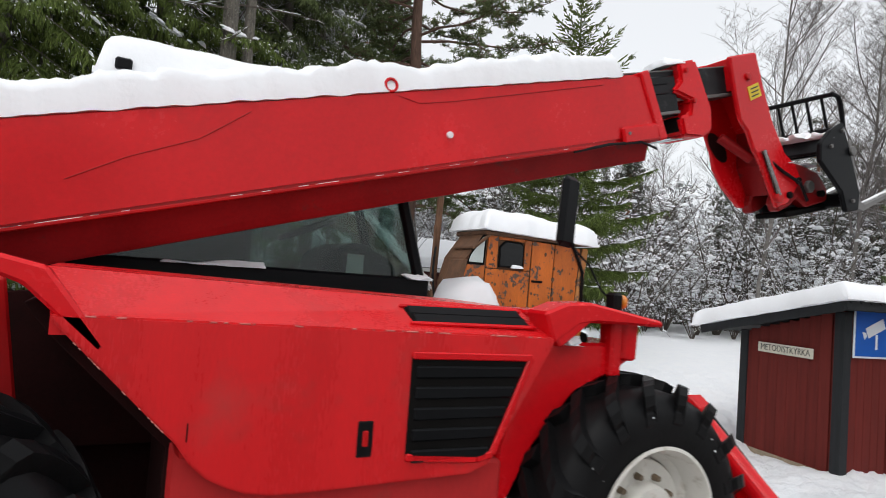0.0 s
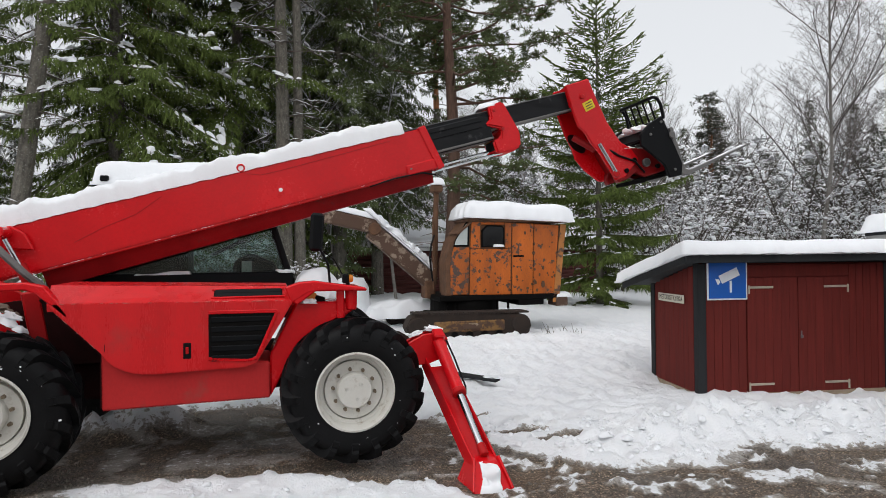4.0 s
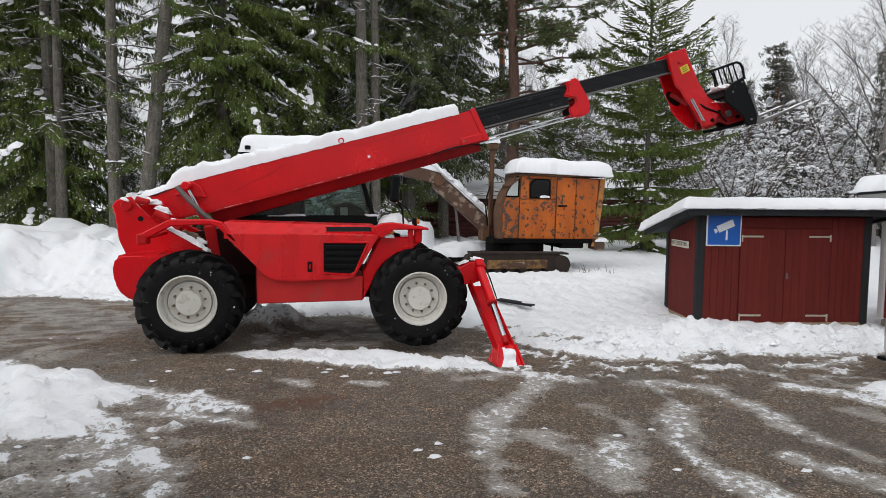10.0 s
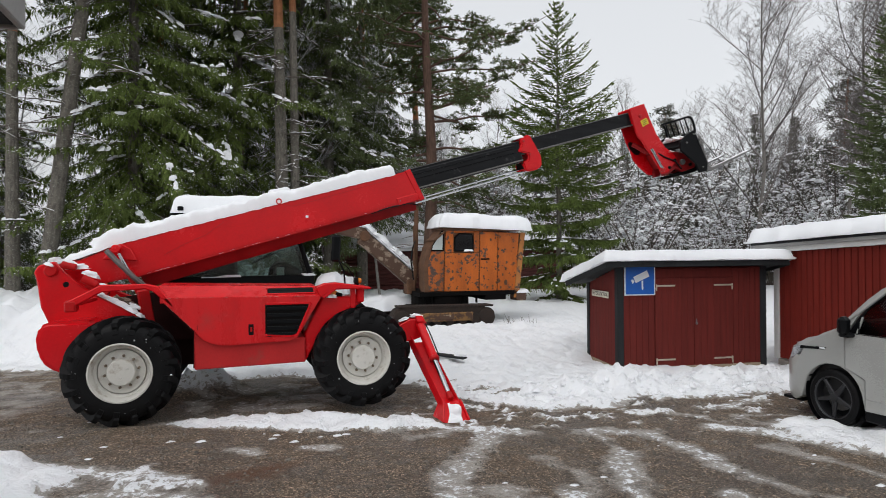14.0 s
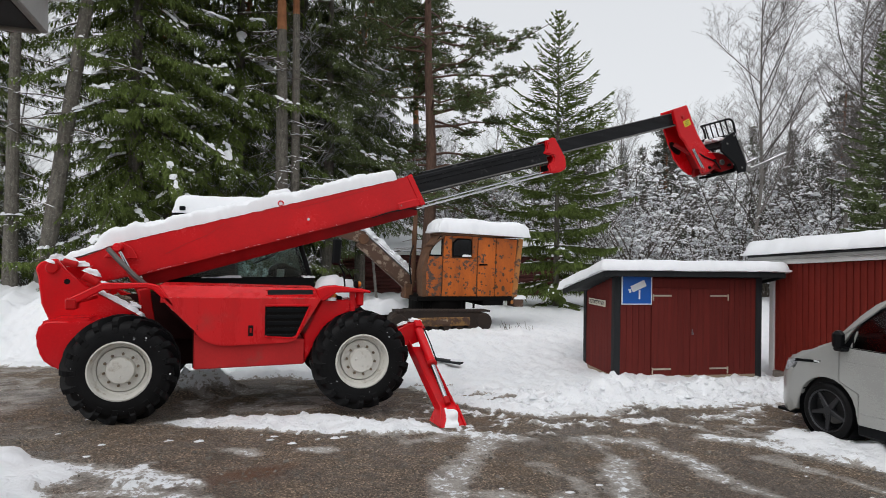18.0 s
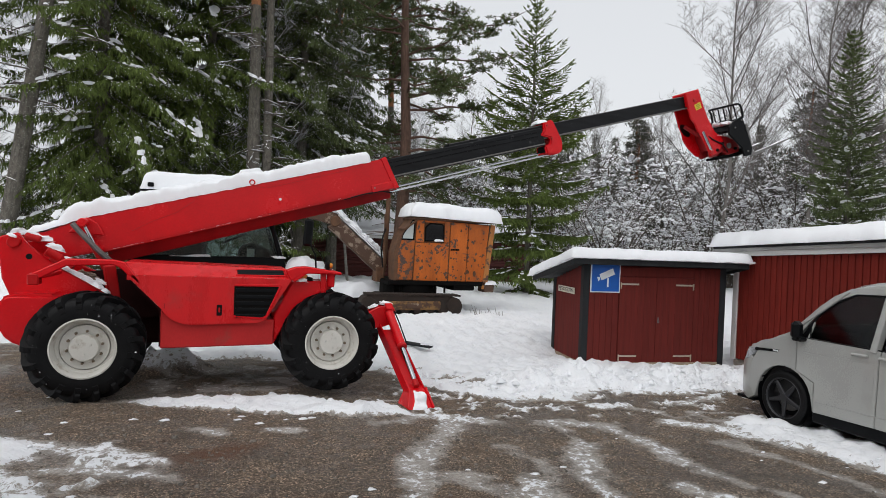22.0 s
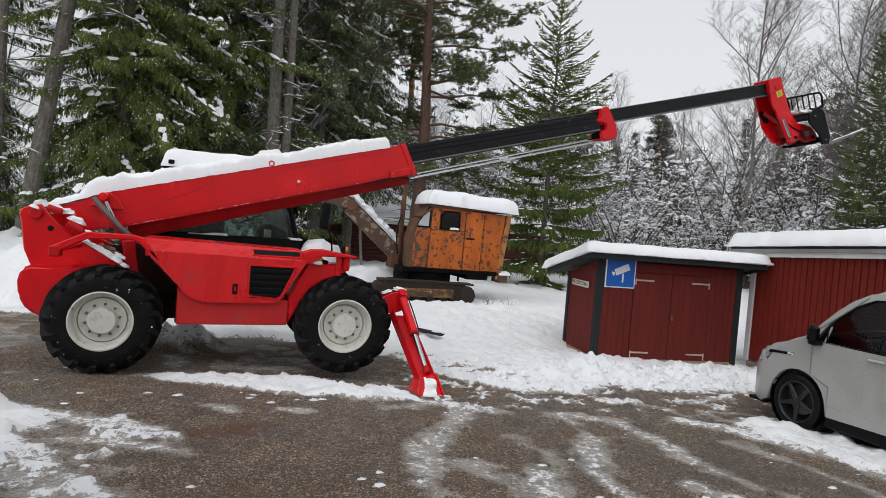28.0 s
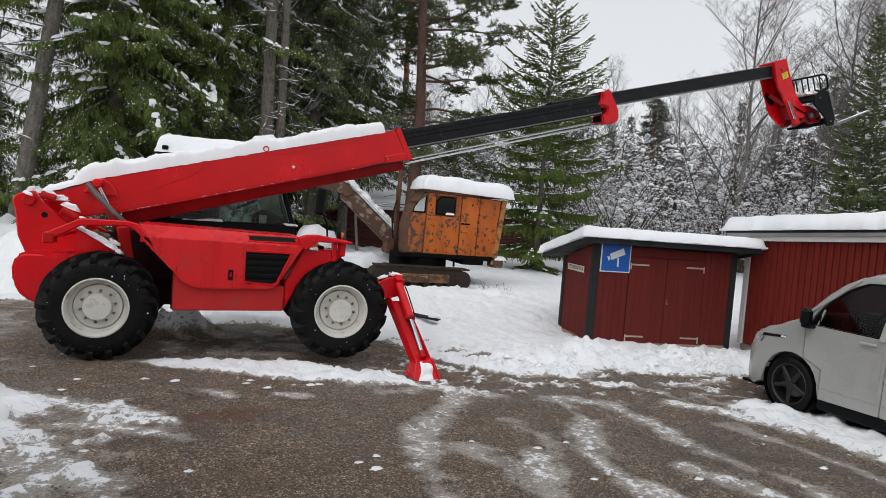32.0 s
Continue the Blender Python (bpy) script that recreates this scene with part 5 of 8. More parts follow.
def boom_snow():
    """Snow on the boom's top: a ridge that thickens forward, broken off short of the end."""
    bm = bmesh.new()
    nx, ny = 180, 24
    rows = []
    for i in range(nx + 1):
        u = i / nx
        s = 0.06 + u * 4.72
        base = 0.05 + 0.05 * sstep(0.2, 0.95, s) if s < 0.98 else 0.105 - 0.0075 * (s - 0.98)
        hgt = 0.045 + 0.03 * sstep(0.1, 0.4, s) + 0.02 * noise.noise((s * 14, 2, 4)) * sstep(0.72, 0.5, s) + 0.115 * sstep(0.52, 0.66, s) - 0.015 * sstep(2.0, 3.0, s)
        hgt *= 1 + 0.20 * noise.noise((s * 1.6, 0, 4)) + 0.15 * noise.noise((s * 6, 0, 4)) + 0.10 * noise.noise((s * 17, 0, 4))
        hgt *= min(1.0, 0.3 + (u / 0.012)) * min(1.0, 0.55 + (1 - u) / 0.01)
        row = []
        for j in range(ny + 1):
            v = 2 * j / ny - 1
            k = math.sqrt(max(0.0, 1 - abs(v) ** 7))
            k *= 1 - 0.55 * max(0.0, noise.noise((s * 2.6, v * 1.2, 21)) + 0.05) * sstep(0.1, -0.8, v) - 0.25 * max(0.0, noise.noise((s * 7.5, v * 2.5, 27))) * sstep(0.2, -0.7, v)
            y = v * 0.19 * (1 + 0.04 * noise.noise((s * 3.5, v * 2, 1)) + 0.05 * noise.noise((s * 13, v * 4, 6)))
            drape = -0.012 * abs(v) ** 8 * (1 + noise.noise((s * 9, v, 2)))
            row.append(bm.verts.new((s + 0.04 * (1 - abs(v)) * (1 if i == nx else 0), y, base + hgt * k + drape + (0.016 * noise.noise((s * 7, v * 4, 3)) + 0.015 * noise.noise((s * 17, v * 7, 5))) * (1 - abs(v) ** 6))))
        rows.append(row)
    for a, b in zip(rows, rows[1:]):
        for j in range(ny):
            bm.faces.new((a[j], b[j], b[j + 1], a[j + 1]))
    for r in (rows[0], rows[-1]):
        bm.faces.new(r)
    for a, b in zip(rows, rows[1:]):
        bm.faces.new((a[0], a[ny], b[ny], b[0]))
    return bm


INNER, FLY = telehandler()

# ---- red shed with a camera-surveillance sign ----
SHED = pose(8.083, 2.041, 0, 0, 0, -8.56)
BASE = -0.24


def shed():
    t = thing("shed", SHED, "small dark red wooden shed with black corner posts and double doors", "shed")
    A = SHED
    W, D = 3.05, 1.50
    zt = 1.70

    def local(bm):
        return bm_at(bm, A)

    part("front_wall", local(box_between((0.02, 0.03, BASE), (W - 0.02, 0.09, zt), 0.004)), SHED_RED, t)
    part("back_wall", local(box_between((0.02, D - 0.09, BASE), (W - 0.02, D - 0.03, 1.33), 0.004)), SHED_RED, t)
    side = [(0.03, BASE), (D - 0.03, BASE), (D - 0.03, 1.34), (0.03, 1.72)]
    for x in (0.03, W - 0.09):
        part("side_wall", bm_at(prism(side, 0.06, pose(0, 0, 0, 0, 0, 90), 0.004), A @ Matrix.Translation((x + 0.06, 0, 0))), SHED_RED, t)
    # boards of the side wall, front wall and doors
    for k in range(9):
        y = 0.16 + k * 0.148
        h = 1.72 - y * 0.258
        part("board", local(box_between((0.008, y, BASE + 0.03), (0.034, y + 0.1465, h - 0.02), 0.003)), SHED_RED, t)
    for x0, x1, n in ((0.12, 0.735, 5), (2.36, 2.94, 5)):
        for k in range(n):
            w = (x1 - x0) / n
            part("board", local(box_between((x0 + k * w + 0.002, 0.008, BASE + 0.03), (x0 + (k + 1) * w - 0.002, 0.034, zt - 0.02), 0.005)), SHED_RED, t)
    part("lintel", local(box_between((0.735, 0.010, 1.50), (2.36, 0.034, zt - 0.02), 0.005)), SHED_RED, t)
    for j, (x0, x1) in enumerate(((0.75, 1.535), (1.545, 2.35))):
        door = part("door", local(box_between((x0, 0.012, BASE + 0.06), (x1, 0.034, 1.495), 0.004)), SHED_RED, t, "closed red plank door")
        for k in range(6):
            w = (x1 - x0) / 6
            part("plank", local(box_between((x0 + k * w + 0.0008, -0.004, BASE + 0.065), (x0 + (k + 1) * w - 0.0008, 0.014, 1.49), 0.0025)), SHED_RED, door)
        for z in (-0.05, 1.35):
            a, b = (x0 + 0.02, x0 + 0.40) if j == 0 else (x1 - 0.40, x1 - 0.02)
            part("strap_hinge", local(box_between((a, -0.016, z - 0.016), (b, -0.004, z + 0.016), 0.003)), GALV, door, "galvanised strap hinge")
            e = a if j == 0 else b
            part("hinge_knuckle", local(rod((e, -0.014, z - 0.10 if z < 1 else z - 0.09), (e, -0.014, z + 0.03), 0.013, None, 8)), GALV, door)
    part("lock_plate", local(box_between((1.575, -0.012, 0.64), (1.60, -0.004, 0.71), 0.004)), STEEL_GREY, t)
    part("padlock", local(box_between((1.565, -0.026, 0.60), (1.61, -0.008, 0.65), 0.008)), STEEL_GREY, t)
    for x, y in ((0.0, 0.0), (W - 0.11, 0.0), (0.0, D - 0.11), (W - 0.11, D - 0.11)):
        part("corner_post", local(box_between((x - 0.012, y - 0.012, BASE), (x + 0.115, y + 0.115, zt if y < 0.5 else 1.36), 0.006)), TAR, t, "black corner post")
    for a, b in (((0.1, -0.005, BASE), (W - 0.1, 0.05, BASE + 0.07)), ((-0.005, 0.1, BASE), (0.05, D - 0.1, BASE + 0.07))):
        part("sill_board", local(box_between(a, b, 0.006)), PALE_WOOD, t)
    # mono-pitch roof falling to the back
    slope = math.degrees(math.atan2(0.40, 1.9))
    R = A @ pose(W / 2, -0.24, 1.79, -slope, 0, 0)
    part("roof_deck", bm_at(box((W + 0.62, 2.22, 0.05), pose(0, 1.11, 0), 0.006), R), TAR, t)
    part("fascia", bm_at(box((W + 0.64, 0.03, 0.13), pose(0, -0.012, -0.01), 0.006), R), TAR, t)
    for x in (-(W + 0.62) / 2, (W + 0.62) / 2):
        part("barge_board", bm_at(box((0.028, 2.22, 0.12), pose(x, 1.11, -0.02), 0.006), R), TAR, t)
    for k in range(int(24)):
        x = -(W + 0.5) / 2 + k * (W + 0.5) / 23
        part("roof_wave", bm_at(rod((x, -0.045, 0.032), (x, 2.15, 0.032), 0.032, None, 8), R), TAR, t)
    part("roof_snow", bm_at(snow_slab(W + 0.80, 2.46, 0.22, rough=0.03, nx=80, ny=40, lip=0.07, seed=7), R @ pose(0, 1.12, 0.035)), SNOW, t, "smooth thick snow on the roof", True)
    # writing and signs
    s = part("surveillance_sign", local(bevel_plate(0.126, 0.742, 1.178, 1.812, -0.022)), SIGN_WHITE, t, "blue surveillance camera sign with white border")
    part("sign_field", local(box_between((0.150, -0.027, 1.202), (0.718, -0.023, 1.788), 0)), SIGN_BLUE, s)
    S = A @ pose(0.46, -0.031, 1.53, 0, -24, 0)
    part("camera_symbol_body", bm_at(box((0.30, 0.003, 0.125), pose(0, 0, 0), 0), S), SIGN_WHITE, s)
    part("camera_symbol_lens", bm_at(prism([(-0.165, 0.015), (-0.165, -0.03), (-0.215, -0.055), (-0.215, 0.04)], 0.003, Matrix.Translation((0, -0.0015, 0)), 0), S), SIGN_WHITE, s)
    part("camera_symbol_post", local(box_between((0.465, -0.032, 1.285), (0.497, -0.029, 1.455), 0)), SIGN_WHITE, s)
    P = A @ pose(-0.010, 0.372, 1.165, 0, 0, 90)
    n = part("name_plate", bm_at(box((0.82, 0.008, 0.125), pose(0.405, 0.012, 0), 0.002), P), PLATE_CREAM, t, "cream enamel name plate with black letters")
    font = bpy.data.curves.new("plate_text", "FONT")
    font.body, font.size, font.extrude, font.align_x, font.align_y = "METODISTKYRKA", 0.108, 0.001, "CENTER", "CENTER"
    tmp = bpy.data.objects.new("tmp", font)
    me = bpy.data.meshes.new_from_object(tmp)
    bpy.data.objects.remove(tmp)
    me.materials.append(LETTER)
    bm = bmesh.new()
    bm.from_mesh(me)
    bm.transform(A @ Matrix.Translation((-0.0275, 0.777, 1.165)) @ pose(0, 0, 0, 90, 0, -90) @ Matrix.Diagonal((0.86, 1, 1, 1)))
    part("plate_letters", bm, LETTER, n)


def bevel_plate(x0, x1, z0, z1, y):
    return box_between((x0, y, z0), (x1, y + 0.014, z1), 0.004)


shed()


# ---- long red barn ----
def barn():
    X, Y0, Y1 = 11.56, 1.78, -9.0
    t = thing("barn", (X, Y0, -0.3), "long red board-and-batten outbuilding with snow on its roof", "outbuilding")
    top = [(-Y0, -0.10), (-Y1, -0.10), (-Y1, 2.58), (-Y0, 1.96)]
    wall = part("barn_wall", bm_at(prism(top, 0.12, pose(0, 0, 0, 0, 0, -90), 0.004), Matrix.Translation((X, 0, 0))), BARN_RED, t)
    part("end_wall", box_between((X + 0.12, Y0 - 0.12, -0.10), (X + 5.0, Y0, 1.98), 0.004), BARN_RED, t)
    y, k = Y0 - 0.10, 0
    while y > Y1 + 0.2:
        h = 1.96 + (Y0 - y) * 0.0575
        part("batten" if k % 2 else "board", box_between((X - (0.042 if k % 2 else 0.022), y - (0.036 if k % 2 else 0.086), -0.12), (X, y, h), 0.004), BARN_RED, t)
        y -= 0.042 if k % 2 else 0.088
        k += 1
    part("corner_board", box_between((X - 0.045, Y0 - 0.09, -0.14), (X + 0.02, Y0 + 0.03, 1.98), 0.006), WHITE_PAINT, t, "white corner board")
    R = Matrix.Translation((X, Y0, 1.98)) @ pose(0, 0, 0, math.degrees(-math.atan(0.0575)), 0, 0)
    L = Y0 - Y1
    part("white_fascia", bm_at(box((0.03, L + 0.4, 0.10), pose(-0.10, -L / 2 + 0.2, 0.03), 0.006), R), WHITE_PAINT, t)
    part("grey_fascia", bm_at(box((0.03, L + 0.5, 0.09), pose(-0.16, -L / 2 + 0.2, 0.115), 0.006), R), GREY_WOOD, t)
    part("roof_deck", bm_at(box((5.6, L + 0.5, 0.06), pose(2.60, -L / 2 + 0.2, 0.17), 0.006), R), TAR, t)
    part("roof_snow", bm_at(snow_slab(5.9, L + 0.7, 0.30, rough=0.04, nx=40, ny=110, lip=0.12, seed=21), R @ pose(2.68, -L / 2 + 0.22, 0.19)), SNOW, t, "thick snow sagging over the eave", True)
    rnd = random.Random(3)
    y = Y0
    while y > Y1:
        w = rnd.uniform(0.35, 0.6)
        part("foundation_stone", bm_at(box((0.3, w - 0.02, 0.36), pose(0, 0, 0), 0.05), pose(X + 0.12, y - w / 2, -0.30, 0, 0, rnd.uniform(-3, 3))), STONE, t)
        y -= w
    return wall


barn()


# ---- van ----
def van():
    """Built with its nose at +y; u runs back from the nose, the flank stands at x = FX."""
    FX, NOSE, G = 8.25, -1.42, -0.12
    t = thing("van", (9.2, -3.8, G), "pale grey panel van with dark alloy wheels parked on snowy gravel", "van")

    def hull(stations, depth=0.0):
        bm = bmesh.new()
        rows = []
        for u, inset, z0, z1, crown in stations:
            a, b = FX + inset + depth, FX + 1.90 - inset - depth
            row = [(a + 0.03, z0), (a, z0 + 0.12), (a, z1 - 0.10), (a + 0.05, z1), (a + 0.35, z1 + crown), (b - 0.35, z1 + crown), (b - 0.05, z1), (b, z1 - 0.10), (b, z0 + 0.12), (b - 0.03, z0)]
            rows.append([bm.verts.new((x, NOSE - u, z)) for x, z in row])
        for p, q in zip(rows, rows[1:]):
            for k in range(10):
                bm.faces.new((p[k], p[(k + 1) % 10], q[(k + 1) % 10], q[k]))
        bm.faces.new(rows[0]), bm.faces.new(rows[-1])
        return bevel(bm, 0.012)

    part("inner_body", hull([(0.30, 0.14, 0.14, 0.70, 0), (0.9, 0.10, 0.14, 0.92, 0), (4.8, 0.10, 0.14, 0.95, 0)]), INTERIOR, t)
    part("bonnet", hull([(0.10, 0.26, 0.62, 0.74, 0.02), (0.22, 0.15, 0.64, 0.80, 0.03), (0.50, 0.06, 0.78, 0.88, 0.05), (0.75, 0.03, 0.85, 1.0, 0.05), (1.06, 0.02, 0.95, 1.13, 0.05)]), VAN, t, "", True)
    part("front_bumper", hull([(-0.02, 0.55, 0.11, 0.60, 0), (0.03, 0.30, 0.09, 0.64, 0), (0.14, 0.14, 0.08, 0.66, 0), (0.32, 0.03, 0.08, 0.66, 0), (0.46, 0.005, 0.16, 0.62, 0)]), VAN, t, "", True)
    part("bumper_lip", box_between((FX + 0.12, NOSE - 0.36, 0.045), (FX + 1.78, NOSE - 0.06, 0.085), 0.01), BLACK, t)
    part("lower_intake", box_between((FX + 0.35, NOSE - 0.05, 0.24), (FX + 1.55, NOSE + 0.03, 0.40), 0.02), BLACK, t)
    fl = pose(FX, 0, 0, 0, 0, -90)

    def flank(name, pts, x0=0.0, thick=0.07, mat_=VAN, label="", seg=2):
        # pts: (u back from the nose, z)
        return part(name, bm_at(prism([(u - NOSE, z) for u, z in pts], thick, Matrix(), 0.006, seg), Matrix.Translation((FX + x0, 0, 0)) @ pose(0, 0, 0, 0, 0, -90)), mat_, t, label)

    c, r = 0.91, 0.40
    archf = [(c - r * math.cos(a), 0.237 + r * math.sin(a)) for a in [k * math.pi / 12 for k in range(0, 13)]]
    flank("front_wing", [(0.36, 0.30), (0.47, 0.15)] + [p for p in archf if p[1] > 0.24] + [(1.332, 0.16), (1.334, 0.512), (1.079, 0.62), (1.079, 1.06), (0.98, 1.06), (0.70, 0.93), (0.52, 0.82), (0.40, 0.60)])
    flank("front_door", [(1.338, 0.16), (2.088, 0.18), (2.112, 0.95), (2.138, 1.04), (1.085, 1.04), (1.085, 0.62), (1.340, 0.518)], label="pale grey front door")
    flank("sliding_door", [(2.095, 0.18), (3.55, 0.18), (3.60, 1.04), (2.145, 1.04), (2.119, 0.95)])
    archr = [(3.91 - r * math.cos(a), 0.237 + r * math.sin(a)) for a in [k * math.pi / 12 for k in range(0, 13)]]
    flank("rear_wing", [(3.56, 0.20), (3.52, 0.24)] + [p for p in archr if p[1] > 0.24] + [(4.33, 0.2), (4.84, 0.24), (4.88, 1.04), (3.61, 1.04)])
    part("far_flank", box_between((FX + 1.84, NOSE - 4.85, 0.16), (FX + 1.91, NOSE - 0.5, 1.05), 0.02), VAN, t)
    part("tailgate", box_between((FX + 0.06, NOSE - 4.90, 0.2), (FX + 1.84, NOSE - 4.83, 1.75), 0.03), VAN, t)
    flank("fuel_flap", [(1.93, 0.46), (2.06, 0.46), (2.075, 0.84), (1.975, 0.82), (1.945, 0.78)], -0.004, 0.01, VAN)
    flank("door_crease", [(1.10, 0.865), (4.8, 0.925), (4.8, 0.93), (1.10, 0.87)], -0.003, 0.012, VAN, seg=1)
    flank("lower_crease", [(1.36, 0.295), (3.5, 0.325), (3.5, 0.335), (1.36, 0.305)], -0.006, 0.012, VAN, seg=1)
    part("side_sill", box_between((FX + 0.03, NOSE - 3.5, 0.03), (FX + 0.16, NOSE - 1.30, 0.19), 0.02), BLACK, t)
    part("belt_trim", bm_at(prism([(1.18 - NOSE, 1.04), (3.6 - NOSE, 1.065), (3.6 - NOSE, 1.045), (1.18 - NOSE, 1.02)], 0.02, Matrix(), 0.003), Matrix.Translation((FX + 0.005, 0, 0)) @ pose(0, 0, 0, 0, 0, -90)), BLACK, t)
    # greenhouse: pillars lean in, roof crowned
    lean = 0.17

    def gx(z):
        return FX + 0.03 + lean * (z - 1.04) / 0.70

    def pillar(name, a, b, w, deep=0.07):
        for side in (0, 1):
            q = [Vector((gx(z) if side == 0 else 2 * (FX + 0.95) - gx(z), NOSE - u, z)) for u, z in (a, b)]
            part(name, beam(q[0], q[1], deep, w, 0.008, (1, 0, 0)), VAN, t)

    pillar("windscreen_pillar", (1.02, 1.12), (1.62, 1.65), 0.05, 0.03)
    pillar("door_frame_front", (1.22, 1.04), (1.26, 1.24), 0.03, 0.02)
    pillar("middle_pillar", (2.05, 1.0), (2.11, 1.74), 0.10)
    pillar("middle_pillar", (3.60, 1.0), (3.62, 1.78), 0.12)
    pillar("rear_pillar", (4.78, 1.0), (4.72, 1.78), 0.16)
    roof = bmesh.new()
    rows = []
    for u, z in ((1.60, 1.68), (1.78, 1.725), (2.1, 1.765), (3.4, 1.80), (4.6, 1.79), (4.85, 1.74)):
        e = gx(1.74)
        rows.append([roof.verts.new((x, NOSE - u, zz)) for x, zz in ((e - 0.01, z - 0.07), (e + 0.02, z - 0.01), (e + 0.22, z + 0.04), (FX + 0.95, z + 0.055), (2 * FX + 1.9 - e - 0.22, z + 0.04), (2 * FX + 1.9 - e - 0.02, z - 0.01), (2 * FX + 1.9 - e + 0.01, z - 0.07))])
    for p, q in zip(rows, rows[1:]):
        for k in range(7):
            roof.faces.new((p[k], p[(k + 1) % 7], q[(k + 1) % 7], q[k]))
    roof.faces.new(rows[0]), roof.faces.new(rows[-1])
    part("van_roof", bevel(roof, 0.01), VAN, t, "", True)
    part("roof_rime", bm_at(snow_slab(2.7, 1.2, 0.025, rough=0.2, nx=40, ny=20, seed=17), pose(FX + 0.95, NOSE - 3.3, 1.828, 0, 0, 90)), SNOW, t, "thin film of snow", True)

    def sheet_of(pts, thick):
        """A closed sheet between a ring of points and the same ring moved by thick."""
        bm = bmesh.new()
        a = [bm.verts.new(p) for p in pts]
        b = [bm.verts.new(Vector(p) + Vector(thick)) for p in pts]
        bm.faces.new(a), bm.faces.new(b[::-1])
        for i in range(len(pts)):
            k = (i + 1) % len(pts)
            bm.faces.new((a[i], b[i], b[k], a[k]))
        return bm

    def pane(name, pts, material, out=0.022, thick=0.006):
        part(name, sheet_of([(gx(z) + out, NOSE - u, z) for u, z in pts], (thick, 0, 0)), material, t)

    pane("front_window", [(1.12, 1.03), (2.02, 1.05), (2.07, 1.64), (1.70, 1.62), (1.46, 1.50), (1.29, 1.35), (1.19, 1.20)], VAN_GLASS)
    pane("pillar_skin", [(0.94, 1.05), (0.96, 1.09), (1.08, 1.215), (1.28, 1.435), (1.44, 1.575), (1.64, 1.685), (2.12, 1.715), (2.10, 1.645), (1.70, 1.625), (1.45, 1.505), (1.28, 1.355), (1.18, 1.21), (1.10, 1.06)], VAN, -0.008, 0.028)
    pane("sliding_window", [(2.12, 1.05), (3.55, 1.05), (3.57, 1.68), (2.17, 1.66)], GLASS_DARK)
    pane("rear_window", [(3.68, 1.05), (4.70, 1.05), (4.66, 1.70), (3.70, 1.70)], GLASS_DARK)
    part("windscreen", sheet_of([(FX + 0.12, NOSE - 1.0, 1.13), (FX + 1.78, NOSE - 1.0, 1.13), (FX + 1.66, NOSE - 1.60, 1.67), (FX + 0.24, NOSE - 1.60, 1.67)], (0, 0.006, 0)), VAN_GLASS, t)
    part("far_window", sheet_of([(2 * FX + 1.9 - gx(z), NOSE - u, z) for u, z in ((1.15, 1.03), (2.02, 1.05), (2.07, 1.64), (1.62, 1.58))], (0.006, 0, 0)), VAN_GLASS, t)
    part("window_gasket", tube([(gx(z) + 0.016, NOSE - u, z) for u, z in ((1.13, 1.05), (1.20, 1.20), (1.30, 1.345), (1.47, 1.495), (1.70, 1.615), (2.06, 1.635), (2.01, 1.05))], 0.013, 6), BLACK, t)
    part("corner_trim", bm_at(prism([(1.10 - NOSE, 1.03), (1.25 - NOSE, 1.03), (1.25 - NOSE, 1.22)], 0.012, Matrix(), 0.003), Matrix.Translation((FX + 0.03, 0, 0)) @ pose(0, 0, 0, 0, 0, -90)), BLACK, t)
    part("dashboard", box_between((FX + 0.2, NOSE - 1.5, 0.95), (FX + 1.7, NOSE - 1.08, 1.16), 0.05), INTERIOR, t)
    part("instrument_hood", box_between((FX + 0.32, NOSE - 1.52, 1.14), (FX + 0.70, NOSE - 1.36, 1.23), 0.03), INTERIOR, t)
    part("roof_lining", box_between((FX + 0.22, NOSE - 2.6, 1.60), (FX + 1.68, NOSE - 1.55, 1.63), 0.01), INTERIOR, t)
    part("steering_wheel", bm_at(lathe_at(0.185, 0.018), pose(FX + 0.50, NOSE - 1.72, 1.16, 25, 0, 0)), BLACK, t)
    for x in (0.50, 1.40):
        part("seat", box_between((FX + x - 0.25, NOSE - 2.45, 0.90), (FX + x + 0.25, NOSE - 2.28, 1.50), 0.06), SEAT, t)
    part("bulkhead", box_between((FX + 0.24, NOSE - 2.62, 0.9), (FX + 1.66, NOSE - 2.58, 1.68), 0.02), INTERIOR, t)
    part("wing_mirror", bm_at(box((0.16, 0.11, 0.22), Matrix(), 0.04), pose(FX - 0.08, NOSE - 1.14, 1.13, 0, 0, 12)), BLACK, t, "black door mirror")
    part("mirror_foot", bm_at(box((0.16, 0.14, 0.05), Matrix(), 0.02), pose(FX - 0.03, NOSE - 1.15, 1.02)), BLACK, t)
    for u in (1.90, 2.22):
        h = part("door_handle", bm_at(box((0.03, 0.20, 0.035), Matrix(), 0.012), pose(FX - 0.018, NOSE - u, 0.955 + (u - 1.9) * 0.02, -2, 0, 0)), VAN, t)
    lampb = [(0.20, 0.60), (0.27, 0.61), (0.36, 0.70), (0.43, 0.775), (0.34, 0.785), (0.24, 0.74)]
    part("headlight", bm_at(prism([(u - NOSE, z) for u, z in lampb], 0.14, Matrix(), 0.012), pose(FX + 0.09, 0, 0, 0, 0, -90)), LAMP, t, "pale headlight lens")
    part("headlight_shell", bm_at(prism([(u - NOSE + 0.015, z) for u, z in lampb], 0.12, Matrix(), 0.01), pose(FX + 0.125, 0, 0, 0, 0, -90)), STEEL_GREY, t)
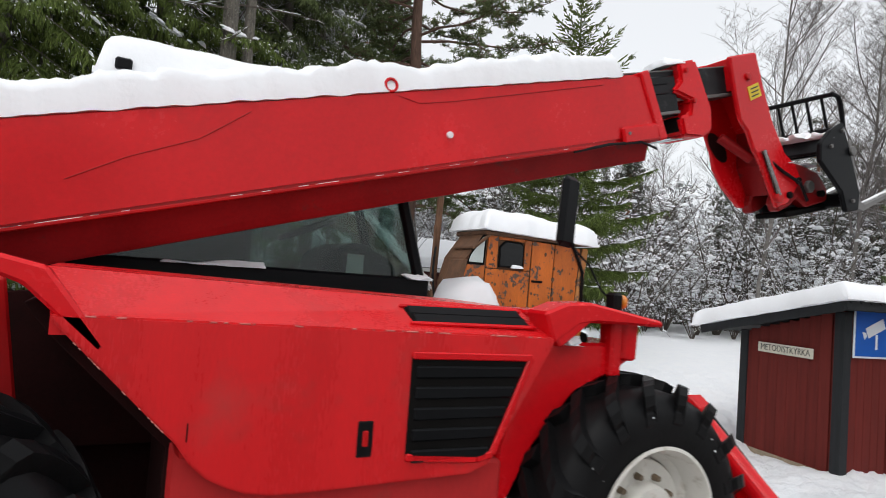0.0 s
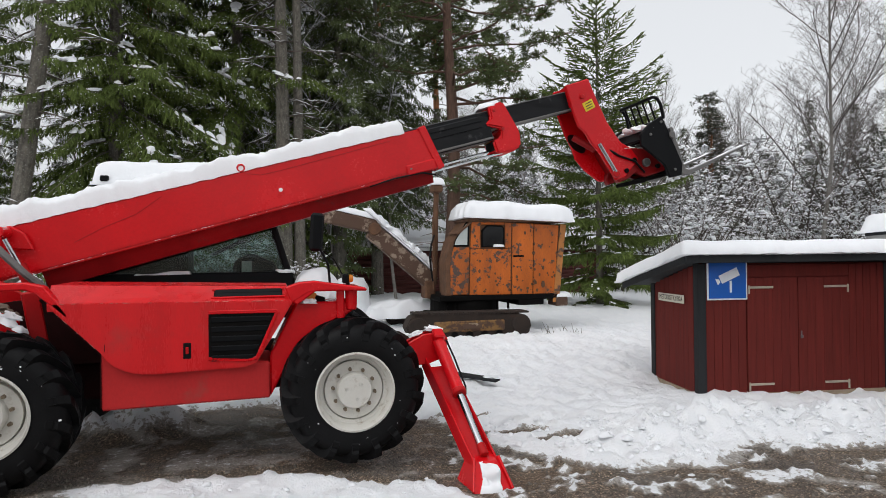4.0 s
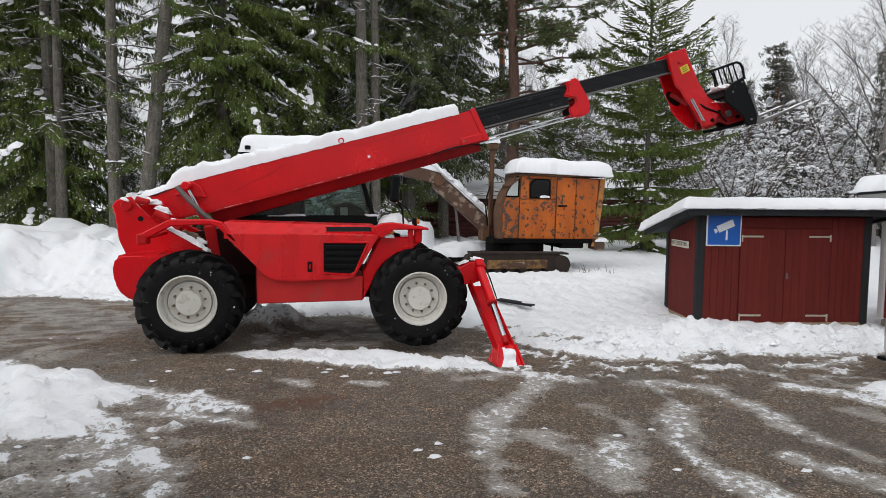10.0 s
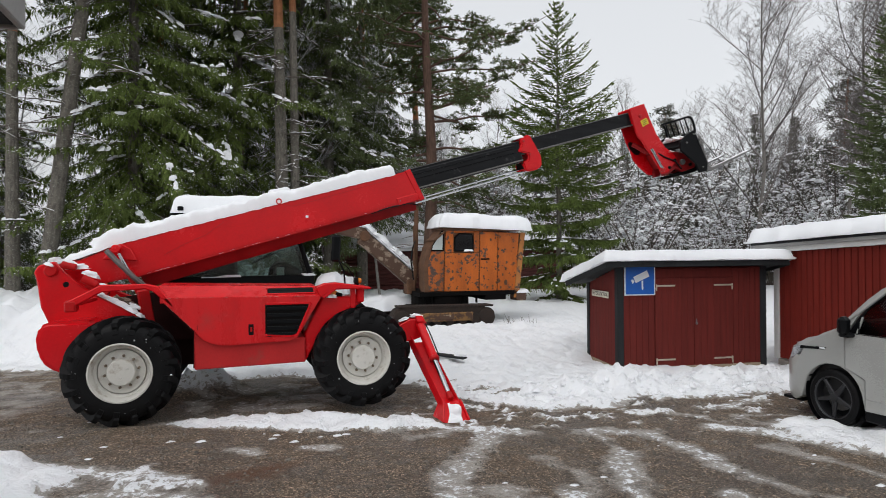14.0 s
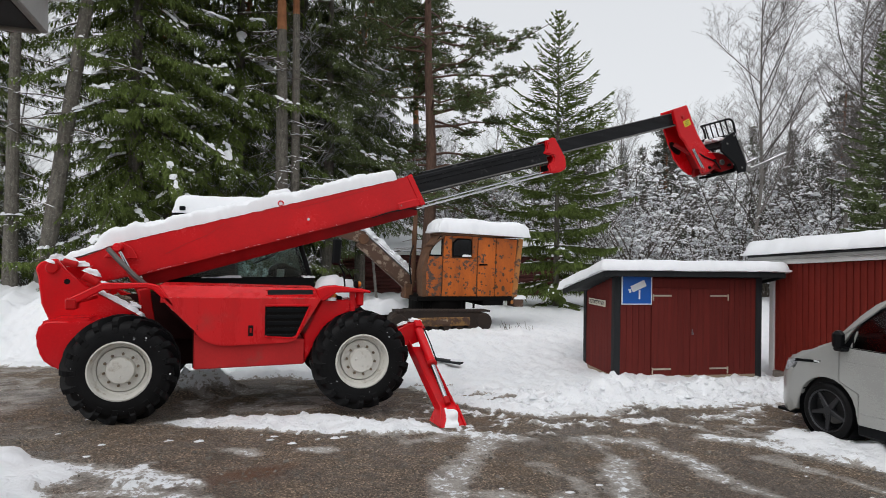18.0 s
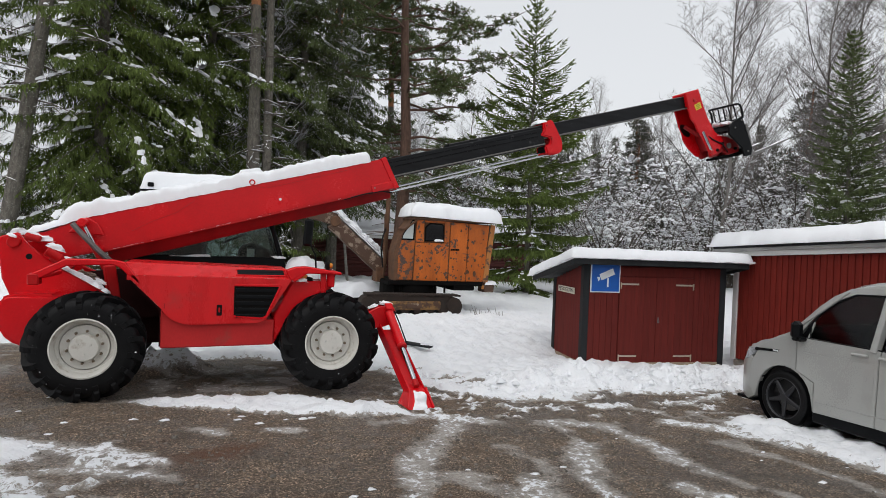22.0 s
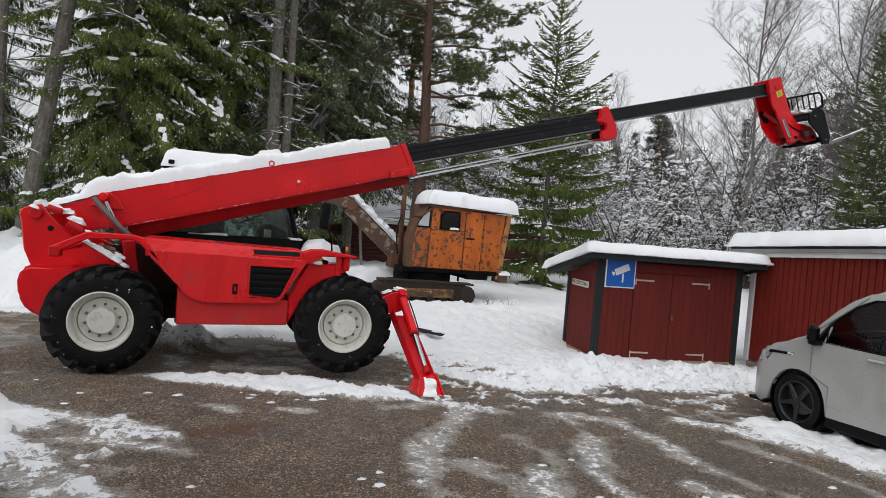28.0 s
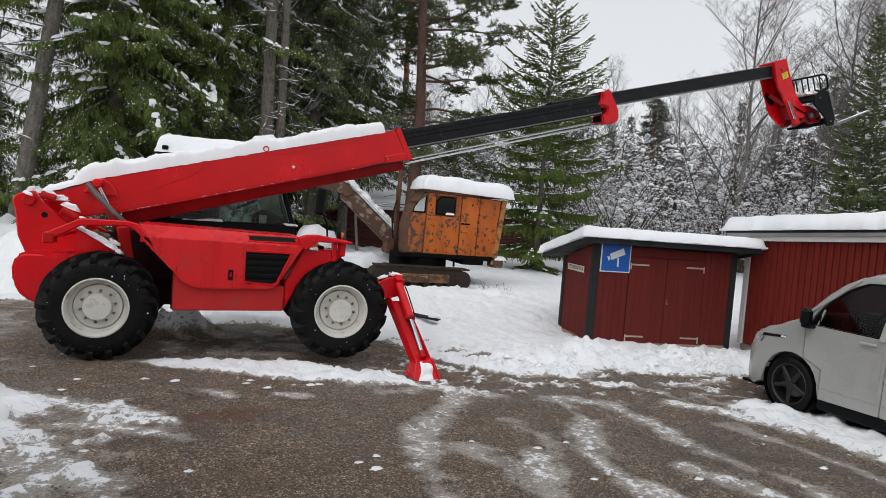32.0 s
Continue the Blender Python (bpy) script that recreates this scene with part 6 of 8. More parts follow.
    flank("wing_badge", [(0.44, 0.76), (0.80, 0.795), (0.84, 0.83), (0.46, 0.805)], -0.006, 0.012, BLACK, "black side trim strip")
    part("marker_lamp", box_between((FX - 0.012, NOSE - 0.82, 0.800), (FX - 0.004, NOSE - 0.74, 0.822), 0.003), SIGN_WHITE, t)
    for u in (c, 3.91):
        for side in (0, 1):
            m = pose(FX + 0.115 if side == 0 else FX + 1.785, NOSE - u, 0.225, 0, 0, -90 if side == 0 else 90)
            tyre = part("wheel", bm_at(lathe([(0.235, -0.09), (0.262, -0.108), (0.31, -0.112), (0.338, -0.095), (0.345, -0.06), (0.345, 0.08), (0.33, 0.11), (0.24, 0.11)], 48), m), RUBBER, t, "low-profile van tyre", True)
            part("rim", bm_at(lathe([(0.262, -0.104), (0.256, -0.110), (0.242, -0.10), (0.236, -0.02), (0.232, 0.08)], 48), m), ALLOY, tyre, "", True)
            part("brake_disc", bm_at(lathe([(0.165, 0.0), (0.165, 0.02), (0.0, 0.02)], 24), m), STEEL_GREY, tyre)
            part("wheel_back", bm_at(lathe([(0.24, 0.06), (0.0, 0.06)], 24), m), BLACK, tyre)
            for k in range(5):
                a = k * math.tau / 5 + 0.35
                sp = prism([(0.04, -0.034), (0.245, -0.020), (0.245, 0.020), (0.04, 0.034)], 0.03, Matrix(), 0.006)
                part("spoke", bm_at(sp, m @ pose(0, -0.088, 0, 0, math.degrees(a), 0)), ALLOY, tyre)
            part("hub_cap", bm_at(lathe([(0.0, -0.10), (0.05, -0.096), (0.06, -0.07), (0.06, 0.0)], 20), m), ALLOY, tyre, "", True)
    part("wheel_arch_lining", bm_at(lathe([(0.40, -0.10), (0.40, 0.25)], 32), pose(FX + 0.12, NOSE - c, 0.237, 0, 0, -90)), BLACK, t)


van()


# ---- rusted orange excavator ----
def excavator():
    t = thing("excavator", (6.6, 7.6, 0.1), "derelict orange excavator with rusty cab, boom and snow-capped roof", "excavator")
    for y0 in (6.55, 8.55):
        track = part("track", bm_at(prism([(4.78, 0.42), (4.88, 0.62), (5.06, 0.70), (7.16, 0.64), (7.38, 0.55), (7.46, 0.38), (7.40, 0.22), (7.20, 0.12), (5.10, 0.14), (4.86, 0.24)], 0.42, Matrix.Translation((0, y0, 0)), 0.02), Matrix()), TRACK, t, "rusty crawler track sunk in snow")
        part("track_frame", box_between((5.35, y0 - 0.03, 0.30), (6.85, y0 + 0.05, 0.52), 0.02), RUST_YELLOW, track)
        part("frame_plate", box_between((5.95, y0 - 0.05, 0.36), (6.35, y0 - 0.028, 0.47), 0.01), RUST_CREAM, track)
        for k in range(24):
            x = 4.95 + k * 0.102
            part("track_shoe", box_between((x, y0 - 0.03, 0.665 - 0.025 * k / 24), (x + 0.088, y0 + 0.45, 0.71 - 0.03 * k / 24), 0.006), TRACK, track)
            part("track_shoe", box_between((x, y0 - 0.03, 0.10), (x + 0.088, y0 + 0.45, 0.145), 0.006), TRACK, track)
        for x in (5.02, 7.22):
            part("sprocket", rod((x, y0 - 0.035, 0.41), (x, y0 + 0.45, 0.41), 0.21, None, 18, 0.02), TRACK, track)
        for k in range(5):
            part("track_roller", rod((5.45 + 0.32 * k, y0 - 0.04, 0.235), (5.45 + 0.32 * k, y0 + 0.42, 0.235), 0.075, None, 12), DARK_IRON, track)
    part("track_snow", bm_at(snow_slab(2.1, 0.9, 0.34, rough=0.16, nx=30, ny=14, lip=0.1, seed=71), pose(5.35, 8.55, 0.46)), SNOW, t, "", True)
    part("undercarriage", box_between((5.5, 6.9, 0.32), (6.9, 8.6, 0.62), 0.03), DARK_IRON, t)
    part("turntable", rod((6.35, 7.75, 0.60), (6.35, 7.75, 0.92), 0.75, None, 28, 0.02), DARK_IRON, t)
    part("deck", box_between((5.6, 6.98, 0.88), (8.30, 8.75, 1.00), 0.02), DARK_IRON, t)
    part("under_deck_box", box_between((7.35, 7.0, 0.76), (7.95, 8.4, 0.90), 0.02), DARK_IRON, t)
    for k, x in enumerate((5.75, 5.95, 6.9, 7.15)):
        part("hanging_pipe", rod((x, 7.1, 0.66 + 0.03 * (k % 2)), (x, 7.1, 0.9), 0.03, None, 8), DARK_IRON, t)
    house = [(5.82, 1.0), (8.30, 0.95), (8.46, 2.50), (6.25, 2.60), (5.92, 2.14), (5.80, 1.7)]
    body = part("cab_body", prism(house, 0.85, Matrix.Translation((0, 7.03, 0)), 0.03, 2), RUST, t, "orange sheet-metal cab with peeling rust spots")
    # side sheets, each a plate of its own, with the window cut between them
    def sheet(pts, x=0.0, material=ORANGE, name="side_panel"):
        return part(name, prism(pts, 0.03, Matrix.Translation((0, 7.0 + x, 0)), 0.008), material, body)
    sheet([(5.83, 1.02), (6.22, 1.02), (6.26, 2.03), (5.92, 2.04), (5.81, 1.7)], 0, ORANGE_RUSTY)
    sheet([(6.25, 1.01), (7.17, 1.0), (7.19, 1.98), (6.28, 1.98)], -0.004)
    sheet([(6.28, 1.99), (6.50, 1.99), (6.50, 2.56), (6.30, 2.57)], -0.004)
    sheet([(7.06, 1.99), (7.19, 1.99), (7.21, 2.54), (7.06, 2.545)], -0.004)
    sheet([(6.51, 2.50), (7.05, 2.49), (7.05, 2.55), (6.51, 2.56)], -0.004)
    sheet([(7.21, 1.0), (7.68, 0.99), (7.72, 2.52), (7.23, 2.535)])
    sheet([(7.70, 0.99), (8.20, 0.98), (8.32, 2.48), (7.74, 2.515)], 0.003)
    sheet([(8.15, 0.80), (8.30, 0.80), (8.49, 2.50), (8.36, 2.51)], -0.02, ORANGE_POST, "corner_post")
    frame_pts = [(6.52, 2.02), (7.04, 2.02), (7.04, 2.42), (6.98, 2.48), (6.64, 2.49), (6.52, 2.38)]
    part("window_frame", prism(frame_pts, 0.02, Matrix.Translation((0, 6.985, 0)), 0.004), DARK_IRON, body)
    part("window_pane", prism([(6.55, 2.05), (7.01, 2.05), (7.01, 2.41), (6.96, 2.45), (6.66, 2.46), (6.55, 2.36)], 0.008, Matrix.Translation((0, 6.979, 0)), 0), BLACK_PANE, body)
    part("front_side_window", prism([(5.90, 2.03), (6.24, 2.03), (6.26, 2.56), (6.18, 2.55), (5.94, 2.18)], 0.02, Matrix.Translation((0, 6.99, 0)), 0.006), DARK_IRON, body)
    part("front_side_pane", prism([(5.925, 2.07), (6.20, 2.07), (6.215, 2.52), (6.18, 2.51), (5.955, 2.17)], 0.008, Matrix.Translation((0, 6.979, 0)), 0), PALE_PANE, body, "cab pane painted pale as if lit by snow")
    part("window_snow", bm_at(snow_slab(0.26, 0.05, 0.05, rough=0.2, nx=10, ny=4, seed=2), pose(6.9, 6.97, 2.03)), SNOW, body, "", True)
    part("door_handle", box_between((7.24, 6.975, 1.80), (7.48, 6.998, 1.84), 0.006), DARK_IRON, body)
    rsp = random.Random(8)
    spots = bmesh.new()
    for k in range(70):
        x, z = rsp.uniform(6.3, 8.25), 1.05 + 1.35 * rsp.random() ** 1.4
        if 6.5 < x < 7.06 and z > 1.98:
            continue
        r = rsp.uniform(0.010, 0.030) * (1.7 if rsp.random() < 0.12 else 1)
        bmesh.ops.create_cone(spots, cap_ends=True, segments=9, radius1=r, radius2=r, depth=0.004, matrix=pose(x, 6.993, z, 90, 0, 0) @ Matrix.Diagonal((1, rsp.uniform(0.8, 1.7), 1, 1)))
    part("rust_spots", spots, RUST, body, "scattered dark rust spots")["kind"] = "stuff"
    part("front_face", prism([(5.74, 1.0), (5.84, 1.0), (5.84, 1.70), (5.92, 2.10), (5.84, 2.10), (5.72, 1.7)], 0.45, Matrix.Translation((0, 7.0, 0)), 0.01), RUST, body)
    part("front_visor", beam((6.30, 7.3, 2.56), (5.98, 7.3, 2.30), 0.72, 0.05, 0.015, (0, 0, 1)), RUST, t)
    part("roof_edge", box_between((6.2, 6.94, 2.55), (8.56, 8.0, 2.63), 0.02), RUST, t)
    part("roof_snow", bm_at(snow_slab(2.50, 1.30, 0.38, rough=0.04, nx=56, ny=28, lip=0.06, seed=12), pose(7.36, 7.47, 2.60, 0, 2.2, 0)), SNOW, t, "deep rounded snow cap on the cab", True)
    part("rear_step", box_between((8.22, 6.95, 0.72), (8.50, 7.4, 0.92), 0.02), RUST_CREAM, t)
    part("step_snow", bm_at(snow_slab(0.36, 0.4, 0.09, rough=0.1, nx=10, ny=10, seed=18), pose(8.42, 7.15, 0.92)), SNOW, t, "", True)
    # boom and dipper in front of the cab
    part("boom_foot", box_between((5.48, 7.80, 0.9), (5.72, 8.20, 1.30), 0.03), RUST, t)
    part("main_boom", beam((5.70, 8.0, 1.22), (4.32, 8.0, 2.42), 0.30, 0.36, 0.03), RUST_CREAM, t, "cream boom arm flaking to rust")
    part("dipper", beam((4.45, 8.0, 2.48), (2.5, 8.0, 2.92), 0.26, 0.30, 0.03), RUST_CREAM, t)
    part("elbow", rod((4.38, 7.8, 2.44), (4.38, 8.2, 2.44), 0.14, None, 16, 0.02), RUST, t)
    part("bucket", prism([(2.55, 2.75), (2.75, 3.15), (2.45, 3.55), (2.05, 3.45), (1.85, 3.1), (2.1, 2.9)], 0.7, Matrix.Translation((0, 7.65, 0)), 0.03), RUST, t, "rusty bucket with snow")
    part("bucket_snow", bm_at(snow_slab(0.55, 0.7, 0.12, rough=0.1, nx=12, ny=12, seed=22), pose(2.25, 8.0, 3.50, 0, -12, 0)), SNOW, t, "", True)
    part("boom_arm_snow", bm_at(snow_slab(1.75, 0.28, 0.14, rough=0.1, nx=30, ny=8, seed=23), pose(5.10, 8.0, 2.02, 0, 41, 0)), SNOW, t, "", True)
    part("dipper_snow", bm_at(snow_slab(1.95, 0.26, 0.12, rough=0.1, nx=30, ny=8, seed=24), pose(3.5, 8.0, 2.86, 0, 12.7, 0)), SNOW, t, "", True)
    for k in range(9):
        f = k / 8
        part("arm_snow_lump", bm_at(snow_lump(0.15 + 0.05 * (k % 3), 0.16, 0.11 + 0.03 * (k % 2), 60 + k, 0.35), pose(5.62 - 1.25 * f, 7.97, 1.62 + 1.08 * f, 0, 41, 0)), SNOW, t, "", True)
    part("mast", rod((5.72, 7.9, 1.2), (5.78, 7.9, 3.30), 0.065, 0.06, 10), RUST, t, "rusty upright strut")
    part("mast_head", box_between((5.66, 7.75, 3.25), (5.90, 8.05, 3.42), 0.03), RUST, t)
    part("mast_snow", bm_at(snow_slab(0.32, 0.36, 0.16, rough=0.06, nx=12, ny=12, seed=25), pose(5.78, 7.9, 3.42)), SNOW, t, "", True)
    part("guide_rod", rod((5.62, 7.6, 1.1), (5.70, 7.9, 2.7), 0.022, None, 6), RUST, t)
    part("hose", tube([(5.55, 7.4, 1.3), (5.50, 7.45, 1.8), (5.58, 7.6, 2.1), (5.7, 7.8, 2.3)], 0.02, 6), BLACK, t)
    mound = thing("snow_covered_stump", (4.0, 9.2, 0.2), "stump buried under a round cap of snow", "stump")
    part("stump", rod((4.0, 9.2, 0.1), (4.0, 9.2, 0.80), 0.30, 0.26, 14), DARK_IRON, mound)
    part("snow_cap", bm_at(snow_lump(0.56, 0.54, 1.0, 2, 0.10), Matrix.Translation((4.0, 9.2, 0.40))), SNOW, mound, "", True)
    part("snow_cap", bm_at(snow_lump(0.24, 0.22, 0.20, 5, 0.3), Matrix.Translation((4.36, 8.95, 0.42))), SNOW, mound, "", True)


excavator()


# ---- low log building behind the excavator, and the eave over the camera's side ----
def log_cabin():
    t = thing("log_cabin", (9.0, 19.0, 0.2), "low dark red log building with a snowy roof", "cabin")
    for k in range(11):
        part("log", rod((3.0, 19.0, 0.25 + k * 0.17), (16.0, 19.0, 0.25 + k * 0.17), 0.095, None, 10), LOG, t)
    part("gable", box_between((2.95, 19.05, 0.1), (16.05, 23.0, 2.05), 0.02), LOG, t)
    part("eave_board", box_between((2.6, 18.5, 2.02), (16.4, 18.55, 2.18), 0.01), WHITE_PAINT, t)
    R = pose(9.5, 18.5, 2.15, 20, 0, 0)
    part("cabin_roof", bm_at(box((13.9, 3.0, 0.08), pose(0, 1.5, 0), 0.01), R), TAR, t)
    part("cabin_snow", bm_at(snow_slab(14.0, 3.1, 0.28, rough=0.03, nx=60, ny=16, seed=41), R @ pose(0, 1.5, 0.04)), SNOW, t, "", True)


log_cabin()


def porch():
    E = Vector((0.59, -5.35, 2.98))
    t = thing("porch_roof", (-1.5, -7.0, 0.2), "dark timber porch eave edged with grey metal and snow", "porch")
    part("soffit", box_between((-4.0, -9.5, E.z), (E.x - 0.03, E.y, E.z + 0.05), 0.01), TAR, t)
    part("gable_trim", box_between((E.x - 0.03, -9.5, E.z - 0.01), (E.x + 0.0, E.y + 0.01, E.z + 0.17), 0.006), GREY_WOOD, t)
    part("eave_trim", box_between((-4.0, E.y, E.z - 0.01), (E.x - 0.03, E.y + 0.03, E.z + 0.17), 0.006), GREY_WOOD, t)
    part("porch_snow", bm_at(snow_slab(4.7, 4.2, 0.2, rough=0.05, nx=30, ny=30, seed=51), pose(-1.72, -7.42, E.z + 0.15)), SNOW, t, "", True)
    for y in (-6.2, -9.3):
        part("porch_post", box_between((-3.2, y, 0.0), (-3.06, y + 0.14, E.z), 0.01), TAR, t)
    part("porch_wall", box_between((-4.0, -9.6, 0.0), (-3.85, -6.0, E.z), 0.01), BARN_RED, t)


porch()


def board_on_snow():
    x, y = 5.2, 3.5
    b = thing("board", (x, y, ground_z(x, y)), "short black board half buried in snow", "board")
    part("plank", bm_at(box((0.78, 0.15, 0.04), Matrix(), 0.006), pose(x, y, ground_z(x, y) + 0.035, 3, 2, -48)), TAR, b)
    part("plank_snow", bm_at(snow_lump(0.16, 0.05, 0.03, 2, 0.4), pose(x + 0.20, y - 0.21, ground_z(x, y) + 0.05, 0, 0, -48)), SNOW, b, "", True)


board_on_snow()


def dead_grass():
    rnd = random.Random(4)
    bm = bmesh.new()
    for k in range(22):
        x, y = 7.9 + rnd.uniform(-0.35, 0.5), 6.2 + rnd.uniform(-0.1, 0.2)
        z = ground_z(x, y) - 0.03
        d = Vector((rnd.uniform(-0.5, 0.5), rnd.uniform(-0.2, 0.2), rnd.uniform(0.4, 1))) * rnd.uniform(0.12, 0.3)
        add_rod(bm, (x, y, z), Vector((x, y, z)) + d, 0.006, 0.003, 4)
    tagged(link_mesh("dead_grass", bm, TWIG_DARK), "dry brown stalks sticking out of the snow", "grass", kind="stuff")


dead_grass()

# ---- trees ----
class Soup:
    """Gathers loose quads and triangles for one mesh."""

    def __init__(self):
        self.v, self.f = [], []

    def quad(self, a, b, c, d):
        n = len(self.v)
        self.v += [a, b, c, d]
        self.f.append((n, n + 1, n + 2, n + 3))

    def limb(self, pts, r0, r1, seg=5):
        n0 = len(self.v)
        last = None
        for i, p in enumerate(pts):
            d = (pts[min(i + 1, len(pts) - 1)] - pts[max(i - 1, 0)]).normalized()
            u = d.orthogonal().normalized() if last is None else (last - d * last.dot(d)).normalized()
            last, w = u, d.cross(u)
            r = r0 + (r1 - r0) * i / (len(pts) - 1)
            self.v += [p + (u * math.cos(k * math.tau / seg) + w * math.sin(k * math.tau / seg)) * r for k in range(seg)]
        for i in range(len(pts) - 1):
            for k in range(seg):
                a, b = n0 + i * seg, n0 + (i + 1) * seg
                self.f.append((a + k, a + (k + 1) % seg, b + (k + 1) % seg, b + k))

    def spray(self, p, d, length, width, rnd, side=Vector((0, 0, 1))):
        """A needle spray: a narrow kite bent along its middle."""
        s = d.cross(side)
        if s.length < 1e-3:
            s = d.orthogonal()
        s = s.normalized() * width
        n = len(self.v)
        mid = p + d * length * 0.45
        self.v += [p, mid + s + side * 0.02, p + d * length, mid - s + side * 0.02]
        self.f += [(n, n + 1, n + 2), (n, n + 2, n + 3)]

    def lump(self, p, rx, rz, rnd, d=None, k=None):
        """A flattened clump of snow."""
        n = len(self.v)
        d = d or Vector((1, 0, 0))
        s = Vector((-d.y, d.x, 0))
        s = s.normalized() if s.length > 1e-3 else Vector((0, 1, 0))
        k = k or rnd.uniform(0.45, 0.8)
        self.v += [p + d * rx, p + s * rx * k, p - d * rx, p - s * rx * k, p + Vector((0, 0, rz)) + d * rx * 0.1]
        for a, b in ((0, 1), (1, 2), (2, 3), (3, 0)):
            self.f.append((n + a, n + b, n + 4))

    def clod(self, p, rx, rz, rnd, d):
        """A rounded cushion of snow, longer along d."""
        n, s = len(self.v), Vector((-d.y, d.x, 0))
        s = s.normalized() if s.length > 1e-3 else Vector((0, 1, 0))
        k = rnd.uniform(0.5, 0.9)
        for f, g in ((1.0, 0.0), (0.72, 0.7)):
            for i in range(6):
                a = i * math.tau / 6
                q = rx * f * rnd.uniform(0.75, 1.25)
                self.v.append(p + d * q * math.cos(a) + s * q * k * math.sin(a) + Vector((0, 0, rz * g)))
        self.v.append(p + Vector((0, 0, rz)))
        for i in range(6):
            j = (i + 1) % 6
            self.f.append((n + i, n + j, n + 6 + j, n + 6 + i))
            self.f.append((n + 6 + i, n + 6 + j, n + 12))

    def mesh(self, name, material, smooth=False):
        return mesh_np(name, self.v, self.f, material, smooth)


def spruce_meshes(seed, h, reach, start, dense=1.0, snow=0.3, droop=0.5, needle=NEEDLE, spray_len=0.42, fat=1.0):
    rnd = random.Random(seed)
    wood, green, white = Soup(), Soup(), Soup()
    up = Vector((0, 0, 1))
    lean = Vector((rnd.uniform(-0.15, 0.15), rnd.uniform(-0.15, 0.15), 0))
    trunk = [Vector((0, 0, -0.3)) + lean * (z / h) ** 2 * h * 0.1 + Vector((0, 0, z)) for z in [h * k / 9 for k in range(10)]]
    r0 = 0.013 * h + 0.06
    wood.limb(trunk, r0, 0.015, 9)
    z = start
    while z < h - 0.25:
        f = 1 - z / h
        n = rnd.randint(4, 6)
        a0 = rnd.uniform(0, math.tau)
        for k in range(n):
            a = a0 + k * math.tau / n + rnd.uniform(-0.3, 0.3)
            L = reach * min(1.0, f * fat) ** 0.8 * rnd.uniform(0.5, 1.12) + 0.15
            out = Vector((math.cos(a), math.sin(a), 0))
            sag = droop * rnd.uniform(0.55, 1.25)
            twist = Vector((-out.y, out.x, 0)) * L * rnd.uniform(-0.22, 0.22)
            pts = []
            for i in range(6):
                t = i / 5
                pts.append(Vector((0, 0, z)) + out * L * t + twist * t * t + up * L * (-sag * t * t + 0.10 * t + 0.22 * sag * t ** 4))
            wood.limb(pts, 0.008 + 0.012 * f, 0.004, 3)
            load = 3.2 * rnd.random() ** 2.2
            m = max(3, int(L / 0.10 * dense))
            for i in range(m):
                t = (i + rnd.random()) / m
                if t < 0.05:
                    continue
                q = min(4, int(t * 5))
                p = pts[q].lerp(pts[q + 1], t * 5 - q)
                d = (pts[q + 1] - pts[q]).normalized()
                side = d.cross(up).normalized()
                for sg in (-1, 1):
                    if rnd.random() < 0.1:
                        continue
                    hang = rnd.uniform(0.05, 0.8)
                    w = (side * sg * rnd.uniform(0.5, 1.2) + d * rnd.uniform(0.1, 1.2) + Vector((rnd.uniform(-0.4, 0.4), rnd.uniform(-0.4, 0.4), 0)) - up * hang * (2.4 if droop > 0.4 else 0.8)).normalized()
                    ln = spray_len * rnd.uniform(0.6, 1.25) * (1 - 0.35 * t) * (0.8 + 0.3 * f)
                    green.spray(p, w, ln, ln * rnd.uniform(0.09, 0.15), rnd)
                    if rnd.random() < 0.5:
                        v = (w + Vector((rnd.uniform(-0.6, 0.6), rnd.uniform(-0.6, 0.6), -rnd.uniform(0.3, 1.0)))).normalized()
                        green.spray(p + w * ln * 0.3, v, ln * 0.75, ln * 0.09, rnd)
                if rnd.random() < snow * 0.5 * load:
                    r = rnd.uniform(0.016, 0.05) * (2.9 if rnd.random() < 0.20 else 1)
                    o = side * rnd.uniform(-0.18, 0.18) * (1 - t * 0.5)
                    for j in range(rnd.randint(2, 5)):
                        g = o + d * rnd.uniform(-0.12, 0.12) + side * rnd.uniform(-0.08, 0.08)
                        white.lump(p + up * rnd.uniform(-0.01, 0.03) + g - up * abs(o.length) * 0.4, r * rnd.uniform(0.6, 1.2), r * 0.6, rnd, (d + side * rnd.uniform(-0.9, 0.9)).normalized())
        z += rnd.uniform(0.22, 0.40) / dense ** 0.3 * (0.75 + 0.5 * f) * 0.8
    green.spray(Vector((0, 0, h - 0.9)), up, 1.0, 0.05, rnd, Vector((1, 0, 0)))
    return wood.mesh("trunk", BARK), green.mesh("crown", needle), white.mesh("snow", SNOW_FINE)


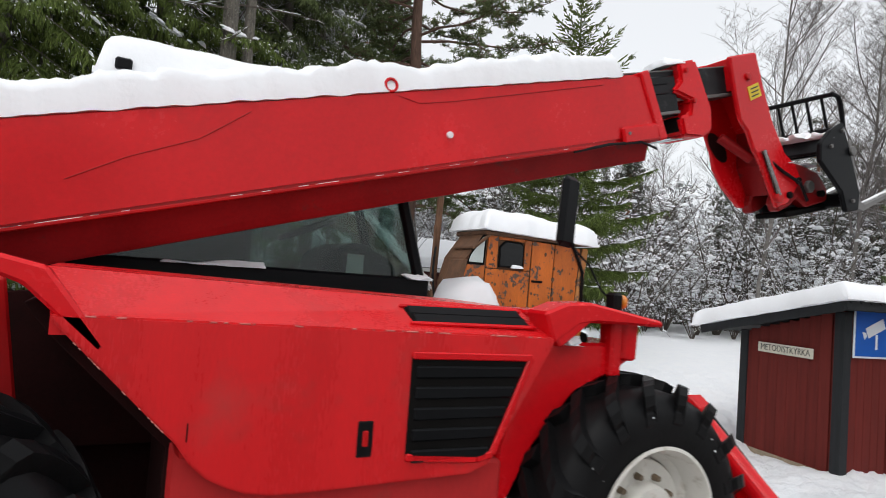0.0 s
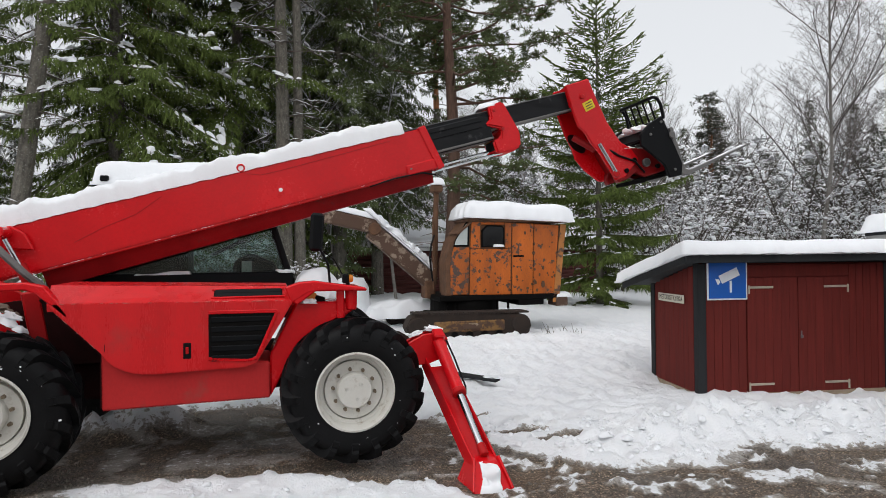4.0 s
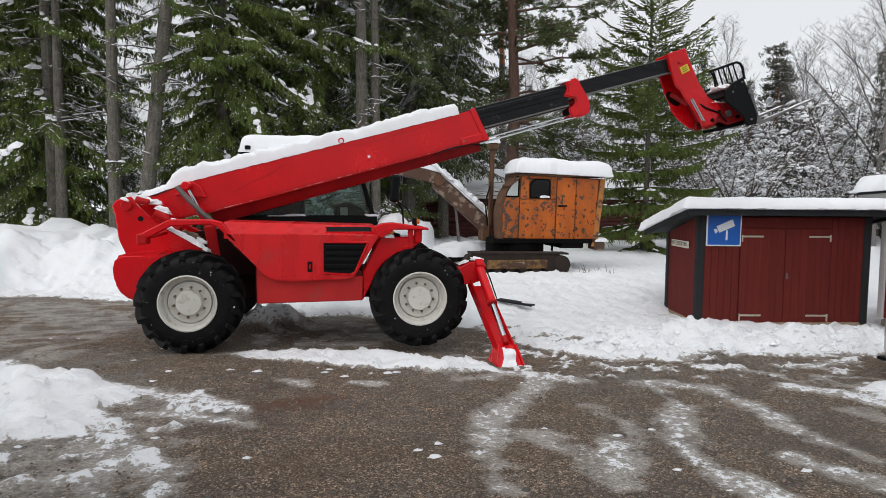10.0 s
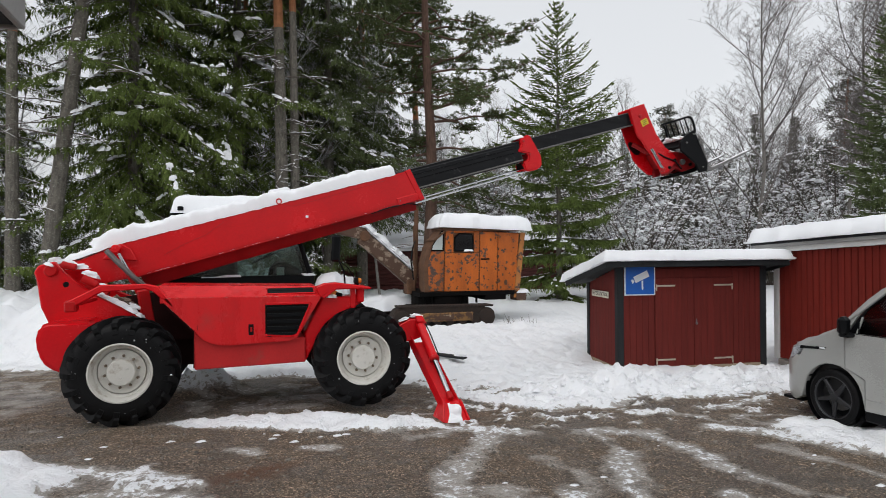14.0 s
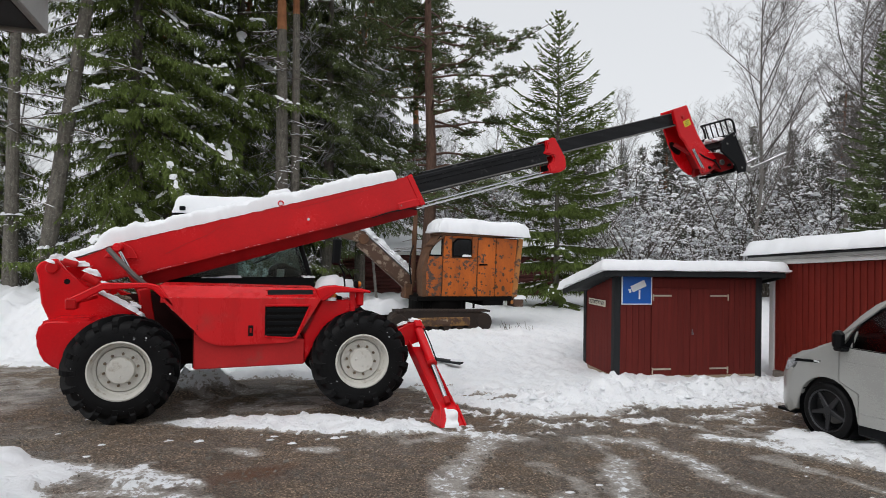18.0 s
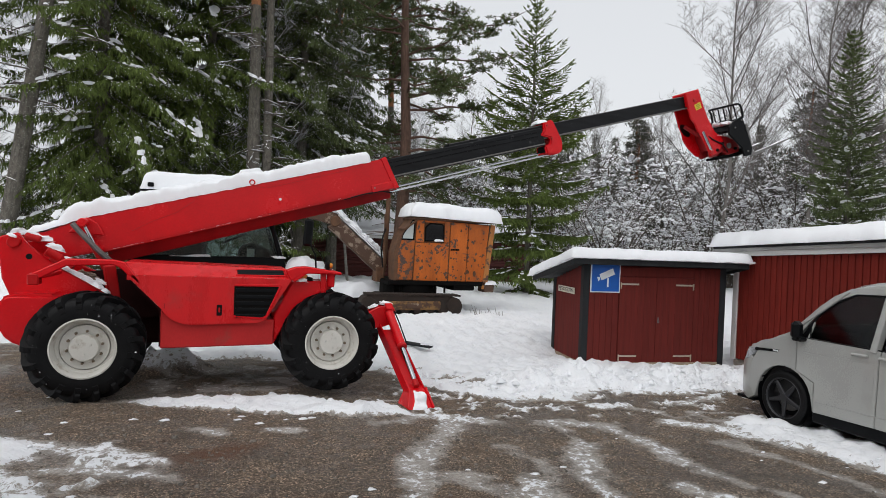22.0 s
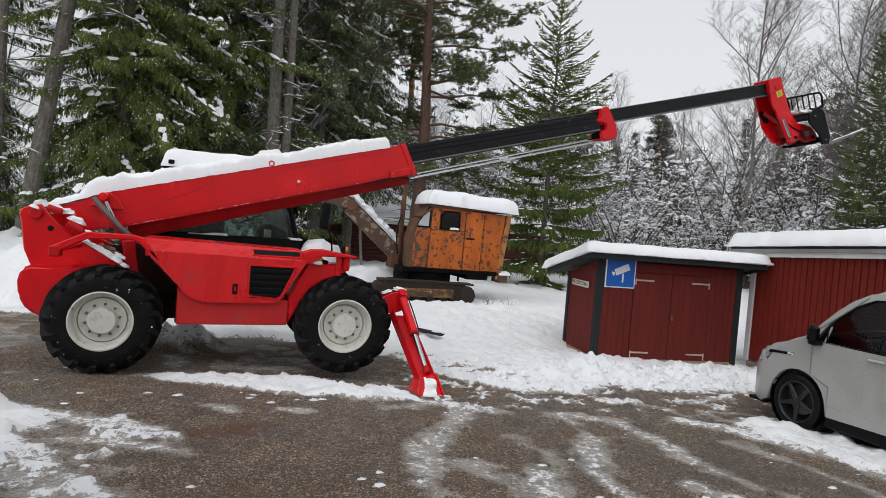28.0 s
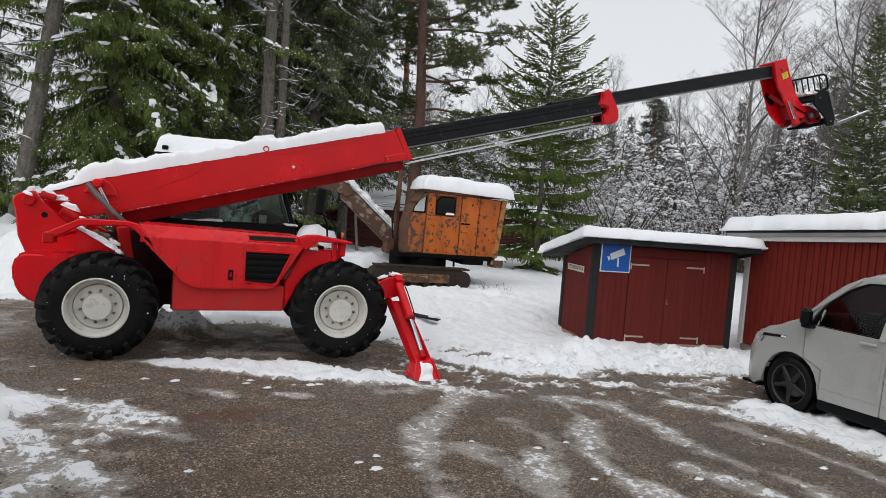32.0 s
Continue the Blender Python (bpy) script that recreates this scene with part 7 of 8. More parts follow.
def curtain_spruce(seed, h, reach, start, needle, snow=0.4, dense=1.0, full=10.5, bare=0.0):
    """An old spruce: sloping boughs hung with curtains of twigs. Above `full` metres it is built coarser."""
    rnd = random.Random(seed)
    wood, green, white = Soup(), Soup(), Soup()
    up = Vector((0, 0, 1))
    wood.limb([Vector((0, 0, -0.3)), Vector((0, 0, h * 0.5)), Vector((0, 0, h))], 0.013 * h + 0.05, 0.02, 9)
    z = start
    while z < h - 0.3:
        f = 1 - z / h
        coarse = z > full
        a0, n = rnd.uniform(0, math.tau), rnd.randint(3, 5)
        for k in range(n):
            a = a0 + k * math.tau / n + rnd.uniform(-0.5, 0.5)
            L = reach * min(1.0, f * 1.7) ** 0.8 * rnd.uniform(0.45, 1.12) + 0.2
            out = Vector((math.cos(a), math.sin(a), 0))
            turn = Vector((-out.y, out.x, 0)) * L * rnd.uniform(-0.3, 0.3)
            sag = rnd.uniform(0.45, 1.0)
            pts = [Vector((0, 0, z)) + out * L * t + turn * t * t + up * L * (-sag * 0.35 * t - sag * 0.55 * t * t + 0.22 * t ** 4) for t in (0, 0.2, 0.4, 0.6, 0.8, 1.0)]
            wood.limb(pts, 0.010 + 0.014 * f, 0.004, 3)
            m = max(3, int(L / (0.30 if coarse else 0.085) * dense))
            for i in range(m):
                t = 0.10 + bare + (0.90 - bare) * (i + rnd.random()) / m
                q = min(4, int(t * 5))
                p = pts[q].lerp(pts[q + 1], t * 5 - q)
                d = (pts[q + 1] - pts[q]).normalized()
                side = d.cross(up).normalized()
                for sg in (-1, 1):
                    if rnd.random() < 0.12:
                        continue
                    ln = (0.16 + 0.20 * L * (1 - t)) * rnd.uniform(0.5, 1.2)
                    w = (side * sg * rnd.uniform(0.5, 1.1) + d * rnd.uniform(0.2, 1.0) - up * rnd.uniform(0.1, 0.9)).normalized()
                    green.spray(p, w, ln, 0.05 if coarse else 0.020, rnd)
                    for j in range(1 if coarse else max(2, int(ln / 0.048))):
                        c = p + w * ln * rnd.uniform(0.1, 1.0)
                        v = (Vector((rnd.uniform(-0.5, 0.5), rnd.uniform(-0.5, 0.5), -1)) + w * 0.35).normalized()
                        sd = Vector((rnd.uniform(-1, 1), rnd.uniform(-1, 1), 0.1)).normalized()
                        green.spray(c, v, rnd.uniform(0.08, 0.24) * (3 if coarse else 1), rnd.uniform(0.011, 0.021) * (4 if coarse else 1), rnd, sd)
            if coarse:
                continue
            if rnd.random() < snow:
                t0 = rnd.uniform(0.3, 0.9)
                for j in range(rnd.randint(2, 9)):
                    t = min(0.97, max(0.1, t0 + rnd.uniform(-0.16, 0.16)))
                    q = min(4, int(t * 5))
                    d = (pts[q + 1] - pts[q]).normalized()
                    o = Vector((rnd.uniform(-0.12, 0.12), rnd.uniform(-0.12, 0.12), 0.02))
                    white.clod(pts[q].lerp(pts[q + 1], t * 5 - q) + o, rnd.uniform(0.05, 0.17) * (1.5 if rnd.random() < 0.15 else 1), rnd.uniform(0.04, 0.10), rnd, d)
            for j in range(int(L * 16)):
                t = rnd.uniform(0.15, 1.0)
                q = min(4, int(t * 5))
                o = Vector((rnd.uniform(-0.25, 0.25), rnd.uniform(-0.25, 0.25), -rnd.uniform(0.0, 0.2)))
                white.lump(pts[q].lerp(pts[q + 1], t * 5 - q) + o, rnd.uniform(0.015, 0.055), 0.02, rnd, (pts[q + 1] - pts[q]).normalized(), rnd.uniform(0.25, 0.6))
        z += rnd.uniform(0.20, 0.36) * (2.0 if coarse else 1.0)
    return wood.mesh("trunk", BARK), green.mesh("crown", needle), white.mesh("snow", SNOW_FINE)


def young_spruce(seed, h, reach, needle, snow=0.2, whorl=0.40, lift=0.75):
    """A young spruce: tiers of straight branches that rise near the tip, with bristly side twigs."""
    rnd = random.Random(seed)
    wood, green, white = Soup(), Soup(), Soup()
    up = Vector((0, 0, 1))
    wood.limb([Vector((0, 0, -0.3)), Vector((0, 0, h * 0.5)), Vector((0, 0, h))], 0.012 * h, 0.008, 8)

    def bristle(p, d, ln, w):
        green.spray(p, d, ln, w, rnd)
        green.spray(p, d, ln, w, rnd, (d.cross(up) + Vector((0.01, 0, 0))).normalized())

    z = 0.35
    while z < h - 0.25:
        f = 1 - z / h
        for tier, n in ((0, rnd.randint(5, 6)), (1, 2)):
            a0 = rnd.uniform(0, math.tau)
            for k in range(n):
                a = a0 + k * math.tau / n + rnd.uniform(-0.3, 0.3)
                L = (0.16 + min(reach * 0.56, reach * f ** 0.95) * rnd.uniform(0.68, 1.12)) * (1.0 if tier == 0 else rnd.uniform(0.3, 0.6))
                out = Vector((math.cos(a), math.sin(a), 0))
                rise = lift * (1.0 - 1.25 * f) + rnd.uniform(-0.08, 0.08)
                pts = [Vector((0, 0, z + tier * whorl * 0.45)) + out * L * t + up * L * (rise * t - 0.30 * f * t * t + 0.22 * t ** 3) for t in (0, 0.25, 0.5, 0.75, 1.0)]
                wood.limb(pts, 0.006 + 0.012 * f, 0.003, 3)
                for i in range(4):
                    bristle(pts[i], (pts[i + 1] - pts[i]).normalized(), (pts[i + 1] - pts[i]).length * 1.1, 0.026)
                m = max(2, int(L / 0.14))
                for i in range(m):
                    t = 0.14 + 0.84 * (i + rnd.random() * 0.6) / m
                    q = min(3, int(t * 4))
                    p = pts[q].lerp(pts[q + 1], t * 4 - q)
                    d = (pts[q + 1] - pts[q]).normalized()
                    side = d.cross(up).normalized()
                    for sg in (-1, 1):
                        ln = min(0.75, 0.10 + 0.42 * L * (1 - t)) * rnd.uniform(0.6, 1.1)
                        w = (side * sg * 0.75 + d * 0.75 - up * f * rnd.uniform(0.0, 0.75)).normalized()
                        bristle(p, w, ln, 0.024)
                        for j in range(int(3.2 * f * f * ln / 0.12)):
                            v = Vector((rnd.uniform(-0.6, 0.6), rnd.uniform(-0.6, 0.6), -1)).normalized()
                            green.spray(p + w * ln * rnd.random(), v, rnd.uniform(0.08, 0.26), 0.020, rnd, Vector((rnd.uniform(-1, 1), rnd.uniform(-1, 1), 0.1)).normalized())
                        for j in range(int(ln / 0.14)):
                            c = p + w * ln * rnd.uniform(0.25, 0.9)
                            v = (w + side * rnd.uniform(-0.9, 0.9) + d * rnd.uniform(0, 0.7) - up * f * rnd.uniform(0, 0.8)).normalized()
                            green.spray(c, v, ln * 0.45, 0.022, rnd)
                    if rnd.random() < snow * f:
                        white.clod(p + up * 0.015 + side * rnd.uniform(-0.15, 0.15), rnd.uniform(0.03, 0.11) * (1.7 if rnd.random() < 0.2 else 1), rnd.uniform(0.02, 0.05), rnd, d)
        z += whorl * rnd.uniform(0.85, 1.15) * (0.75 + 0.35 * f)
    return wood.mesh("trunk", BARK), green.mesh("crown", needle), white.mesh("snow", SNOW_FINE)


def scots_pine(seed, h, reach, low, needle, full=10.5):
    """A pine with a furrowed trunk, crooked limbs and needle tufts gathered in pads."""
    rnd = random.Random(seed)
    trunk, limbs, green, white = Soup(), Soup(), Soup(), Soup()
    up = Vector((0, 0, 1))
    path = [Vector((0.25 * math.sin(k * 0.5) * k / 11, 0.1 * math.cos(k), -0.3 + h * k / 11)) for k in range(12)]
    trunk.limb(path, 0.27, 0.06, 14)
    z = low
    while z < h - 0.4:
        a = rnd.uniform(0, math.tau)
        f = (z - low) / (h - low)
        L = reach * (0.75 + 0.5 * f if f < 0.5 else 1.5 - f) * rnd.uniform(0.5, 1.05)
        out = Vector((math.cos(a), math.sin(a), 0))
        base = path[min(10, int(z / h * 11))].copy()
        base.z = z
        bend = Vector((-out.y, out.x, 0)) * L * rnd.uniform(-0.25, 0.25)
        sag = rnd.uniform(0.05, 0.55) * (1 - 0.6 * f)
        pts = [base + out * L * t + bend * math.sin(t * 3) + up * L * (0.12 * t - sag * t * t + 0.20 * t ** 4 + rnd.uniform(-0.03, 0.03)) for t in (0, 0.2, 0.4, 0.6, 0.8, 1.0)]
        limbs.limb(pts, 0.05 * (1.2 - 0.6 * f), 0.010, 5)
        coarse = z > full
        for k in range(int(4 + L * (2 if coarse else 4.2))):
            t = 0.28 + 0.72 * rnd.random() ** 0.8
            q = min(4, int(t * 5))
            p = pts[q].lerp(pts[q + 1], t * 5 - q)
            e = p + Vector((rnd.uniform(-1, 1), rnd.uniform(-1, 1), rnd.uniform(-0.35, 0.35))) * rnd.uniform(0.45, 0.95)
            limbs.limb([p, (p + e) / 2 + up * 0.05, e], 0.012, 0.005, 3)
            for j in range(3 if coarse else rnd.randint(4, 8)):
                c = p.lerp(e, rnd.uniform(0.35, 1.0))
                g = c + Vector((rnd.uniform(-1, 1), rnd.uniform(-1, 1), rnd.uniform(-0.3, 0.6))) * 0.22
                limbs.limb([c, g], 0.005, 0.003, 3)
                ax = (g - c).normalized()
                for i in range(8 if coarse else 15):
                    v = (ax * rnd.uniform(0.1, 1.2) + Vector((rnd.gauss(0, 1), rnd.gauss(0, 1), rnd.gauss(0.2, 0.8)))).normalized()
                    green.spray(g - ax * rnd.uniform(0, 0.12), v, rnd.uniform(0.09, 0.16) * (1.5 if coarse else 1), 0.012 * (2 if coarse else 1), rnd, Vector((0.3, 0.2, 1)).normalized())
                if rnd.random() < 0.20:
                    white.clod(g, rnd.uniform(0.03, 0.08), 0.03, rnd, out)
            if rnd.random() < 0.5:
                white.lump(p.lerp(e, 0.4) + up * 0.03, rnd.uniform(0.08, 0.2), 0.015, rnd, (e - p).normalized(), 0.1)
        z += rnd.uniform(0.10, 0.26)
    for k in range(12):
        a, z = rnd.uniform(0, math.tau), rnd.uniform(1.6, low + 0.8)
        base = path[min(10, int(z / h * 11))].copy()
        base.z = z
        tip = base + Vector((math.cos(a), math.sin(a), rnd.uniform(-0.4, 0.1))) * rnd.uniform(0.7, 1.8)
        limbs.limb([base, base.lerp(tip, 0.5) + up * 0.06, tip], 0.022, 0.006, 4)
        white.lump(base.lerp(tip, 0.55) + up * 0.06, rnd.uniform(0.2, 0.4), 0.02, rnd, (tip - base).normalized(), 0.08)
    return trunk.mesh("trunk", BARK_PINE), limbs.mesh("crown_wood", BARK_PINE), green.mesh("crown", needle), white.mesh("snow", SNOW_FINE)


def pine_meshes(seed, h, reach, crown_from, snow=0.3, needle=NEEDLE_DARK, tuft=20, wide=0.02, r0=0.25):
    rnd = random.Random(seed)
    low, top, green, white, dead = Soup(), Soup(), Soup(), Soup(), Soup()
    up = Vector((0, 0, 1))
    bend = Vector((rnd.uniform(-0.4, 0.4), rnd.uniform(-0.4, 0.4), 0))
    path = [Vector((0, 0, -0.3)) + bend * (k / 11) ** 2 + Vector((0, 0, h * k / 11)) for k in range(12)]
    low.limb(path[:7], r0, r0 * 0.62, 12)
    top.limb(path[6:], r0 * 0.62, 0.03, 10)
    for k in range(22):
        z = h * rnd.uniform(0.18, crown_from)
        a = rnd.uniform(0, math.tau)
        o = Vector((math.cos(a), math.sin(a), rnd.uniform(-0.3, 0.1)))
        base = path[min(10, int(z / h * 11))] * 1.0
        base.z = z
        tip = base + o * rnd.uniform(1.1, 2.2) - up * 0.15
        dead.limb([base, base.lerp(tip, 0.5) + up * 0.05, tip], 0.025, 0.006, 4)
        for j in range(5):
            c = base.lerp(tip, rnd.uniform(0.3, 1.0))
            v = Vector((rnd.uniform(-1, 1), rnd.uniform(-1, 1), rnd.uniform(-0.4, 0.3))) * 0.6
            dead.limb([c, c + v * 0.5 + up * 0.03, c + v], 0.009, 0.004, 3)
            white.lump(c + v * 0.5 + up * 0.04, rnd.uniform(0.08, 0.25), 0.014, rnd, v.normalized(), 0.08)
        for j in range(3):
            white.lump(base.lerp(tip, rnd.uniform(0.2, 0.95)) + up * 0.06, rnd.uniform(0.10, 0.3), 0.02, rnd, (tip - base).normalized(), 0.10)
    n = int(58 * (h / 16))
    for k in range(n):
        t = crown_from + (1 - crown_from) * (k + rnd.random()) / n
        z = h * t
        base = path[min(10, int(t * 11))] * 1.0
        base.z = z
        a = rnd.uniform(0, math.tau)
        L = reach * (1.15 - t) / (1.15 - crown_from) * rnd.uniform(0.55, 1.1) + 0.3
        out = Vector((math.cos(a), math.sin(a), 0))
        pts = [base + out * L * s + up * L * (0.18 * s - 0.30 * s * s + rnd.uniform(-0.04, 0.04)) for s in (0, 0.25, 0.5, 0.75, 1.0)]
        top.limb(pts, 0.05 * (1.2 - t) + 0.012, 0.008, 4)
        for i in range(int(9 + L * 8)):
            s = rnd.uniform(0.3, 1.0)
            q = min(3, int(s * 4))
            p = pts[q].lerp(pts[q + 1], s * 4 - q)
            e = p + Vector((rnd.uniform(-1, 1), rnd.uniform(-1, 1), rnd.uniform(-0.35, 0.3))) * 0.55
            dead.limb([p, (p + e) / 2 + up * 0.03, e], 0.009, 0.004, 3)
            for j in range(tuft):
                v = Vector((rnd.gauss(0, 1), rnd.gauss(0, 1), rnd.gauss(0.25, 0.7))).normalized()
                c = p.lerp(e, rnd.uniform(0.45, 1.05))
                green.spray(c, v, rnd.uniform(0.16, 0.30), wide, rnd, Vector((0.3, 0.2, 1)).normalized())
            if rnd.random() < snow:
                white.lump(e + up * 0.04, rnd.uniform(0.06, 0.15), rnd.uniform(0.03, 0.06), rnd)
    return low.mesh("trunk", BARK), dead.mesh("dead_twig", TWIG_DARK), top.mesh("crown_wood", BARK_RED), green.mesh("crown", needle), white.mesh("snow", SNOW_FINE)


def birch_meshes(seed, h, spread=0.35, twig=TWIG, levels=4, r0=0.11):
    rnd = random.Random(seed)
    big, fine = Soup(), Soup()
    up = Vector((0, 0, 1))

    def grow(p, d, L, r, lev):
        pts = [p]
        n = 5 if lev < 2 else 3
        for i in range(n):
            d = (d + Vector((rnd.uniform(-1, 1), rnd.uniform(-1, 1), rnd.uniform(-0.2, 0.5))) * 0.16).normalized()
            pts.append(pts[-1] + d * L / n)
        (big if lev < 1 else fine).limb(pts, r, r * 0.45 if lev else r * 0.2, 8 if lev == 0 else 4 if lev == 1 else 3)
        if lev >= levels:
            return
        kids = [26, 10, 6, 4][lev] if levels > 3 else [20, 8, 5, 3][lev]
        for k in range(kids):
            t = (0.22 if lev == 0 else 0.2) + 0.8 * (k + rnd.random()) / kids
            q = min(n - 1, int(t * n))
            b = pts[q].lerp(pts[q + 1], min(1, t * n - q))
            o = Vector((rnd.gauss(0, 1), rnd.gauss(0, 1), 0)).normalized()
            v = (o * rnd.uniform(0.5, 0.9) * (1 + spread) + up * (0.95 if lev < 2 else 0.25) + d * 0.5).normalized()
            grow(b, v, L * (0.30 if lev == 0 else 0.55) * rnd.uniform(0.7, 1.1) * (1.25 - t * 0.6), max(0.0045, r * 0.36 * (1.1 - 0.5 * t)), lev + 1)

    grow(Vector((0, 0, -0.3)), up, h, r0, 0)
    return big.mesh("trunk", BIRCH), fine.mesh("crown", twig)


def bush_meshes(seed, h):
    """A frosted thicket sapling: thin stems with snow held in the forks."""
    rnd = random.Random(seed)
    stems, white = Soup(), Soup()
    for k in range(9):
        a, t = rnd.uniform(0, math.tau), rnd.uniform(0.1, 0.5)
        d = Vector((math.cos(a) * t, math.sin(a) * t, 1)).normalized()
        L = h * rnd.uniform(0.6, 1)
        pts = [Vector((0, 0, -0.1)) + d * L * s + Vector((math.cos(a), math.sin(a), 0)) * 0.25 * L * s * s for s in (0, 0.3, 0.6, 0.85, 1)]
        stems.limb(pts, 0.022, 0.005, 4)
        for j in range(22):
            s = rnd.uniform(0.2, 0.98)
            q = min(3, int(s * 4))
            p = pts[q].lerp(pts[q + 1], s * 4 - q)
            v = Vector((rnd.gauss(0, 1), rnd.gauss(0, 1), rnd.gauss(0.3, 0.5))).normalized() * rnd.uniform(0.25, 0.8)
            stems.limb([p, p + v * 0.5 + Vector((0, 0, 0.03)), p + v], 0.007, 0.003, 3)
            for i in range(7):
                c = p + v * rnd.uniform(0.2, 1)
                white.lump(c + Vector((0, 0, 0.01)), rnd.uniform(0.015, 0.05), rnd.uniform(0.010, 0.025), rnd, v.normalized())
            if rnd.random() < 0.42:
                white.clod(p + v * rnd.uniform(0.3, 0.8), rnd.uniform(0.04, 0.12), rnd.uniform(0.03, 0.08), rnd, Vector((v.x, v.y, 0.25 * v.z)).normalized())
    return stems.mesh("crown", TWIG_DARK), white.mesh("snow", SNOW_FINE)


def tree(name, meshes, x, y, label, category, scale=1.0, rz=0.0, group="", lean=0.0):
    z = ground_z(x, y) - 0.05
    t = thing(name, pose(x, y, z, 0, lean, 0) @ pose(0, 0, 0, 0, 0, rz) @ Matrix.Diagonal((scale, scale, scale, 1)), label, category, group)
    for me in meshes:
        ob = new(me.name.split(".")[0], me)
        ob.parent = t
        if ob.name.split(".")[0] != "trunk":
            ob["kind"] = "stuff"
    return t


SP_BIG = [curtain_spruce(s, 18, 3.7, 0.8, NEEDLE, 0.72) for s in (1, 2)]
SP_DARK = [curtain_spruce(s, 19, 3.2, 1.2, NEEDLE_DARK, 0.80, 0.8, 12.5) for s in (3, 4)]
SP_YOUNG = young_spruce(7, 10.9, 4.6, NEEDLE, 0.38, 0.58, 0.85)
SP_HIGH = curtain_spruce(5, 17, 3.3, 3.9, NEEDLE_DARK, 0.6, 0.85, 11.0)
SP_FAR = [spruce_meshes(s, 11, 1.9, 0.4, 0.8, 2.6, 0.5, NEEDLE_FAR, spray_len=0.45, fat=1.2) for s in (11, 12, 13)]
PINE_FAR = [pine_meshes(s, 12, 2.2, 0.25, 0.9, NEEDLE_FAR, 9, 0.032) for s in (25, 26)]
SP_RIGHT = young_spruce(15, 9.5, 2.6, NEEDLE_DARK, 1.2, 0.34, 0.55)
SCOTS = scots_pine(22, 16.5, 4.7, 3.6, NEEDLE_DARK)
PINES = [pine_meshes(21, 17, 3.4, 0.64, 0.35)]
PINE_TALL = pine_meshes(23, 20, 2.6, 0.62, 0.3, r0=0.20)
BIRCHES = [birch_meshes(s, 13, r0=0.085) for s in (31, 32)]
BARE = birch_meshes(33, 9, 0.5, TWIG, 3, 0.06)
SNOWY = birch_meshes(36, 8, 0.6, TWIG_SNOWY, 3, 0.05)
BUSHES = [bush_meshes(s, 3.2) for s in (41, 42)]


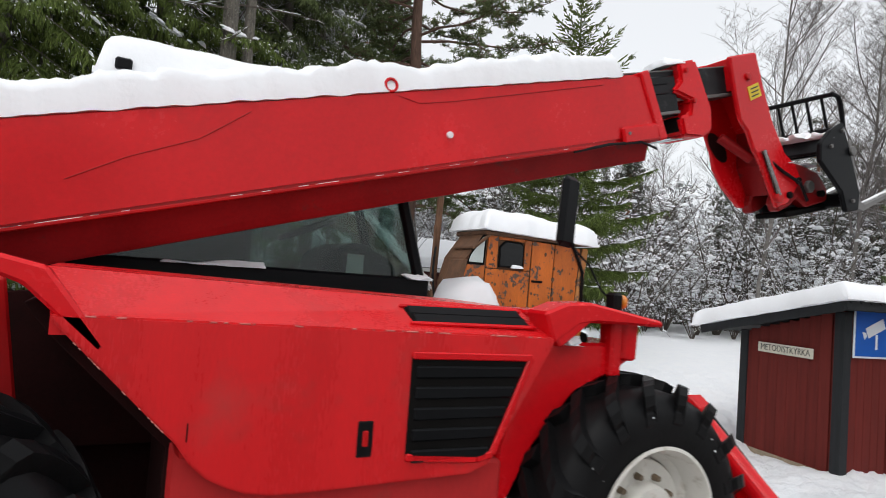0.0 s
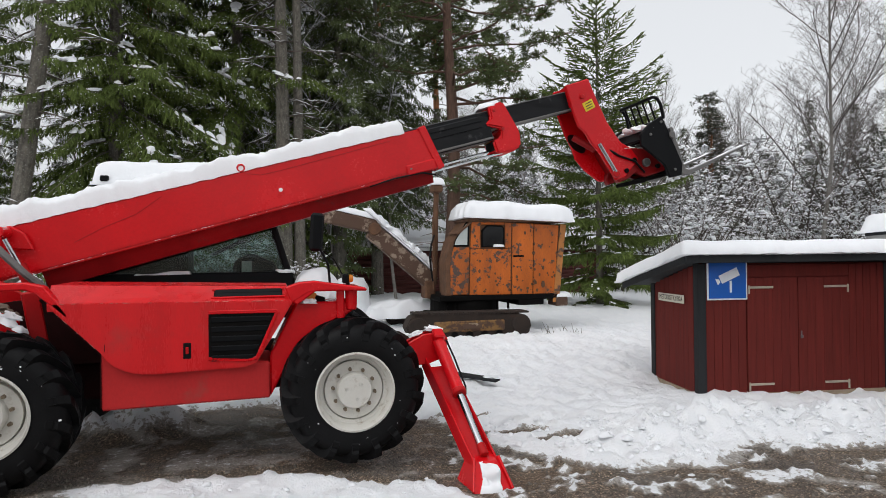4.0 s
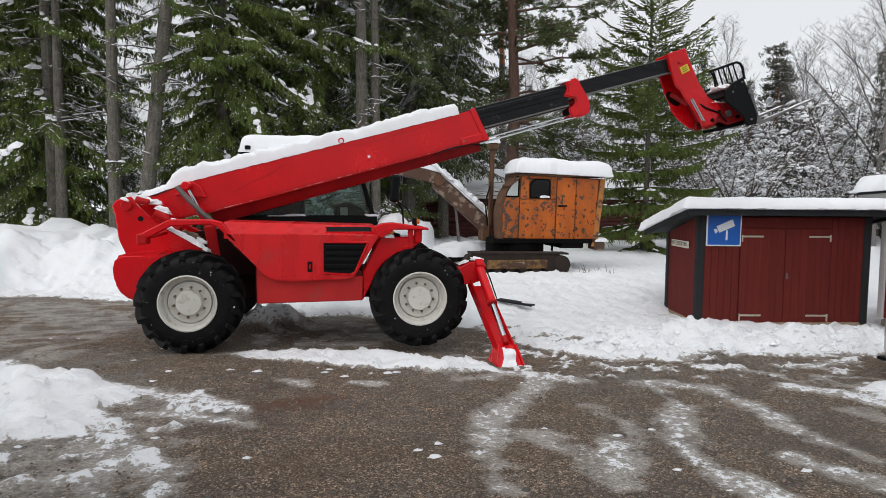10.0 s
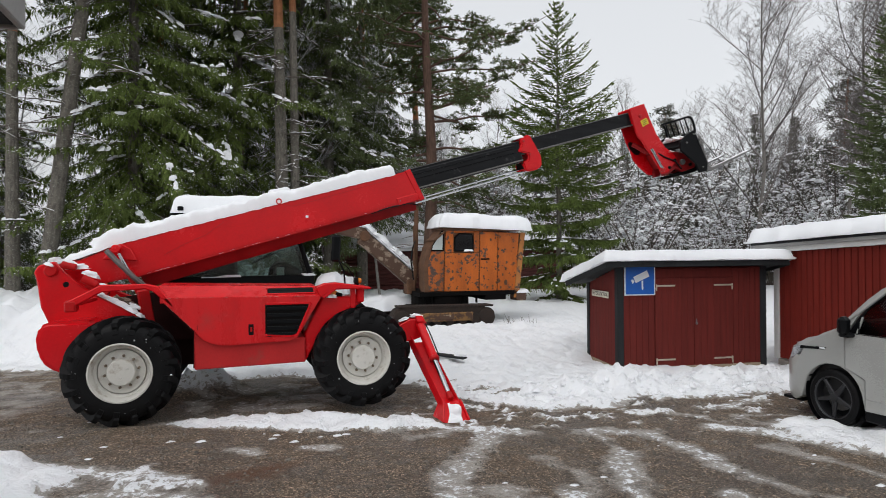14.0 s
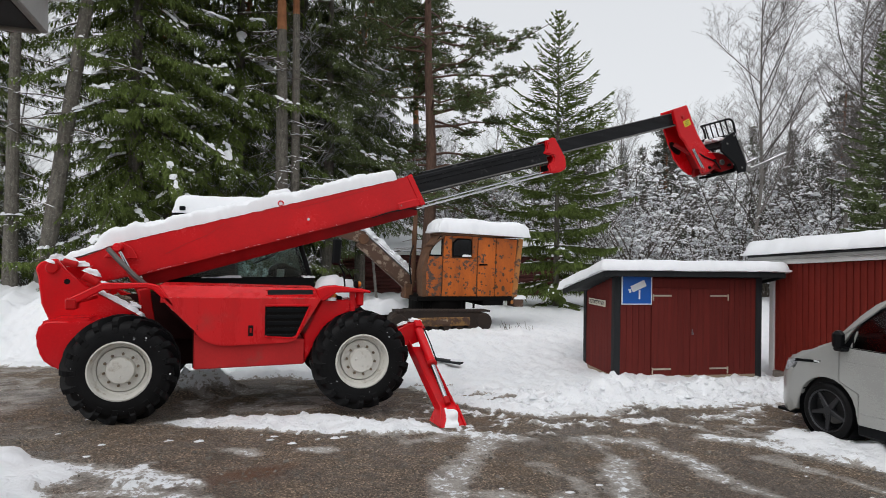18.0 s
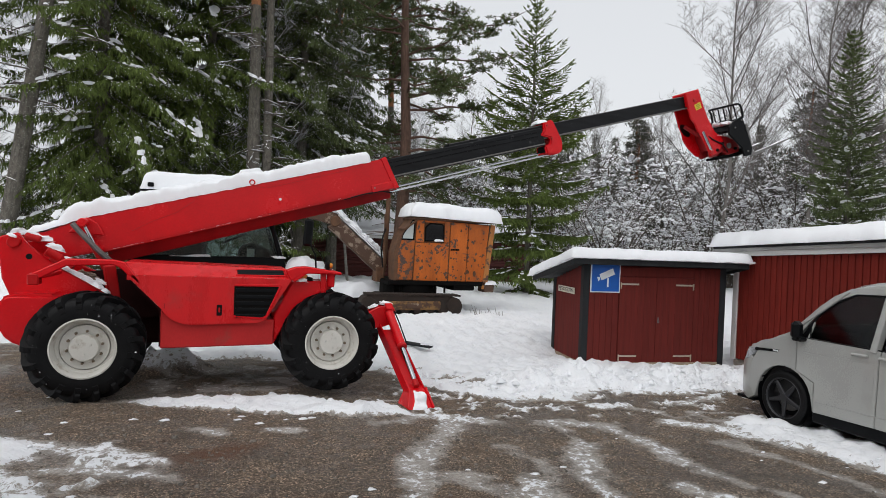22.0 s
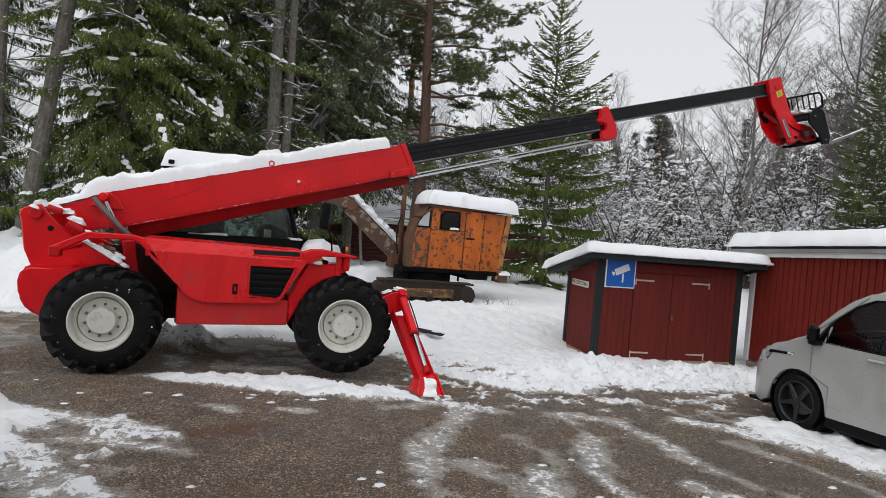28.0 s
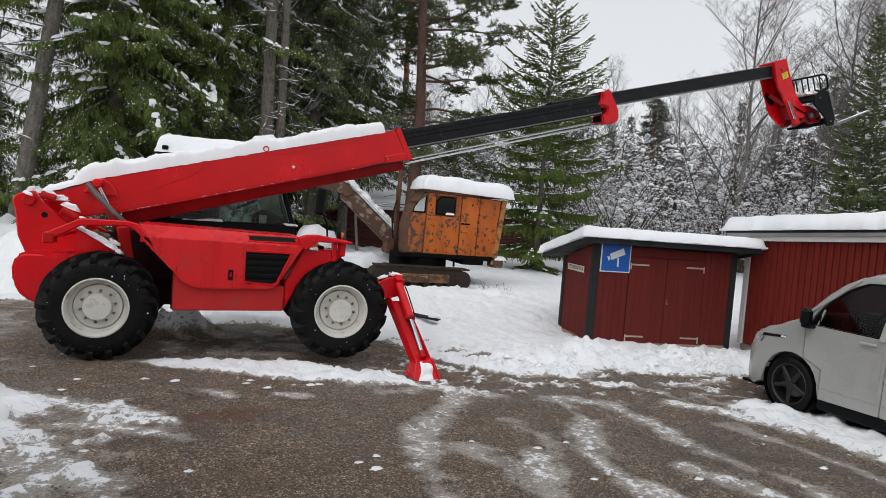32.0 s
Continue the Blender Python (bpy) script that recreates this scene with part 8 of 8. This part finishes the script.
def forest():
    rnd = random.Random(77)
    # near trees that stand clearly apart
    tree("pine_tree", PINE_TALL, -3.80, 11.5, "tall conifer with bare grey scaly trunk", "tree", 1.12, 20, "", 6.7)
    tree("pine_tree", PINES[0], 2.62, 13.0, "tall pine with twin trunks and reddish bark", "tree", 1.0, 60)
    tree("pine_tree", PINE_TALL, 3.05, 13.15, "tall pine with twin trunks and reddish bark", "tree", 0.9, 200)
    tree("pine_tree", SCOTS, 8.11, 14.72, "Scots pine with snow-dusted crown", "tree", 1.0, 20)
    tree("spruce_tree", SP_YOUNG, 12.4, 12.5, "slender young spruce with snowy branches", "tree", 1.0, 40)
    tree("spruce_tree", SP_BIG[0], -1.75, 13.0, "large spruce with hanging green boughs and snow", "tree", 0.95, 10)
    tree("spruce_tree", SP_BIG[1], -7.6, 14.6, "large spruce with hanging green boughs and snow", "tree", 1.0, 120)
    tree("spruce_tree", SP_HIGH, 4.5, 15.8, "dense dark spruce dusted with snow", "tree", 0.95, 200)
    tree("spruce_tree", SP_DARK[0], 3.7, 18.0, "dense dark spruce dusted with snow", "tree", 1.1, 0)
    tree("spruce_tree", SP_RIGHT, 21.0, 6.6, "dark spruce dusted with snow", "tree", 1.0, 15)
    tree("birch_tree", BIRCHES[0], 22.5, 13.5, "bare birch with frosted twigs", "tree", 1.05, 0)
    tree("birch_tree", BIRCHES[1], 25.0, 12.0, "bare birch with frosted twigs", "tree", 1.1, 70)
    tree("birch_tree", BIRCHES[0], 24.0, 9.5, "bare birch with frosted twigs", "tree", 1.0, 150)
    tree("birch_tree", BIRCHES[1], 27.5, 8.5, "bare birch with frosted twigs", "tree", 1.1, 200)
    # dark wood on the far side of the drive
    spots = [(-9.5, 20), (-0.6, 18.2), (1.6, 15.2), (6.6, 17.5), (8.0, 26), (-9.6, 15.8), (-12.0, 17.5), (-14.5, 20), (-17, 24)]
    for k, (x, y) in enumerate(spots):
        m = SP_HIGH if x == 6.6 else (SP_DARK + SP_BIG)[k % 4] if y < 18.5 else SP_FAR[k % 3]
        tree("spruce_tree", m, x + rnd.uniform(-0.5, 0.5), y + rnd.uniform(-0.5, 0.5), "dark spruce in a dense snowy wood" if y < 18.5 else "frosted spruce deep in the snowy wood", "tree", rnd.uniform(0.85, 1.15) * (1 if y < 18.5 else 1.6), rnd.uniform(0, 360), "spruces of the wood")
    for k, (x, y) in enumerate([(-4.62, 11.7), (-6.6, 13), (-1.1, 14.3), (1.4, 17), (-7, 13.5), (6.9, 22), (10.2, 24)]):
        tree("pine_tree", PINE_TALL if k % 2 else PINES[0], x, y, "tall pine with long bare trunk", "tree", rnd.uniform(0.8, 1.0), rnd.uniform(0, 360), "pines of the wood")
    for k, (x, y) in enumerate([(-6.2, 15.5), (-2.3, 14.6), (0.9, 15.2), (4.4, 16.2), (6.4, 15.6), (-9.0, 16.0), (9.6, 16.5)]):
        tree("sapling", SNOWY, x, y, "leafless sapling with snow-covered twigs", "tree", rnd.uniform(0.8, 1.25), rnd.uniform(0, 360), "snowy saplings")
    for k, (x, y, sc) in enumerate([(-6.2, 24, 0.6), (-4.0, 26, 0.7), (-8.2, 25, 0.65), (-2.6, 23, 0.55), (-7.4, 21, 0.5), (-5.2, 20, 0.45), (-10.5, 23, 0.6)]):
        tree("spruce_tree", SP_FAR[k % 3], x, y, "small frosted spruce under the tall trees", "tree", sc, k * 83, "undergrowth spruces")
        tree("snowy_bush", BUSHES[k % 2], x + 0.9, y - 1.5, "thicket of bare stems holding snow", "bush", 0.8 + 0.1 * (k % 4), k * 51, "snowy thicket")
    # lighter frosted wood to the other side
    for k in range(84):
        x = 10 + rnd.random() * 34
        y = 38 - (x - 10) * 0.75 + rnd.uniform(-5, 11)
        if k % 4 == 2:
            tree("pine_tree", PINE_FAR[k // 4 % 2], x, y, "snow-dusted pine in the far wood", "tree", rnd.uniform(0.6, 0.95), rnd.uniform(0, 360), "far frosted trees")
        elif k % 4 == 1:
            tree("birch_tree", BARE if k % 2 else BIRCHES[k % 2], x, y, "bare frosted tree in the far wood", "tree", rnd.uniform(0.8, 1.1), rnd.uniform(0, 360), "far frosted trees")
        else:
            tree("spruce_tree", SP_FAR[k % 3], x, y, "snow-laden spruce in the far wood", "tree", rnd.uniform(0.6, 1.0), rnd.uniform(0, 360), "far frosted trees")
    for k in range(26):
        x = 14 + rnd.random() * 22
        y = 34 - (x - 10) * 0.78 + rnd.uniform(-4, 5)
        tree("spruce_tree", SP_FAR[k % 3], x, y, "snow-laden spruce in the far wood", "tree", rnd.uniform(0.55, 0.9), rnd.uniform(0, 360), "far frosted trees")
    for k in range(16):
        x = 11 + k * 1.35
        tree("birch_tree", BARE if k % 3 else SNOWY, x, 33 - (x - 10) * 0.75 + (k * 7 % 5) - 2, "bare frosted tree in the far wood", "tree", 0.95 + 0.06 * (k % 5), k * 77, "far frosted trees")
    for k in range(52):
        x = 9 + rnd.random() * 22
        y = 27 - (x - 9) * 0.85 + rnd.uniform(-3, 5)
        if 8.5 < x < 16.5 and 18 < y < 23.5:
            y += 6
        tree("snowy_bush", BUSHES[k % 2], x, y, "thicket of bare stems holding snow", "bush", rnd.uniform(0.7, 1.6), rnd.uniform(0, 360), "snowy thicket")
    for k in range(44):
        x = 12 + rnd.random() * 26
        y = 31 - (x - 10) * 0.8 + rnd.uniform(-3, 4)
        tree("snowy_bush", BUSHES[k % 2], x, y, "tall thicket of bare stems holding snow", "bush", rnd.uniform(1.5, 2.5), rnd.uniform(0, 360), "snowy thicket")
    for k in range(10):
        tree("snowy_bush", BUSHES[k % 2], rnd.uniform(-2.5, 4), rnd.uniform(11, 13), "thicket of bare stems holding snow", "bush", rnd.uniform(0.4, 0.7), rnd.uniform(0, 360), "snowy thicket")


forest()


# ---- what moves ----
def motions():
    ahead = Vector((math.cos(TILT), 0, math.sin(TILT)))
    rows = [(0, 0.0), (7, OUT * 7), (14, OUT * 14), (21, OUT * 21), (27.5, OUT * 27.5), (28.0, OUT * 28), (28.5, OUT * 28.4), (29.0, OUT * 28.75), (29.5, OUT * 29.02), (30.0, OUT * 29.1), (32, OUT * 29.1)]
    for ob, share in ((INNER, 0.5), (FLY, 1.0)):
        walk(ob, [(t, Matrix.Translation(ahead * e * share)) for t, e in rows])


motions()
